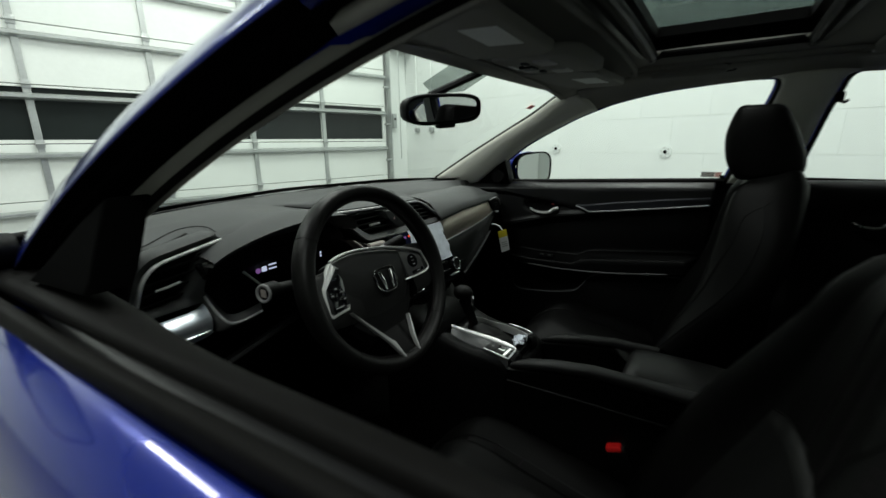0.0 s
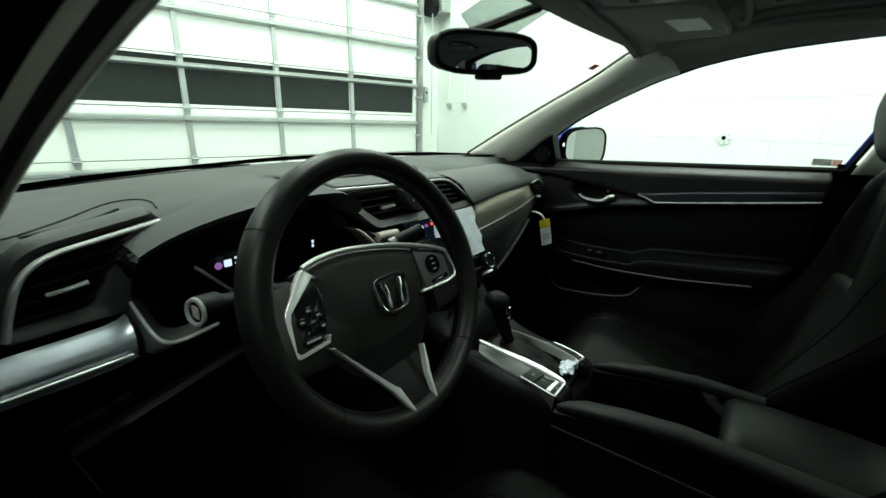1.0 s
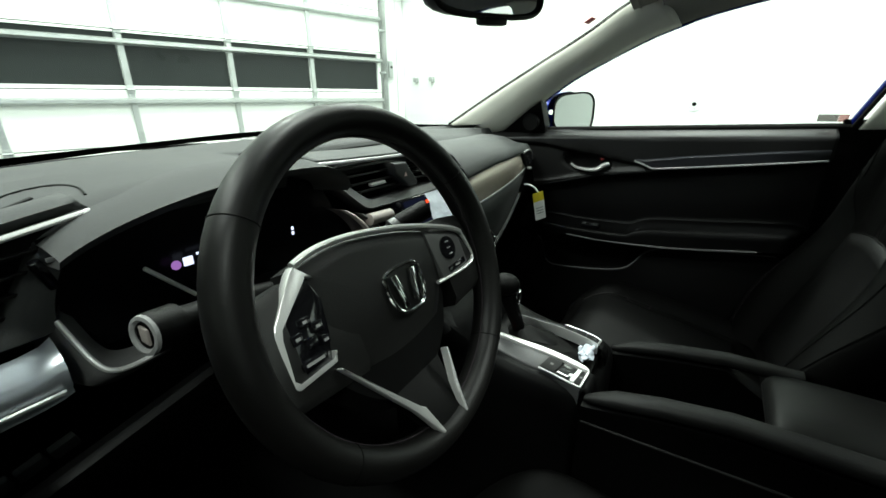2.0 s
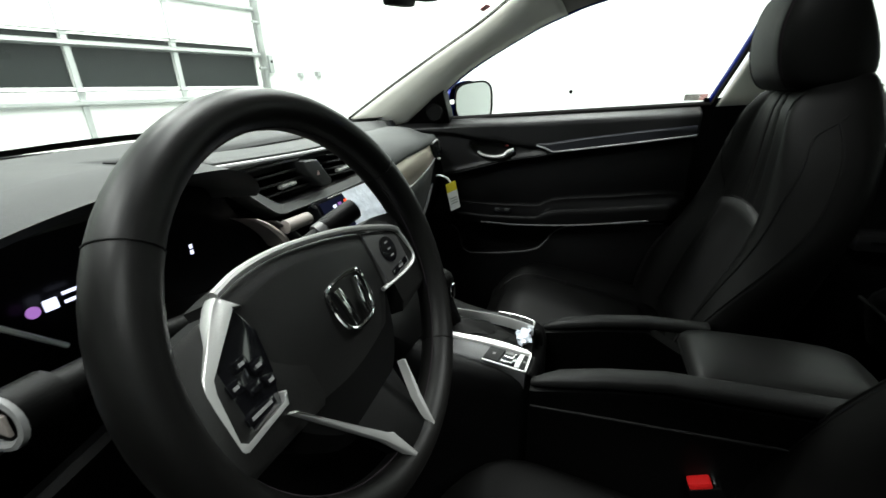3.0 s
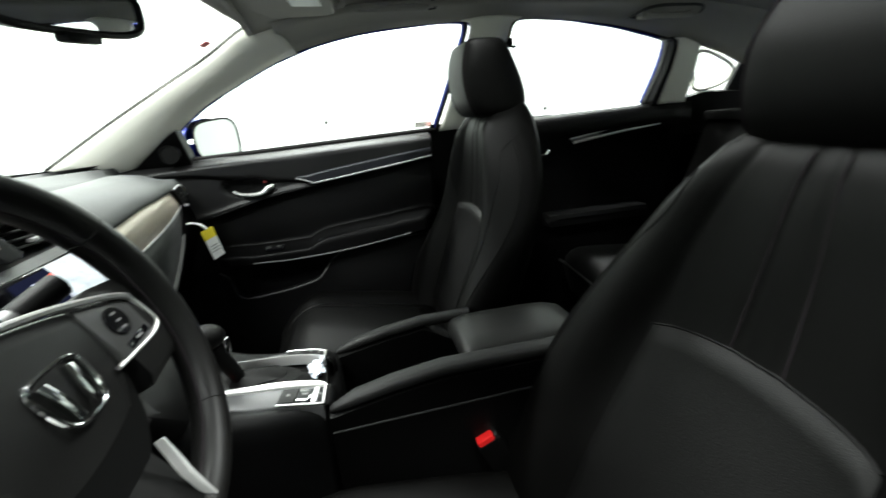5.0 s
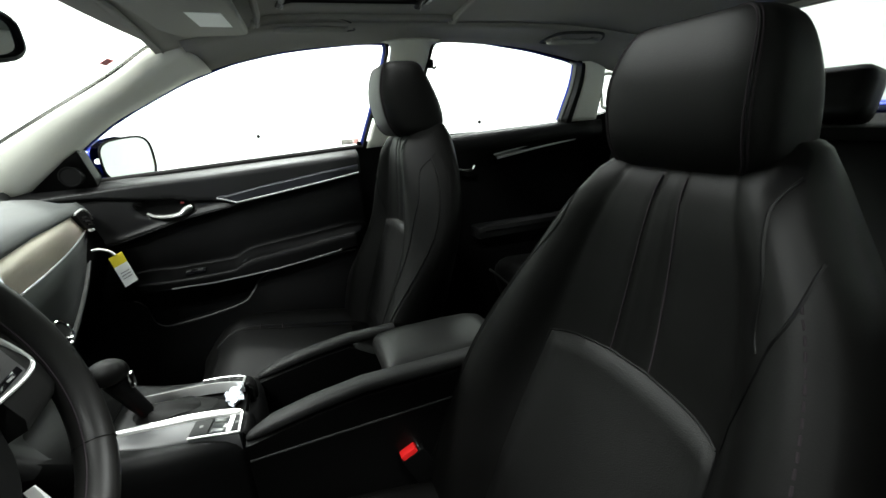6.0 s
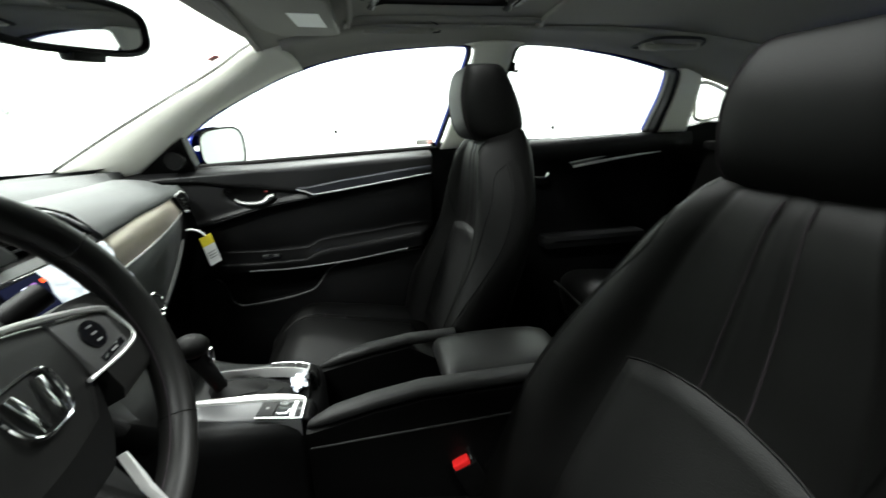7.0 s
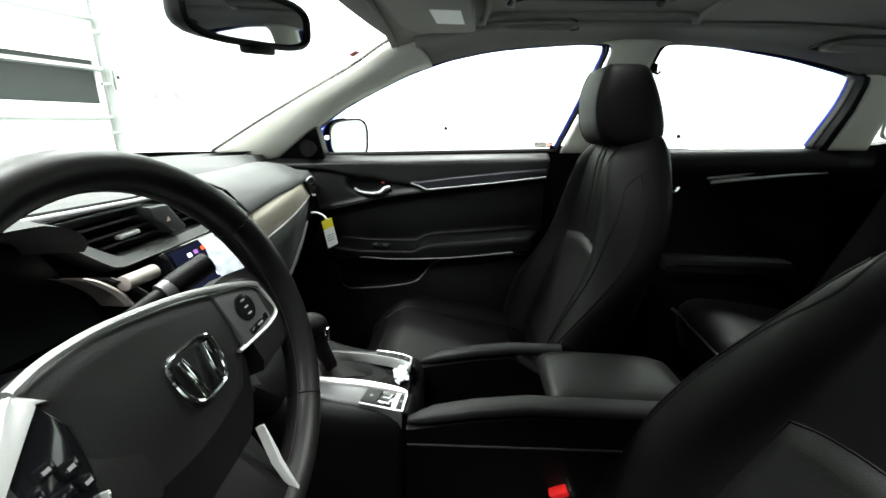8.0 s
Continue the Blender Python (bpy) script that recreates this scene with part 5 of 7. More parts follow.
bm = bmesh.new()
prism(bm, [(0.505, 0.917), (0.57, 0.919), (0.63, 0.905), (0.672, 0.878), (0.668, 0.862), (0.605, 0.857), (0.55, 0.884)], lambda u, v, w: (u, fy(u) - 0.008 + w, v), 0.0, 0.02)
part("end_vent", bm, HARD, dash, "black end vent", 0)
part("vent_brow", tube(bmesh.new(), smooth_path([by_strip(0.490, 0.923), by_strip(0.53, 0.925), by_strip(0.575, 0.923), by_strip(0.630, 0.909), by_strip(0.672, 0.882)], 5), 0.0026, 8), SILVER, dash, "bright edge of the end vent")
for k in range(3):
    part("vent_slat", tube(bmesh.new(), [by_strip(0.535 + 0.022 * k, 0.907 - 0.012 * k), by_strip(0.60 + 0.02 * k, 0.899 - 0.013 * k), by_strip(0.640 + 0.012 * k, 0.886 - 0.010 * k)], 0.0022, 6), HUB, dash, "slim black vent slat")
part("vent_tab", tube(bmesh.new(), [by_strip(0.560, 0.871, 0.014), by_strip(0.583, 0.866, 0.014), by_strip(0.604, 0.864, 0.014)], 0.0038, 8), SILVER, dash, "silver vent tab")

# centre vents
cv = [(-0.262, 0.982), (0.06, 0.966), (0.10, 0.945), (0.11, 0.915), (-0.15, 0.905), (-0.18, 0.910), (-0.245, 0.960)]
bm = bmesh.new()
prism(bm, cv, lambda u, v, w: (u, 0.27 + w, v), 0.02, 0.06)
part("vent_cavity", bm, HARD, dash, "dark hollow of the centre vents", 0)
# grey ledge and bright line over the vents
edge_a = smooth_path([(-0.262, 0.246, 0.9825), (-0.182, 0.247, 0.979), (-0.09, 0.247, 0.976), (0.0, 0.250, 0.974), (0.055, 0.250, 0.970), (0.085, 0.248, 0.958), (0.110, 0.246, 0.942), (0.160, 0.240, 0.906)], 6)
bm = bmesh.new()
loft(bm, [[p + Vector((0, 0.05, 0.012)) for p in edge_a], [p + Vector((0, 0.018, 0.007)) for p in edge_a], [p + Vector((0, 0.004, 0.005)) for p in edge_a], [p + Vector((0, 0.006, -0.004)) for p in edge_a]])
thick(part("vent_ledge", bm, SOFT, dash, "grey ledge over the vents", 50), 0.003, 0)
part("vent_band", tube(bmesh.new(), edge_a, 0.0032, 8), BAND, dash, "bright satin line over the vents")
# flanged frame below the vents
upper = smooth_path([(-0.231, 0.243, 0.962), (-0.204, 0.243, 0.942), (-0.170, 0.243, 0.919), (-0.158, 0.243, 0.9135), (-0.145, 0.243, 0.912), (-0.07, 0.243, 0.911), (0.02, 0.242, 0.9125), (0.14, 0.238, 0.915)], 5)
lower = smooth_path([(-0.240, 0.234, 0.956), (-0.215, 0.234, 0.935), (-0.184, 0.234, 0.9105), (-0.170, 0.234, 0.9045), (-0.155, 0.234, 0.9025), (-0.075, 0.234, 0.9015), (0.02, 0.233, 0.9025), (0.15, 0.230, 0.905)], 5)
bm = bmesh.new()
loft(bm, [[p + Vector((0, 0.03, 0.0)) for p in upper], upper, lower, [p + Vector((0.002, 0.004, -0.003)) for p in lower], [p + Vector((0.006, 0.03, -0.010)) for p in lower]])
thick(part("vent_surround", bm, SATIN, dash, "dark grey flanged vent frame", 25), 0.002, 0)
for x0, x1, z0 in ((-0.225, -0.095, 0.9665), (-0.206, -0.085, 0.9525), (-0.190, -0.060, 0.9385), (-0.172, -0.045, 0.9245)):
    part("vent_slat", box(bmesh.new(), ((x0 + x1) / 2, 0.262, z0), (x1 - x0, 0.026, 0.0035), 0.0012, Euler((radians(-14), 0, 0)).to_matrix()), HUB, dash, "slim black vent slat")
for k in range(4):
    part("vent_slat", box(bmesh.new(), (0.045, 0.264, 0.957 - 0.0115 * k), (0.125, 0.026, 0.0035), 0.0012, Euler((radians(-14), radians(3), 0)).to_matrix()), HUB, dash, "slim black vent slat")
for x, z in ((-0.133, 0.9365), (0.020, 0.934)):
    part("vent_tab", box(bmesh.new(), (x, 0.248, z), (0.034, 0.010, 0.0055), 0.002, Euler((0, radians(-2), 0)).to_matrix()), SILVER, dash, "silver vent tab")
# raised hazard block across the vents
bm = bmesh.new()
prism(bm, [(-0.107, 0.967), (-0.072, 0.965), (-0.039, 0.927), (-0.041, 0.921), (-0.066, 0.921), (-0.100, 0.950)], lambda u, v, w: (u, 0.232 + w, v), 0.0, 0.05, 0.003, 3)
part("hazard_button", bm, SOFT, dash, "raised hazard button block", 50)
part("hazard_mark", prism(bmesh.new(), [(-0.0790, 0.9415), (-0.0715, 0.9415), (-0.0752, 0.9485)], lambda u, v, w: (u, 0.2318 + w, v), -0.0006, 0.0006), PALE, dash, "small triangle mark", 0)

# centre stack: screen and controls, leaning back
LEAN_S = Euler((radians(-24), 0, 0)).to_matrix()
stack_c = Vector((0.0, 0.185, 0.855))


def on_stack(x, up, out=0.0):
    return stack_c + LEAN_S @ Vector((x, -out, up))


bm = bmesh.new()
box(bm, on_stack(0, -0.028, -0.02), (0.236, 0.03, 0.176), 0.01, LEAN_S)
control = part("control_panel", bm, GLOSS, dash, "gloss black control stack")
part("screen", box(bmesh.new(), on_stack(-0.005, 0.002, -0.003), (0.215, 0.004, 0.106), 0.001, LEAN_S), SCREEN, dash, "lit touch screen", 0)
bm = bmesh.new()
rows = []
for i in range(7):
    rows.append([on_stack(-0.055 + 0.039 * j + 0.004 * math.sin(2.0 * i), 0.058 - 0.018 * i, 0.0015 + 0.002 * abs(math.sin(2.1 * i + 1.3 * j))) for j in range(5)])
part("screen_film", loft(bm, rows), FILM, dash, "wrinkled clear protective film", 60)
for j, (x, up) in enumerate(((-0.085, 0.042), (-0.07, 0.043), (-0.052, 0.044), (-0.085, 0.026), (-0.05, 0.0))):
    part("screen_icon", box(bmesh.new(), on_stack(x, up, 0.0), (0.008, 0.001, 0.006), 0, LEAN_S), (ICON_W, ICON_P, ICON_R, ICON_P, ICON_W)[j], dash, "", 0)
for x in (-0.094, 0.094):
    part("climate_knob", tube(bmesh.new(), [on_stack(x, -0.075, -0.004), on_stack(x, -0.075, 0.012)], 0.017, 24), HARD, dash, "round climate knob")
    part("knob_ring", tube(bmesh.new(), [on_stack(x + 0.0165 * math.cos(a), -0.075 + 0.0165 * math.sin(a), 0.012) for a in [2 * math.pi * i / 24 for i in range(24)]], 0.0028, 6, True), CHROME, dash, "chrome knob ring")
for x0, x1 in ((-0.112, -0.07), (-0.03, 0.03), (0.07, 0.112)):
    part("climate_line", tube(bmesh.new(), [on_stack(x0, -0.101, -0.003), on_stack(x1, -0.101, -0.003)], 0.0028, 6), SILVER, dash)
# stack sides down to the console
bm = bmesh.new()
loft(bm, [[(-0.125, 0.24, 0.85), (-0.125, 0.27, 0.80), (-0.12, 0.24, 0.70), (-0.12, 0.10, 0.64)], [(-0.10, 0.15, 0.78), (-0.10, 0.17, 0.74), (-0.095, 0.17, 0.70), (-0.095, 0.08, 0.66)], [(0.10, 0.15, 0.78), (0.10, 0.17, 0.74), (0.095, 0.17, 0.70), (0.095, 0.08, 0.66)], [(0.125, 0.24, 0.85), (0.125, 0.27, 0.80), (0.12, 0.24, 0.70), (0.12, 0.10, 0.64)]])
thick(part("stack_base", bm, HARD, dash), 0.006, 0)

# instrument hood and cluster
bm = bmesh.new()
rows = []
for x in [-0.56 + 0.01 * i for i in range(27)] + [-0.285, -0.275, -0.268, -0.262, -0.258, -0.2551]:
    f = max(0.0, math.sin(math.pi * (x + 0.575) / 0.43))
    zt = min(0.925 + 0.070 * f ** 0.55, 0.957 + 0.045 * (max(0.0, -0.255 - x) / 0.09) ** 0.4)
    rows.append([(x, 0.29, zt + 0.003), (x, 0.25 - 0.035 * f, zt + 0.006), (x, 0.215 - 0.04 * f, zt), (x, 0.222 - 0.04 * f, zt - 0.008), (x, 0.33, zt - 0.02)])
part("cluster_hood", loft(bm, rows), TOPPAD, dash, "arched black instrument hood", 60)
bm = bmesh.new()
loft(bm, [[(-0.56, 0.262, 0.955), (-0.37, 0.265, 0.995), (-0.245, 0.262, 0.955)], [(-0.56, 0.256, 0.84), (-0.37, 0.266, 0.84), (-0.19, 0.256, 0.84)]])
cluster = part("cluster_lens", bm, LENS, dash, "dark instrument lens")
part("cluster_line", tube(bmesh.new(), [(-0.489, 0.254, 0.906), (-0.468, 0.254, 0.883), (-0.446, 0.254, 0.859)], 0.0024, 6), WHITE, dash, "pale instrument accent line")
def ribbon(pts, wide, deep):
    """Flat curved strip: outer and inner edge a width apart, with depth."""
    bm = bmesh.new()
    a = smooth_path(pts, 6)
    loft(bm, [[p + Vector((-wide * 0.35, deep, wide * 0.2)) for p in a], [p + Vector((-wide * 0.35, 0, wide * 0.2)) for p in a], [p + Vector((0.1 * wide, -0.003, 0.1 * wide)) for p in a], [p + Vector((wide * 0.55, 0, 0)) for p in a], [p + Vector((wide * 0.6, deep, -0.002)) for p in a]])
    return bm


part("cluster_line", ribbon([(-0.262, 0.20, 0.923), (-0.246, 0.198, 0.912), (-0.226, 0.196, 0.892), (-0.212, 0.196, 0.870)], 0.015, 0.03), TAUPE, dash, "pale instrument accent", 40)
part("cluster_edge", ribbon([(-0.226, 0.203, 0.910), (-0.208, 0.200, 0.896), (-0.185, 0.198, 0.874), (-0.172, 0.198, 0.850)], 0.013, 0.03), SATIN, dash, "grey instrument bezel", 40)
part("gauge_arc", tube(bmesh.new(), smooth_path([(-0.44, 0.29, 0.935), (-0.37, 0.29, 0.952), (-0.29, 0.285, 0.945), (-0.25, 0.28, 0.925)], 5), 0.0012, 5), SILVER, dash)
def disc(x, z, r):
    return tube(bmesh.new(), [(x, 0.2535, z), (x, 0.2525, z)], r, 14)


part("cluster_icon", disc(-0.4595, 0.8995, 0.0052), ICON_P, dash)
part("cluster_icon", box(bmesh.new(), (-0.4465, 0.253, 0.9005), (0.0105, 0.001, 0.010), 0.001), ICON_W, dash, "", 0)
for dz in (0.0, -0.008):
    part("cluster_icon", box(bmesh.new(), (-0.428, 0.253, 0.906 + dz), (0.017, 0.001, 0.0028)), ICON_W, dash, "", 0)
for dz in (0.0, -0.007):
    part("cluster_icon", box(bmesh.new(), (-0.30, 0.262, 0.899 + dz), (0.004, 0.001, 0.005)), ICON_W, dash, "", 0)

# driver end: vent, silver corner trim
vent = [(-0.672, 0.878), (-0.664, 0.908), (-0.656, 0.929), (-0.644, 0.945), (-0.624, 0.955), (-0.586, 0.961), (-0.520, 0.970), (-0.545, 0.945), (-0.57, 0.88)]
bm = bmesh.new()
prism(bm, vent, lambda u, v, w: (u, 0.275 + w, v), 0.0, 0.04)
part("side_vent_cavity", bm, HARD, dash, "dark hollow of the end vent", 0)
trim = smooth_path([(-0.673, 0.248, 0.877), (-0.669, 0.246, 0.893), (-0.664, 0.245, 0.909), (-0.656, 0.245, 0.929), (-0.644, 0.246, 0.945), (-0.624, 0.249, 0.9555), (-0.586, 0.254, 0.962), (-0.516, 0.263, 0.972)], 5)
part("side_vent_trim", tube(bmesh.new(), trim, 0.0036, 8, taper=lambda t: 1.25 - 0.5 * t), SILVER, dash, "satin silver vent trim")
# brow from the trim up to the pad, with a dark groove between
bm = bmesh.new()
loft(bm, [[p + Vector((0.002, 0.012, 0.002)) for p in trim], [p + Vector((-0.003, 0.010, 0.007)) for p in trim], [p + Vector((-0.006, 0.004, 0.010)) for p in trim], [p + Vector((-0.008, 0.012, 0.013)) for p in trim], [p + Vector((-0.006, 0.045, 0.012)) for p in trim], [p + Vector((0.0, 0.085, 0.004)) for p in trim]])
thick(part("vent_brow", bm, TOPPAD, dash, "soft brow over the end vent", 50), 0.002, 0)
for k in range(4):
    part("vent_slat", box(bmesh.new(), (-0.617 + 0.005 * k, 0.268, 0.892 + 0.0165 * k), (0.096 - 0.004 * k, 0.022, 0.003), 0.001, Euler((radians(-12), radians(-6), 0)).to_matrix()), HARD, dash, "slim black vent slat")
part("vent_tab", tube(bmesh.new(), [(-0.634, 0.256, 0.9125), (-0.617, 0.251, 0.9157), (-0.599, 0.249, 0.9195)], 0.0028, 8, flat=0.9), SILVER, dash, "silver vent tab")
inner_e = smooth_path([(-0.522, 0.262, 0.966), (-0.558, 0.258, 0.949), (-0.577, 0.256, 0.922), (-0.594, 0.255, 0.897), (-0.606, 0.255, 0.887), (-0.635, 0.255, 0.884), (-0.668, 0.254, 0.883)], 6)
outer_e = smooth_path([(-0.514, 0.262, 0.962), (-0.548, 0.250, 0.934), (-0.563, 0.247, 0.904), (-0.568, 0.246, 0.882), (-0.575, 0.245, 0.876), (-0.615, 0.245, 0.875), (-0.672, 0.246, 0.873)], 6)
bm = bmesh.new()
loft(bm, [[p + Vector((0.002, 0.03, -0.004)) for p in outer_e], outer_e, [a.lerp(b, 0.5) + Vector((0, -0.003, 0)) for a, b in zip(outer_e, inner_e)], inner_e, [p + Vector((-0.002, 0.03, 0)) for p in inner_e]])
part("vent_frame", bm, SOFT, dash, "dark grey vent flange", 70)
part("vent_wheel", box(bmesh.new(), (-0.5635, 0.252, 0.927), (0.010, 0.012, 0.030), 0.004, Euler((0, radians(-16), 0)).to_matrix()), GLOSS, dash, "gloss black vent thumb wheel")
part("wheel_tip", box(bmesh.new(), (-0.5560, 0.248, 0.9395), (0.008, 0.005, 0.004), 0.0015), BAND, dash)
bm = bmesh.new()
rows = []
for x, zt, zl, zb in ((-0.715, 0.862, 0.835, 0.822), (-0.67, 0.8635, 0.8355, 0.8225), (-0.63, 0.8645, 0.8355, 0.8225), (-0.60, 0.866, 0.836, 0.824), (-0.585, 0.869, 0.8365, 0.826), (-0.577, 0.874, 0.838, 0.829)):
    rows.append([(x, 0.236, zt + 0.003), (x, 0.227, zt), (x, 0.217, zt - 0.010), (x, 0.212, (zt + zl) / 2), (x, 0.213, zl), (x, 0.217, zl - 0.004), (x, 0.216, zb), (x, 0.235, zb - 0.008)])
part("silver_panel", loft(bm, rows), PANEL, dash, "satin silver lower trim panel", 60)
part("silver_lip", tube(bmesh.new(), [(-0.705, 0.211, 0.8335), (-0.63, 0.2105, 0.8345), (-0.583, 0.2105, 0.8355)], 0.0022, 6), SILVER, dash, "bright edge of the panel")
corner = smooth_path([(-0.567, 0.248, 0.884), (-0.5625, 0.234, 0.864), (-0.558, 0.217, 0.847), (-0.550, 0.208, 0.8375), (-0.530, 0.207, 0.834), (-0.488, 0.209, 0.838)], 5)
bm = bmesh.new()
loft(bm, [[p + Vector((0.010, 0.02, 0.008)) for p in corner], corner, [p + Vector((-0.004, 0.001, -0.003)) for p in corner], [p + Vector((-0.013, 0.010, -0.012)) for p in corner], [p + Vector((-0.016, 0.03, -0.016)) for p in corner]])
thick(part("cluster_corner", bm, SATIN, dash, "grey corner of the instrument surround", 50), 0.002, 0)
part("cluster_corner_trim", tube(bmesh.new(), corner, 0.0026, 8), SILVER, dash, "satin silver corner trim")
# raised end of the pad with its demister slot
def pad_top(x, y):
    """Height of the top pad at a spot near the driver's corner."""
    ye, z = dash_edge(x)
    yb = base_y(x)
    ts = [(ye + 0.004, z - 0.006), (ye + 0.02, z + 0.003), (ye + 0.06, z + 0.006), ((yb + ye) / 2, 0.5928 + z * 0.4 + 0.004), (yb - 0.05, 0.987)]
    return float(np.interp(y, [t[0] for t in ts], [t[1] for t in ts]))


groove = smooth_path([(-0.675, 0.318, 0), (-0.64, 0.325, 0), (-0.60, 0.350, 0), (-0.56, 0.372, 0), (-0.53, 0.378, 0), (-0.508, 0.365, 0), (-0.500, 0.335, 0), (-0.505, 0.300, 0)], 6)
part("pad_groove", tube(bmesh.new(), [(p.x, p.y, pad_top(p.x, p.y) + 0.0006) for p in groove], 0.0013, 6), HARD, dash, "dark seam round the pad's end")
slot = smooth_path([(-0.635, 0.318, 0), (-0.60, 0.326, 0), (-0.57, 0.336, 0), (-0.535, 0.346, 0)], 5)
part("demister_slot", tube(bmesh.new(), [(p.x, p.y, pad_top(p.x, p.y) + 0.0005) for p in slot], 0.0038, 6, flat=0.5), HARD, dash, "dark demister slot")
part("knee_panel", box(bmesh.new(), (-0.50, 0.22, 0.74), (0.3, 0.02, 0.12), 0.01, Euler((radians(25), radians(-12), 0)).to_matrix()), HARD, dash)
for k in range(3):
    part("switch_blank", box(bmesh.new(), (-0.638 + 0.026 * k, 0.293 - 0.003 * k, 0.724 + 0.007 * k), (0.023, 0.008, 0.02), 0.002, Euler((radians(27), radians(-15), 0)).to_matrix()), SOFT, dash, "dark grey switch blank")

# hang tag by the glovebox
tag = thing("hang_tag", "yellow and white paper tag on a white loop", "tag")
tag.matrix_world = Matrix.Translation((0.53, 0.197, 0.77)) @ Euler((0, radians(-12), radians(-38))).to_matrix().to_4x4()
part("yellow_card", box(bmesh.new(), (0, 0, 0.023), (0.036, 0.001, 0.028)), YELLOW, tag, "", 0)
part("white_card", box(bmesh.new(), (0, 0, -0.02), (0.036, 0.001, 0.058)), WHITE, tag, "", 0)
part("loop", tube(bmesh.new(), smooth_path([(0.0, 0, 0.037), (-0.006, 0.003, 0.052), (-0.02, 0.012, 0.064), (-0.03, 0.02, 0.066)], 4), 0.003, 6), WHITE, tag)
for z in (-0.012, -0.02, -0.028):
    part("print_bar", box(bmesh.new(), (0, -0.0008, z), (0.024, 0.0006, 0.002)), GREYINK, tag, "", 0)

# ---- centre console ----
console = thing("center_console", "black center console with silver shifter panel and armrest", "console")
bm = bmesh.new()
rows = []
for y, w, z in ((0.24, 0.125, 0.80), (0.20, 0.122, 0.76), (0.16, 0.119, 0.715), (0.12, 0.116, 0.685), (0.08, 0.112, 0.664), (0.04, 0.109, 0.652), (0.0, 0.107, 0.645), (-0.06, 0.105, 0.640), (-0.10, 0.102, 0.637), (-0.120, 0.092, 0.630), (-0.128, 0.080, 0.615)):
    rows.append([(0.006 + k * w, y, h) for k, h in ((-1.0, 0.25), (-1.03, 0.5), (-1.02, z - 0.045), (-0.98, z - 0.022), (-0.90, z - 0.008), (-0.80, z - 0.004), (-0.55, z - 0.014), (-0.30, z - 0.022), (0.30, z - 0.022), (0.55, z - 0.014), (0.80, z - 0.004), (0.90, z - 0.008), (0.98, z - 0.022), (1.02, z - 0.045), (1.03, 0.5), (1.0, 0.25))])
loft(bm, rows, cap=True)
part("front_body", bm, CONSOLE, console, "dark grey console body sweeping up to the dash", 50)
rim_z = lambda y: 0.636 + 0.03 * min(1, max(0, (-0.125 - y) / 0.15))
YS = (-0.118, -0.124, -0.136, -0.16, -0.22, -0.30, -0.4, -0.5, -0.62, -0.72)
for sx in (-1, 1):
    bm = bmesh.new()
    loft(bm, [[(sx * 0.115, y, 0.25), (sx * 0.122, y, 0.52), (sx * 0.121, y, rim_z(y) - (0.000 if sx < 0 else 0.024) - (0.06 if sx > 0 and y < -0.35 else 0.0)), (sx * 0.084, y, rim_z(y) - (0.000 if sx < 0 else 0.024) - (0.06 if sx > 0 and y < -0.35 else 0.0)), (sx * 0.08, y, 0.52), (sx * 0.08, y, 0.25)] for y in YS], close_u=True, cap=True)
    part("bin_wall", bm, HARD, console, "", 50)
    bm = bmesh.new()
    rows = []
    for y in YS if sx < 0 else YS[:7]:
        z = rim_z(y) + (0.011 if sx < 0 else -0.013)
        f = min(1.0, 0.25 + 0.75 * ((-0.118 - y) / 0.05) ** 0.6)
        wide, high = (0.017, 0.0105) if sx < 0 else (0.014, 0.010)
        rows.append([(sx * 0.103 + wide * f * math.copysign(abs(math.cos(a)) ** 0.6, math.cos(a)), y, z - 0.012 * (1 - f) + high * f * math.copysign(abs(math.sin(a)) ** 0.7, math.sin(a))) for a in [2 * math.pi * i / 14 for i in range(14)]])
    loft(bm, rows, close_u=True, cap=True)
    part("padded_rim", bm, BINPAD, console, "padded console rim", 60)
part("bin_floor", box(bmesh.new(), (0, -0.42, 0.50), (0.16, 0.6, 0.01)), CARPET, console, "", 0)
part("bin_end", box(bmesh.new(), (0, -0.715, 0.45), (0.16, 0.01, 0.36)), HARD, console, "", 0)
part("side_line", tube(bmesh.new(), [(-0.1215, -0.12, 0.609), (-0.1225, -0.2, 0.612), (-0.1225, -0.5, 0.619)], 0.0022, 6), BINPAD, console)
# armrest lid
bm = bmesh.new()
rows = []
for y, h, w in ((-0.345, 0.004, 0.070), (-0.349, 0.015, 0.079), (-0.358, 0.022, 0.084), (-0.38, 0.0265, 0.087), (-0.42, 0.028, 0.088), (-0.50, 0.027, 0.088), (-0.55, 0.024, 0.086), (-0.58, 0.015, 0.08), (-0.588, 0.004, 0.07)):
    row = []
    for i in range(20):
        a = 2 * math.pi * i / 20
        cx, cz = math.cos(a), math.sin(a)
        k = (abs(cx) ** 4 + abs(cz) ** 4) ** (-0.25)
        row.append((0.88 * w * k * cx, y, 0.650 + h * k * cz))
    rows.append(row)
loft(bm, rows, close_u=True, cap=True)
part("armrest", bm, ARM, console, "padded black leather armrest lid", 60)
part("armrest_seam", tube(bmesh.new(), [(-0.0782, y, 0.645) for y in (-0.36, -0.45, -0.55, -0.62)], 0.0015, 5), HARD, console)
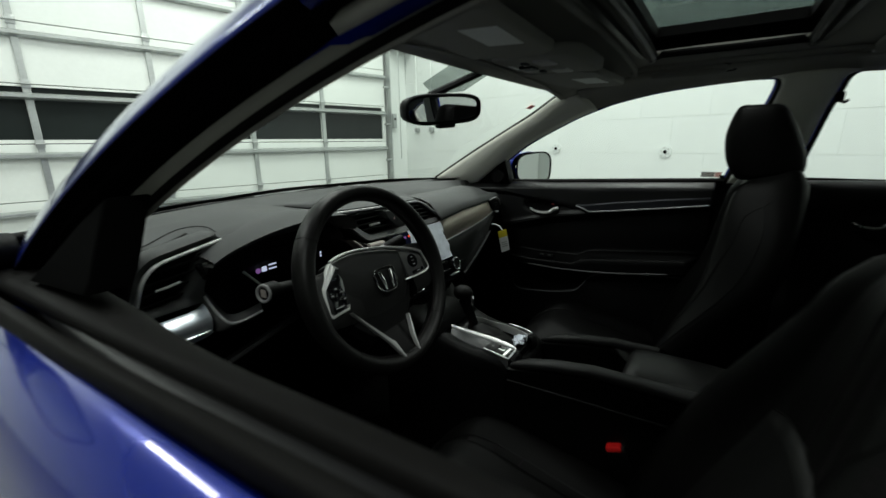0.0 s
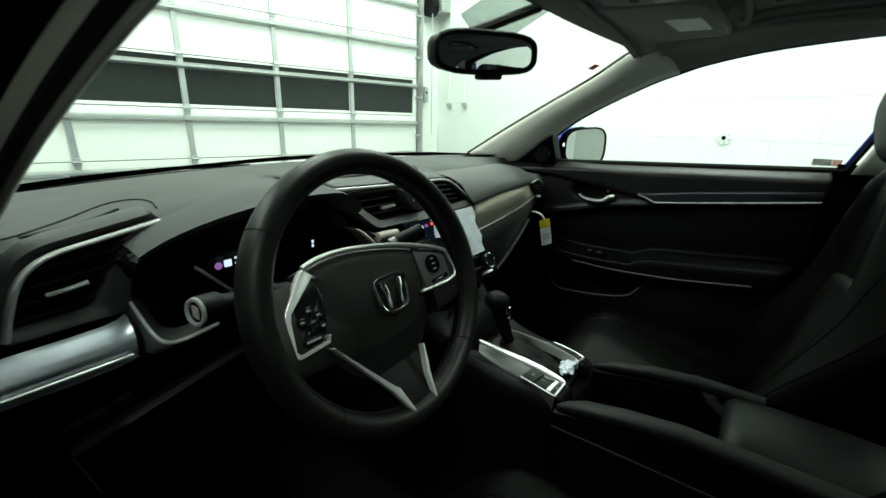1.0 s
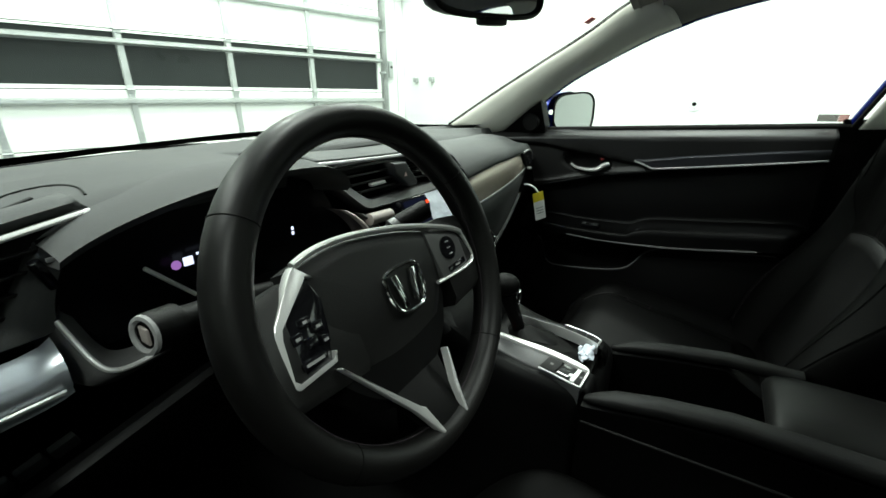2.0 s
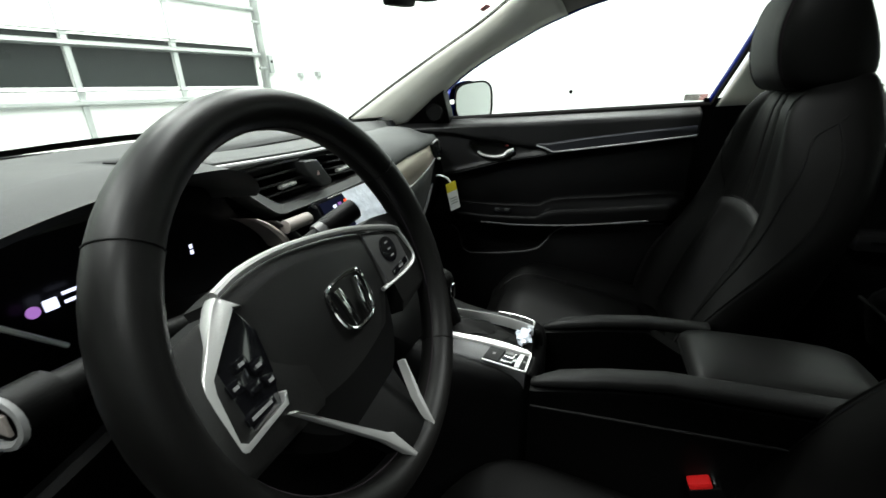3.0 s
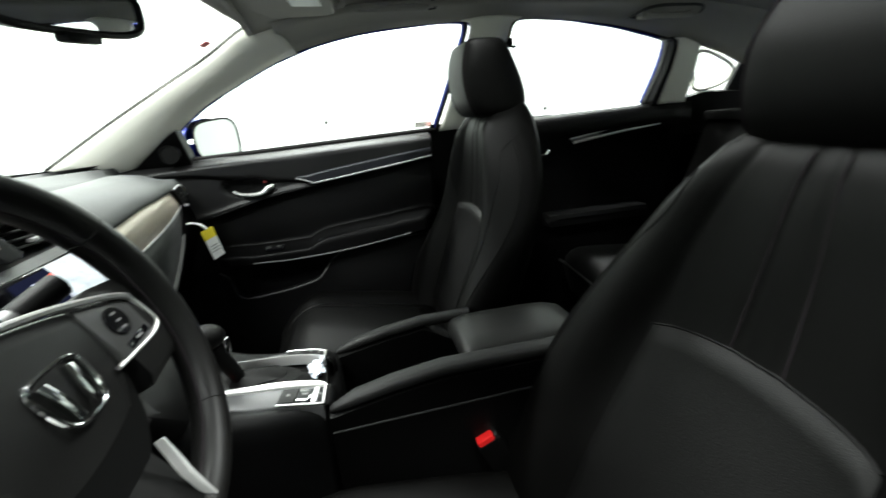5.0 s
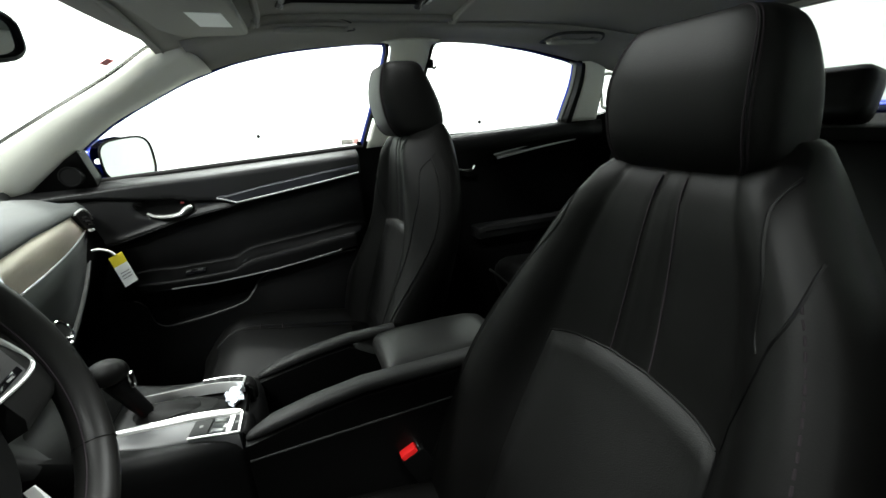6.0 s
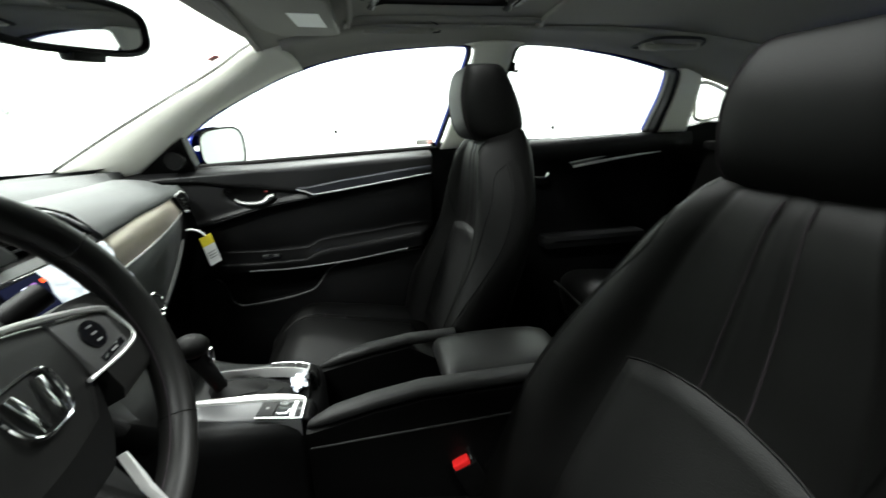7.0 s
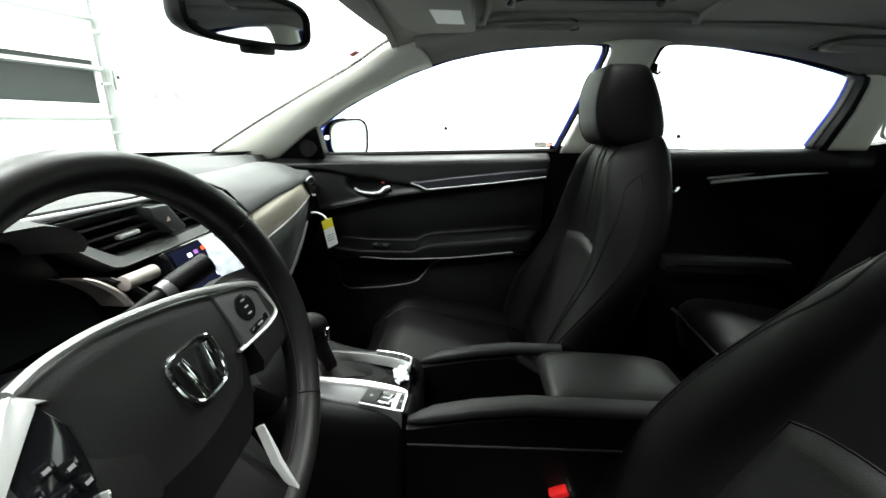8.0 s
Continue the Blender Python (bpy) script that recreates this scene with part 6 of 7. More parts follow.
# shifter panel: two curved satin silver horns with buttons on their outer decks
def horn_curves(sx):
    if sx < 0:
        inner = [(-0.036, 0.082), (-0.027, 0.030), (-0.027, -0.020), (-0.034, -0.065), (-0.045, -0.100), (-0.054, -0.112)]
        outer = [(-0.058, 0.070), (-0.064, 0.030), (-0.070, -0.010), (-0.078, -0.050), (-0.087, -0.090), (-0.090, -0.107)]
    else:
        inner = [(0.046, 0.070), (0.052, 0.030), (0.053, -0.015), (0.047, -0.055), (0.036, -0.090), (0.028, -0.106)]
        outer = [(0.078, 0.066), (0.085, 0.030), (0.088, -0.010), (0.088, -0.045), (0.079, -0.085), (0.068, -0.104)]
    return smooth_path([(x, y, 0) for x, y in inner], 5), smooth_path([(x, y, 0) for x, y in outer], 5)


def deck_z(y):
    return 0.652 + 0.10 * max(0.0, y - 0.01) + 0.9 * max(0.0, y - 0.045) ** 2


for sx in (-1, 1):
    inner, outer = horn_curves(sx)
    n = len(inner)

    def spot(i, f, up=0.0):
        q = inner[i].lerp(outer[i], f)
        return Vector((q.x, q.y, deck_z(q.y) - 0.010 * f + up))

    wide = (lambda i: 0.10 + 0.14 * math.sin(math.pi * min(1.0, 0.15 + 0.85 * i / (n - 1))) ** 0.8) if sx < 0 else (lambda i: 0.12)
    rows = [[spot(i, 0.0, -0.016), spot(i, 0.0, 0.001), spot(i, 0.15 * wide(i), 0.0045), spot(i, 0.7 * wide(i), 0.0045), spot(i, wide(i), 0.001), spot(i, wide(i), -0.016)] for i in range(n)]
    part("silver_horn", loft(bmesh.new(), rows, cap=True), SILVER, console, "satin silver shifter panel edge", 50)
    rows = [[spot(i, wide(i), -0.014), spot(i, wide(i), -0.001), spot(i, 0.92, -0.001), spot(i, 1.0, -0.005), spot(i, 1.04, -0.030)] for i in range(n)]
    part("outer_deck", loft(bmesh.new(), rows, cap=True), DECK, console, "grey satin deck", 50)
    spans = ((0.52, 0.645, BINPAD, "console_button", 0.0026), (0.655, 0.78, GLOSS, "button_gap", 0.0006), (0.785, 0.84, SILVER, "button_bar", 0.0032), (0.85, 0.985, BINPAD, "console_button", 0.0026)) if sx < 0 else ((0.52, 0.74, BINPAD, "console_button", 0.0026), (0.755, 0.975, BINPAD, "console_button", 0.0026))
    for a, b, m, nm, h in spans:
        rows = []
        for k in range(5):
            i = (a + (b - a) * k / 4) * (n - 1)
            j = min(int(i), n - 2)
            w0 = wide(j) + 0.06
            pt = lambda f, up: spot(j, f, up).lerp(spot(j + 1, f, up), i - j)
            rows.append([pt(w0, -0.004), pt(w0, h - 0.001), pt(w0 + 0.03, h), pt(0.87, h), pt(0.90, h - 0.001), pt(0.90, -0.004)])
        part(nm, loft(bmesh.new(), rows, cap=True), m, console, "", 40)
        if nm == "console_button":
            c = sum((Vector(v) for v in rows[2][2:4]), Vector()) / 2
            part("button_mark", box(bmesh.new(), tuple(c + Vector((0, 0, 0.0003))), (0.006, 0.005, 0.0004)), SATIN, console, "", 0)
    rim = [spot(i, 0.97, 0.001) for i in range(int(0.5 * n), n)] + [spot(n - 1, 0.75, 0.0018), spot(n - 1, 0.4, 0.002), spot(n - 1, 0.08, 0.003)]
    part("button_rim", tube(bmesh.new(), rim, 0.0020, 6), SILVER, console, "thin silver rim")
    # rounded end behind the buttons
    rows = [[spot(n - 1, f, 0.001) + Vector((0, -d, -h)) for f in (0.0, 0.25, 0.5, 0.75, 1.0)] for d, h in ((0.0, 0.002), (0.008, 0.004), (0.014, 0.012), (0.016, 0.035))]
    thick(part("deck_end", loft(bmesh.new(), rows), CONSOLE, console, "rounded dark grey end of the deck", 60), 0.002, 0)
bm = bmesh.new()
box(bm, (0.008, -0.01, 0.622), (0.088, 0.2, 0.02), 0.004)
part("shift_plate", bm, HARD, console)
# shifter: low crumpled boot, bright wrapped plug, stem and knob
bm = bmesh.new()
rows = []
for h, f in ((0.0, 1.0), (0.008, 0.93), (0.009, 0.98), (0.015, 0.74), (0.017, 0.78), (0.024, 0.45), (0.03, 0.3)):
    rows.append([(0.008 + f * 0.036 * math.cos(a) * (1 + 0.06 * math.sin(5 * a)), -0.022 + h * 1.8 + f * 0.062 * math.sin(a), 0.632 + h * 1.1 + 0.003 * math.sin(3 * a + h * 200)) for a in [2 * math.pi * i / 28 for i in range(28)]])
loft(bm, rows, close_u=True, cap=True)
part("shift_boot", bm, LEATHER, console, "crumpled black leather boot", 40)
bm = bmesh.new()
bmesh.ops.create_cube(bm, size=2.0)
bmesh.ops.subdivide_edges(bm, edges=bm.edges[:], cuts=3, use_grid_fill=True)
for v in bm.verts:
    v.co = v.co.normalized() * (1.1 + 0.75 * noise.noise(v.co * 3.7) + 0.3 * noise.noise(v.co * 9.1))
    v.co.z *= 0.75 + 0.25 * v.co.y
bmesh.ops.transform(bm, matrix=Matrix.Translation((0.010, -0.092, 0.644)) @ Matrix.Diagonal((0.018, 0.012, 0.012, 1)), verts=bm.verts[:])
part("wrapped_plug", bm, FILM, console, "bright crumpled plastic wrap", 20)
part("shift_stem", tube(bmesh.new(), [(0.004, 0.030, 0.65), (-0.006, 0.046, 0.70), (-0.014, 0.055, 0.735)], 0.0125, 14, taper=lambda t: 0.85 + 0.45 * t), HARD, console)
part("shift_collar", tube(bmesh.new(), [(-0.0085, 0.049, 0.712), (-0.0095, 0.050, 0.718)], 0.0115, 16), CHROME, console)
bm = bmesh.new()
bmesh.ops.create_uvsphere(bm, u_segments=20, v_segments=12, radius=1.0)
bmesh.ops.transform(bm, matrix=Matrix.Translation((-0.018, 0.057, 0.753)) @ Matrix.Diagonal((0.023, 0.027, 0.020, 1)), verts=bm.verts[:])
part("shift_knob", bm, LEATHER, console, "black leather shift knob")
part("shift_button", box(bmesh.new(), (-0.0105, 0.0335, 0.731), (0.011, 0.008, 0.026), 0.003), CHROME, console)
part("gear_lamp", box(bmesh.new(), (-0.024, 0.044, 0.652), (0.007, 0.004, 0.001)), ICON_R, console, "", 0)

# ---- rear view mirror ----
rvm = thing("rear_view_mirror", "black framed interior mirror on a windshield arm", "mirror")
mc = Vector((-0.056, 0.086, 1.209))
mx = Vector((0.967, -0.241, 0.0736)).normalized()
mn = Vector((-0.2364, -0.9692, -0.0696)).normalized()
mn = (mn - mx * mn.dot(mx)).normalized()
half = 0.117
mu = mx.cross(mn) * -1 if mx.cross(mn).z < 0 else mx.cross(mn)


def on_mirror(x, u, n):
    return mc + mx * x + mu * u + mn * n


def sup(i, n, a, b, e=3.6):
    t = 2 * math.pi * i / n
    cx, cz = math.cos(t), math.sin(t)
    k = (abs(cx) ** e + abs(cz) ** e) ** (-1 / e)
    return a * k * cx, b * k * cz


bm = bmesh.new()
rows = []
for f, n in ((1.0, 0.006), (1.0, -0.006), (0.96, -0.02), (0.8, -0.034), (0.4, -0.042), (0.05, -0.043)):
    rows.append([on_mirror(f * sup(i, 32, half, 0.032)[0], f * sup(i, 32, half, 0.032)[1], n) for i in range(32)])
part("housing", loft(bm, rows, close_u=True, cap=False), HARD, rvm)
part("bezel", tube(bmesh.new(), [on_mirror(*sup(i, 40, half - 0.003, 0.030), 0.006) for i in range(40)], 0.0045, 8, True), HARD, rvm)
bm = bmesh.new()
bm.faces.new([bm.verts.new(on_mirror(*sup(i, 40, half - 0.004, 0.029), 0.0045)) for i in range(40)])
part("mirror_glass", bm, MIRROR, rvm, "mirror glass", 0)
part("dim_tab", box(bmesh.new(), tuple(on_mirror(0.0, -0.036, 0.004)), (0.05, 0.02, 0.012), 0.005, Matrix((mx, -mn, mu)).transposed()), HARD, rvm)
part("arm", tube(bmesh.new(), [on_mirror(-0.01, 0.0, -0.035), on_mirror(-0.015, 0.03, -0.03), (0.07, 0.06, 1.30)], 0.009, 8), HARD, rvm, "black mounting arm")

# ---- sun visors, grab handles, console overhead ----
for s in (1, -1):
    visor = thing("sun_visor", "grey fabric sun visor folded up with a white label", "sun visor", "sun visors")
    R = Euler((radians(2), 0, radians(-4 * s))).to_matrix()
    bm = bmesh.new()
    shape = [(-0.19, 0.085), (0.13, 0.095), (0.165, 0.06), (0.135, -0.06), (0.115, -0.078), (-0.15, -0.085), (-0.185, -0.06)]
    prism(bm, [(s * u, v) for u, v in shape], lambda u, v, w: Vector((s * 0.305, -0.125, 1.296)) + R @ Vector((u, v, w)), -0.008, 0.010, 0.006, 3)
    part("panel", bm, LINER, visor, "", 50)
    part("label", box(bmesh.new(), (s * 0.287, -0.152, 1.2865), (0.115, 0.06, 0.001), 0, R), WHITE, visor, "pale warning label", 0)
    for y in (-0.355, -1.165):
        grab = thing("grab_handle", "grey folding grab handle on the roof rail", "grab handle", "grab handles")
        z0 = 1.315 if y > -0.6 else 1.281
        xg = s * (0.51 if y > -0.6 else 0.53)
        bm = bmesh.new()
        tube(bm, smooth_path([(xg + s * 0.01, y + 0.085, z0), (xg - s * 0.01, y + 0.078, z0 - 0.004), (xg - s * 0.018, y + 0.05, z0 - 0.006), (xg - s * 0.018, y - 0.05, z0 - 0.006), (xg - s * 0.01, y - 0.078, z0 - 0.004), (xg + s * 0.01, y - 0.085, z0)], 4), 0.009, 8)
        part("grip", bm, LINER, grab)
        # dark loop laid round the grip to draw the shade of its recess
        part("recess_shade", tube(bmesh.new(), smooth_path([(xg + s * 0.048 * v, y + 0.9 * u, z0 + 0.004 - 0.012 * v) for u, v in ((0.0, -1.0), (0.07, -0.95), (0.105, -0.6), (0.12, 0.0), (0.105, 0.4), (-0.105, 0.4), (-0.12, 0.0), (-0.105, -0.6), (-0.07, -0.95))], 3, True), 0.004, 6, True), SOFT, grab, "dark tube painted as shade round the folded handle")
        for d in (0.078, -0.078):
            part("mount", box(bmesh.new(), (xg, y + d, z0 + 0.002), (0.03, 0.03, 0.016), 0.005), LINER, grab)
maplight = thing("map_light", "grey overhead map light console with buttons", "overhead console")
OVER = Euler((radians(3), 0, 0)).to_matrix()
bm = bmesh.new()
prism(bm, [(-0.085, 0.075), (0.085, 0.075), (0.10, 0.05), (0.10, -0.085), (0.08, -0.105), (-0.08, -0.105), (-0.10, -0.085), (-0.10, 0.05)], lambda u, v, w: Vector((0.0, -0.125, 1.300)) + OVER @ Vector((u, v, w)), -0.014, 0.012, 0.007, 3)
part("body", bm, LINER, maplight, "grey moulded console body", 50)
for dx in (-0.052, 0.052):
    part("lens", box(bmesh.new(), (dx, -0.150, 1.2845), (0.052, 0.034, 0.006), 0.002), LABEL, maplight, "frosted lamp lens")
    part("lens_button", box(bmesh.new(), (dx, -0.108, 1.2850), (0.022, 0.012, 0.006), 0.002), SOFT, maplight)
part("switch_bank", box(bmesh.new(), (0.0, -0.095, 1.2855), (0.040, 0.030, 0.006), 0.002), HARD, maplight, "black roof switch")
part("plate", box(bmesh.new(), (0.0, -0.062, 1.2905), (0.050, 0.012, 0.003), 0.001), WHITE, maplight, "small white printed plate")

# ---- seats ----
def curve(knots):
    """Smooth function through (position, value) knots."""
    ps = smooth_path([(a, b, 0) for a, b in knots], 10)
    px, py = [p.x for p in ps], [p.y for p in ps]
    return lambda q: float(np.interp(q, px, py))


FACE = curve([(0.45, -0.335), (0.50, -0.352), (0.60, -0.385), (0.70, -0.418), (0.80, -0.448), (0.90, -0.458), (1.0, -0.463), (1.06, -0.475)])
REAR = curve([(0.45, -0.47), (0.50, -0.485), (0.70, -0.535), (0.85, -0.568), (1.0, -0.588), (1.06, -0.592)])
BOLSTER = curve([(0.45, 0.055), (0.55, 0.066), (0.65, 0.066), (0.78, 0.048), (0.90, 0.034), (1.0, 0.02), (1.06, 0.005)])
SIDE = curve([(0.45, 0.0), (0.60, 0.0), (0.68, 0.018), (0.76, 0.05), (0.85, 0.09), (0.93, 0.10), (0.98, 0.088), (1.02, 0.066), (1.06, 0.042)])
HEAD_SIDE = smooth_path([(-1.0, 0.02, 0), (-1.0, 0.6, 0), (-0.975, 0.86, 0), (-0.86, 0.975, 0), (-0.6, 1.0, 0), (0.0, 1.0, 0), (0.45, 1.0, 0), (0.75, 0.985, 0), (0.9, 0.93, 0), (0.975, 0.8, 0), (1.0, 0.55, 0), (1.0, 0.02, 0)], 3)
WIDE = curve([(0.45, 0.24), (0.55, 0.25), (0.65, 0.255), (0.77, 0.242), (0.87, 0.214), (0.95, 0.178), (0.99, 0.150), (1.03, 0.122), (1.06, 0.10)])


def make_seat(label, outboard, lean=0.0, head_shift=0.0, head_thin=0.0, wrap=1.0, wing=0.0, head_drop=0.0, head_tilt=0.0, head_x=0.0, head_wide=0.102, head_half=0.084, head_seam=24, head_round=0.07):
    """Front seat; origin on the floor under the seat's middle, front towards +y."""
    seat = thing("front_seat", label, "car seat", "front seats")
    H = 0.60
    up, fw = Vector((0, 0, 1)), Vector((0, 1, 0))

    def rise(h):
        return 0.48 + 0.58 * h / H

    def slant(z):
        return -lean * (z - 0.5)

    def width(h):
        return WIDE(rise(h))

    def at(u, h, off=0.0):
        z = rise(h)
        t = h / H
        pleat = -0.004 * (math.exp(-((abs(u) - 0.11) / 0.025) ** 2) + 0.6 * math.exp(-((abs(u) - 0.56) / 0.03) ** 2)) * min(1.0, max(0.0, (t - 0.54) / 0.06))
        y = FACE(z) + (BOLSTER(z) + wing * math.exp(-((z - 0.79) / 0.11) ** 2)) / (1 + math.exp(-(abs(u) - 0.64) * 17)) + pleat - wrap * SIDE(z) * max(0, (abs(u) - 0.8) / 0.2) ** 1.8
        y -= 0.03 * max(0, (t - 0.93) / 0.07) ** 2
        return Vector((u * width(h), y + off + slant(z), z))

    hs = [H * i / 22 for i in range(23)]
    us = [-1 + 2 * i / 60 for i in range(61)]
    rows = []
    for h in hs:
        t = h / H
        row = [at(u, h) for u in us]
        z = rise(h)
        y0, yr = row[-1].y, REAR(z) + slant(z) + 0.02 * max(0, (t - 0.93) / 0.07) ** 2
        for i in range(10):
            a = math.pi * (i + 0.5) / 10
            k = math.sin(a) ** 0.55
            row.append(Vector((width(h) * math.copysign(abs(math.cos(a)) ** 0.6, math.cos(a)), y0 + (yr - y0) * k, row[-1].z if i else row[0].z)))
        rows.append(row)
    mid = sum(rows[-1], Vector()) / len(rows[-1])
    ring_n = rows[-1]
    for k, dz in ((0.93, 0.006), (0.82, 0.010), (0.6, 0.013), (0.3, 0.014)):
        rows.append([mid + (p - mid) * k + Vector((0, 0, dz)) for p in ring_n])
    bm = bmesh.new()
    loft(bm, rows, close_u=True, cap=True)
    back = part("backrest", bm, LEATHER, seat, "black leather backrest with side bolsters", 70)
    # lower centre panel with a curved top edge
    bm = bmesh.new()
    rows = []
    for i in range(12):
        row = []
        for j in range(17):
            u = -0.54 + 1.08 * j / 16
            htop = 0.334 + 0.018 * (1 - (u / 0.54) ** 2)
            row.append(at(u, 0.03 + (htop - 0.03) * i / 11, 0.003))
        rows.append(row)
    thick(part("centre_panel", loft(bm, rows), INSERT, seat, "perforated leather centre panel", 70), 0.004, 1)
    seam = [at(-0.54 + 1.08 * j / 24, 0.336 + 0.018 * (1 - ((-0.54 + 1.08 * j / 24) / 0.54) ** 2), 0.002) for j in range(25)]
    part("panel_seam", tube(bmesh.new(), seam, 0.0013, 5), HARD, seat)
    for u0 in (-0.13, 0.13):
        part("stitch_line", tube(bmesh.new(), [at(u0, 0.352 + 0.22 * i / 16, 0.0002) for i in range(17)], 0.0012, 5), STITCH, seat)
    for sx in (-1, 1):
        runs = (((0.84, 0.575), (0.70, 0.535), (0.60, 0.47), (0.57, 0.40), (0.555, 0.336)), ((0.555, 0.336), (0.54, 0.2), (0.54, 0.04)))
        if sx == outboard:
            runs = (((0.99, 0.581), (0.91, 0.568), (0.85, 0.552), (0.79, 0.515), (0.735, 0.478), (0.725, 0.462), (0.735, 0.450)), ((0.995, 0.522), (0.96, 0.513), (0.915, 0.499), (0.853, 0.478), (0.80, 0.462), (0.761, 0.445), (0.678, 0.403), (0.56, 0.339), (0.545, 0.2), (0.545, 0.04)))
        elif outboard > 0:
            runs += (((0.993, 0.541), (0.971, 0.529), (0.929, 0.511), (0.913, 0.493), (0.901, 0.437), (0.88, 0.384), (0.86, 0.25), (0.85, 0.06)),)
        else:
            runs = runs[1:] + (((0.90, 0.545), (0.843, 0.525), (0.80, 0.502), (0.813, 0.477), (0.855, 0.45), (0.893, 0.42), (0.906, 0.384), (0.921, 0.344), (0.936, 0.299), (0.95, 0.2), (0.95, 0.06)),)
        for run in runs:
            line = [at(sx * p.x, p.y, -0.0002) for p in smooth_path([(a, b, 0) for a, b in run], 6)]
            part("bolster_seam", tube(bmesh.new(), line, 0.0017, 5), HARD, seat)
        if sx == outboard:
            for i in range(46):
                h = 0.03 + 0.0102 * i
                part("side_stitch", tube(bmesh.new(), [at(sx * 0.905, h, 0.0004), at(sx * 0.905, h + 0.0065, 0.0004)], 0.0011, 5), STITCH, seat)
        if sx != outboard:
            part("edge_piping", tube(bmesh.new(), [at(sx * 0.975, 0.03 + 0.5 * i / 20, 0.001) for i in range(21)], 0.0018, 5), LEATHER, seat)
    # headrest
    hc = Vector((head_x, slant(1.125) + head_shift, 1.125 - head_drop))
    head_front = curve([(-1.0, -0.43), (-0.5, -0.41), (0.2, -0.402), (1.0, -0.416)])
    head_rear = curve([(-1.0, -0.552), (-0.6, -0.562), (0.0, -0.55), (1.0, -0.51)])

    def on_head(ch, cr, b, grow=0.0):
        rear = math.sin(b) < 0
        cx = math.copysign(abs(math.cos(b)) ** (0.55 if rear else 0.36), math.cos(b))
        cy = math.copysign(abs(math.sin(b)) ** (0.8 if rear else 0.5), math.sin(b))
        wid = (head_wide + grow) * (1 - head_round * max(0, ch) ** 2 - 0.03 * max(0, -ch) ** 2)
        f, r = head_front(ch), head_rear(ch) + head_thin
        y, z = (f + r) / 2 + ((f - r) / 2 + grow) * cr * cy + 0.48, head_half * ch
        return hc + Vector((wid * cr * cx, -0.48 + y * math.cos(head_tilt) - z * math.sin(head_tilt), y * math.sin(head_tilt) + z * math.cos(head_tilt)))

    bm = bmesh.new()
    loft(bm, [[on_head(q.x, q.y, 2 * math.pi * j / 44) for j in range(44)] for q in HEAD_SIDE], close_u=True)
    bmesh.ops.remove_doubles(bm, verts=bm.verts[:], dist=0.0005)
    part("headrest", bm, LEATHER, seat, "rounded black leather headrest", 70)
    for sx in (-1, 1):
        for da, r, m in ((0.0, 0.0015, HARD), (3.0, 0.0010, STITCH), (-3.0, 0.0010, STITCH)):
            pts = [on_head(q.x, q.y, radians(90 - sx * (head_seam + da)), 0.0004) for q in HEAD_SIDE[4:-3]]
            part("headrest_seam", tube(bmesh.new(), pts, r, 5), m, seat)
        part("headrest_post", tube(bmesh.new(), [Vector((sx * 0.055, slant(1.0) - 0.49, 1.0)), Vector((sx * 0.055, slant(1.1) - 0.49, 1.1))], 0.006, 8), HARD, seat)
    # cushion
    def ctop(u, y):
        t = (y + 0.32) / 0.42
        bol = 0.035 / (1 + math.exp(-(abs(u) - 0.7) * 16)) * (0.4 + 0.6 * min(1, max(0, 1.25 - t)))
        return 0.462 + 0.088 * t - 0.075 * max(0, (t - 0.74) / 0.26) ** 2 + bol - 0.04 * max(0, (abs(u) - 0.88) / 0.12) ** 2

    def cw(y):
        t = (y + 0.32) / 0.42
        return 0.25 - 0.06 * max(0, (t - 0.6) / 0.4) ** 2

    bm = bmesh.new()
    rows = []
    for i in range(20):
        y = -0.40 + 0.52 * i / 19
        row = [Vector((u * cw(y), y, ctop(u, y))) for u in us]
        row += [Vector((cw(y) * (1 - 2 * k / 5) * 0.96, y, 0.38 + 0.03 * (i / 19))) for k in range(6)]
        rows.append(row)
    loft(bm, rows, close_u=True, cap=True)
    part("cushion", bm, LEATHER, seat, "black leather seat cushion", 60)
    bm = bmesh.new()
    loft(bm, [[Vector((u * cw(y), y, ctop(u, y) + 0.003 + 0.002 * abs(math.sin(14.0 * (y + 0.33))))) for u in us[13:48]] for y in [-0.30 + 0.37 * i / 40 for i in range(41)]])
    thick(part("cushion_panel", bm, INSERT, seat, "pleated perforated centre panel", 70), 0.003, 1)
    for y in (-0.09, -0.03, 0.03):
        part("cushion_seam", tube(bmesh.new(), [Vector((u * cw(y), y - 0.02 * u * u, ctop(u, y) + 0.0008)) for u in us[10:51]], 0.0020, 5), STITCH, seat)
    for u in (-0.66, 0.66):
        part("cushion_seam", tube(bmesh.new(), [Vector((u * cw(-0.32 + 0.4 * i / 14), -0.32 + 0.4 * i / 14, ctop(u, -0.32 + 0.4 * i / 14) + 0.0005)) for i in range(15)], 0.002, 5), HARD, seat)
    bm = bmesh.new()
    box(bm, (0, -0.12, 0.335), (0.42, 0.42, 0.2), 0.02)
    part("seat_base", bm, HARD, seat)
    return seat


seat_r = make_seat("black leather front passenger seat, upright", 1, 0.0, -0.015)
seat_r.matrix_world = pose(0.37, -0.05, 0.0)
seat_l = make_seat("black leather driver seat beside the console", -1, 0.11, -0.045, 0.035, 0.3, 0.03, 0.020, radians(8), 0.012, 0.102, 0.075, 37, 0.19)
seat_l.matrix_world = pose(-0.365, -0.098, -0.03)

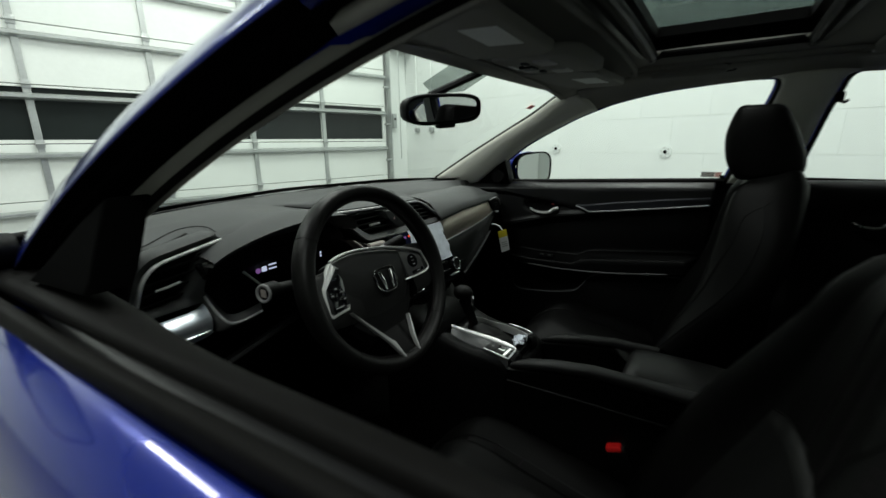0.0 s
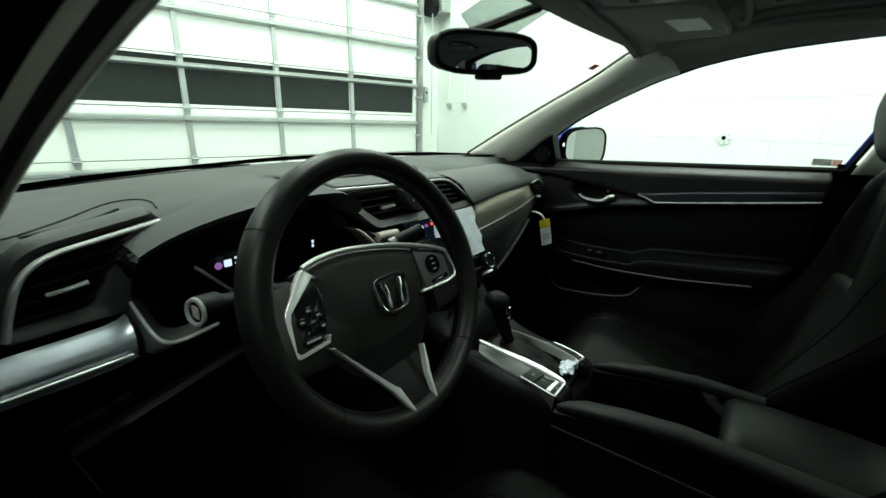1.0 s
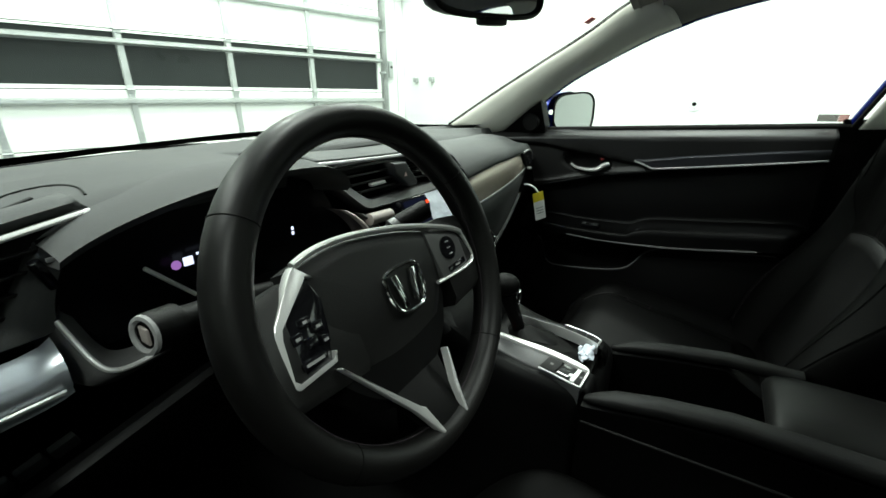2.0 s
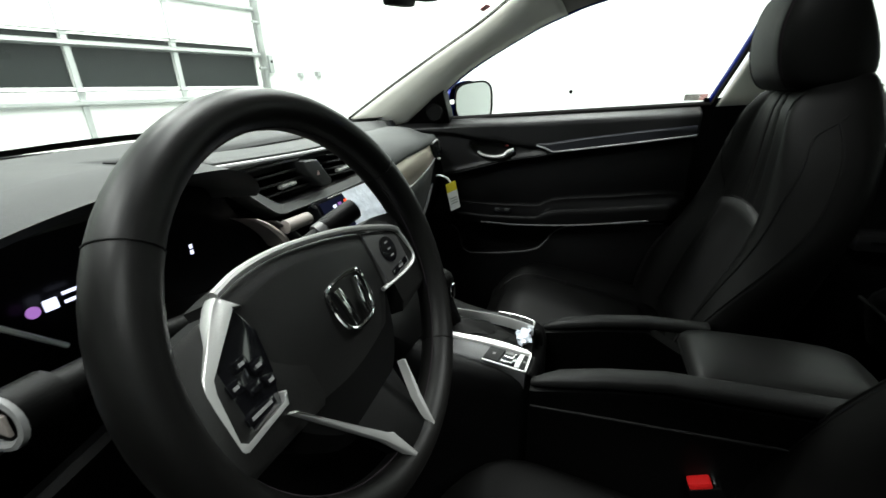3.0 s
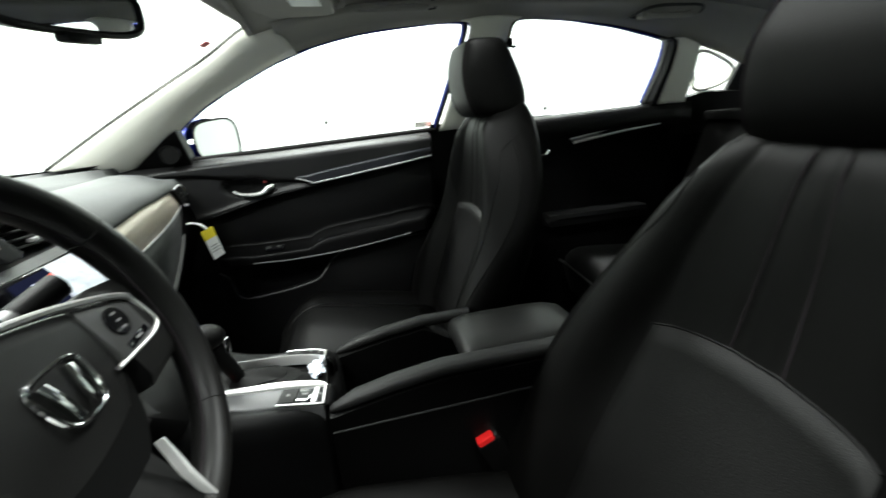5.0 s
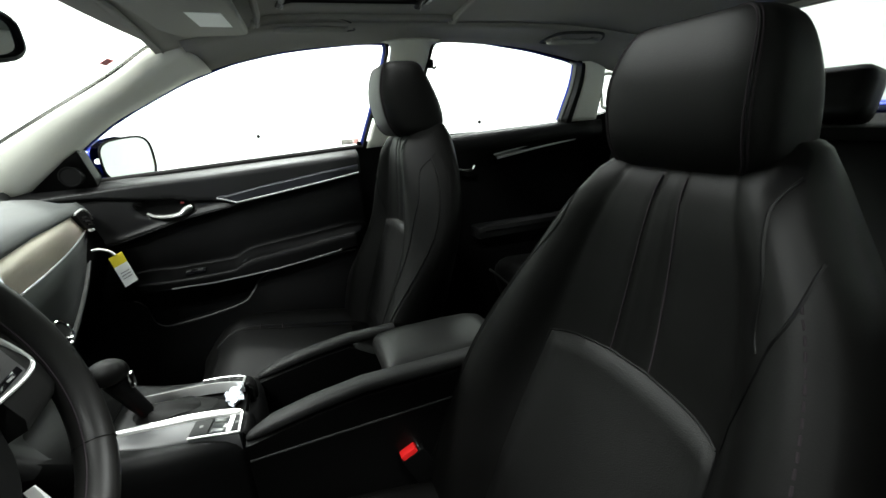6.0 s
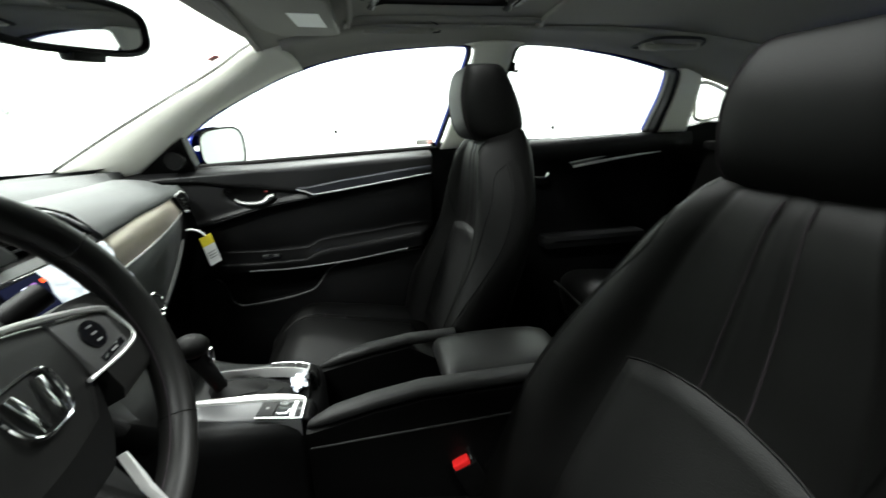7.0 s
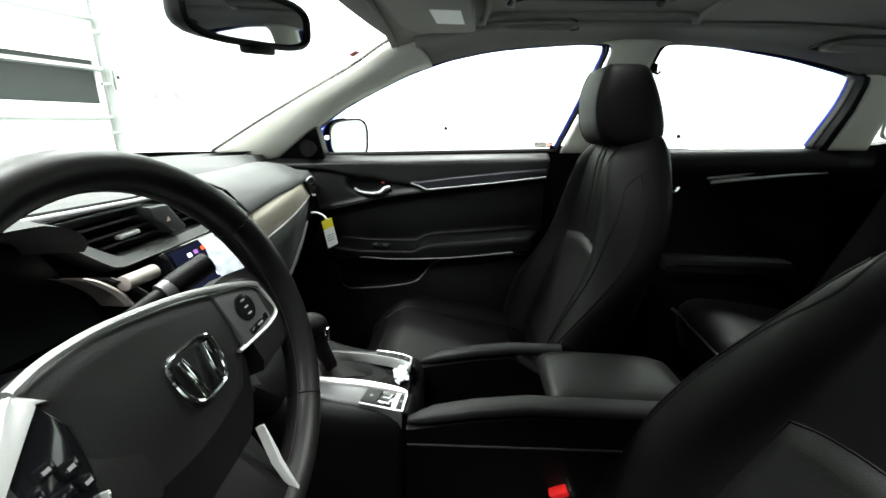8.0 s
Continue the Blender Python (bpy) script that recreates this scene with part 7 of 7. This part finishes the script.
# seat belt buckle
buckle = thing("belt_buckle", "black seat belt buckle with red release button", "belt buckle")
buckle.matrix_world = Matrix.Translation((-0.128, -0.362, 0.538)) @ Euler((radians(-24), 0, 0)).to_matrix().to_4x4()
part("body", box(bmesh.new(), (0, 0, -0.035), (0.022, 0.044, 0.07), 0.005), HARD, buckle)
part("release_button", box(bmesh.new(), (0, 0.004, 0.003), (0.018, 0.030, 0.013), 0.004), RED, buckle, "red release button")
part("slot_edge", box(bmesh.new(), (0, -0.0145, 0.003), (0.017, 0.004, 0.008), 0.001), CHROME, buckle, "steel slot edge")
part("stalk", box(bmesh.new(), (0, 0, -0.13), (0.008, 0.03, 0.16), 0.002), HARD, buckle)

# rear bench
bench = thing("bench_seat", "black leather rear bench seat", "car seat")
bm = bmesh.new()
rows = []
for i in range(25):
    x = -0.61 + 1.22 * i / 24
    bump = 0.02 * math.cos(x / 0.61 * math.pi * 2)
    e = max(0.0, (abs(x) - 0.56) / 0.05) ** 2
    prof = [(-0.905, 0.40), (-0.885, 0.46), (-0.874, 0.51), (-0.882, 0.54), (-0.90, 0.557), (-0.93, 0.566), (-1.0, 0.563), (-1.08, 0.555), (-1.18, 0.54), (-1.33, 0.50), (-1.36, 0.46)]
    rows.append([(x, y - 0.02 * e, z + 0.012 + bump * 0.4 - 0.02 * e) for y, z in prof])
part("cushion", loft(bm, rows, cap=True), INSERT, bench, "", 60)
# paler leather roll put on to paint the cushion's brightly lit edge
part("lit_edge", tube(bmesh.new(), [(-0.60 + 0.05 * i, -0.8735, 0.524 + 0.008 * math.cos((-0.60 + 0.05 * i) / 0.61 * math.pi * 2)) for i in range(25)], 0.005, 8), ARM, bench, "paler tube for the lit front edge of the cushion")
bm = bmesh.new()
rows = []
for i in range(25):
    x = -0.66 + 1.32 * i / 24
    b = -0.02 * math.cos(x / 0.66 * math.pi * 2)
    rows.append([(x, -1.30, 0.48), (x, -1.33 + b, 0.62), (x, -1.42 + b, 0.85), (x, -1.47, 0.955), (x, -1.50, 0.985), (x, -1.56, 0.97)])
part("backrest", loft(bm, rows), LEATHER, bench, "", 60)
for x in (-0.37, 0.0, 0.37):
    bm = bmesh.new()
    box(bm, (x, -1.52, 1.03 if x else 1.06), (0.23 if x else 0.2, 0.09, 0.13), 0.035, Euler((radians(15), 0, 0)).to_matrix(), 4)
    part("headrest", bm, LEATHER, bench, "black leather rear headrest", 60)

# upper belt guide on the passenger's pillar
guide = thing("belt_guide", "small black seat belt guide on the pillar", "belt guide")
part("plate", box(bmesh.new(), (0.606, -0.700, 1.236), (0.012, 0.022, 0.026), 0.004), HARD, guide)
part("hook", tube(bmesh.new(), [(0.602, -0.700, 1.228), (0.600, -0.712, 1.222), (0.600, -0.718, 1.228)], 0.004, 6), HARD, guide)

# ---- blocks of the side wall: each proud of its joints ----
BW, BH = 0.61, 0.345
bm = bmesh.new()
box(bm, (0, 0, 0), (0.016, BW - 0.0006, BH - 0.002), 0.0006, seg=1)
block_mesh = bpy.data.meshes.new("block")
bm.to_mesh(block_mesh)
bm.free()
block_mesh.materials.append(WALL)
for r in range(12):
    n = 0
    y = Y1 - 0.02 - (BW / 2 if r % 2 else BW)
    while y > Y0 + 0.3 and n < 19:
        ob = new("block", block_mesh)
        ob.matrix_world = ROOM @ pose(X1 + 0.006 + random.uniform(-0.0004, 0.0004), y + BW / 2, BH * r + BH / 2 - 0.03)
        ob.parent = wall_right
        ob.matrix_parent_inverse = wall_right.matrix_world.inverted()
        y -= BW
        n += 1
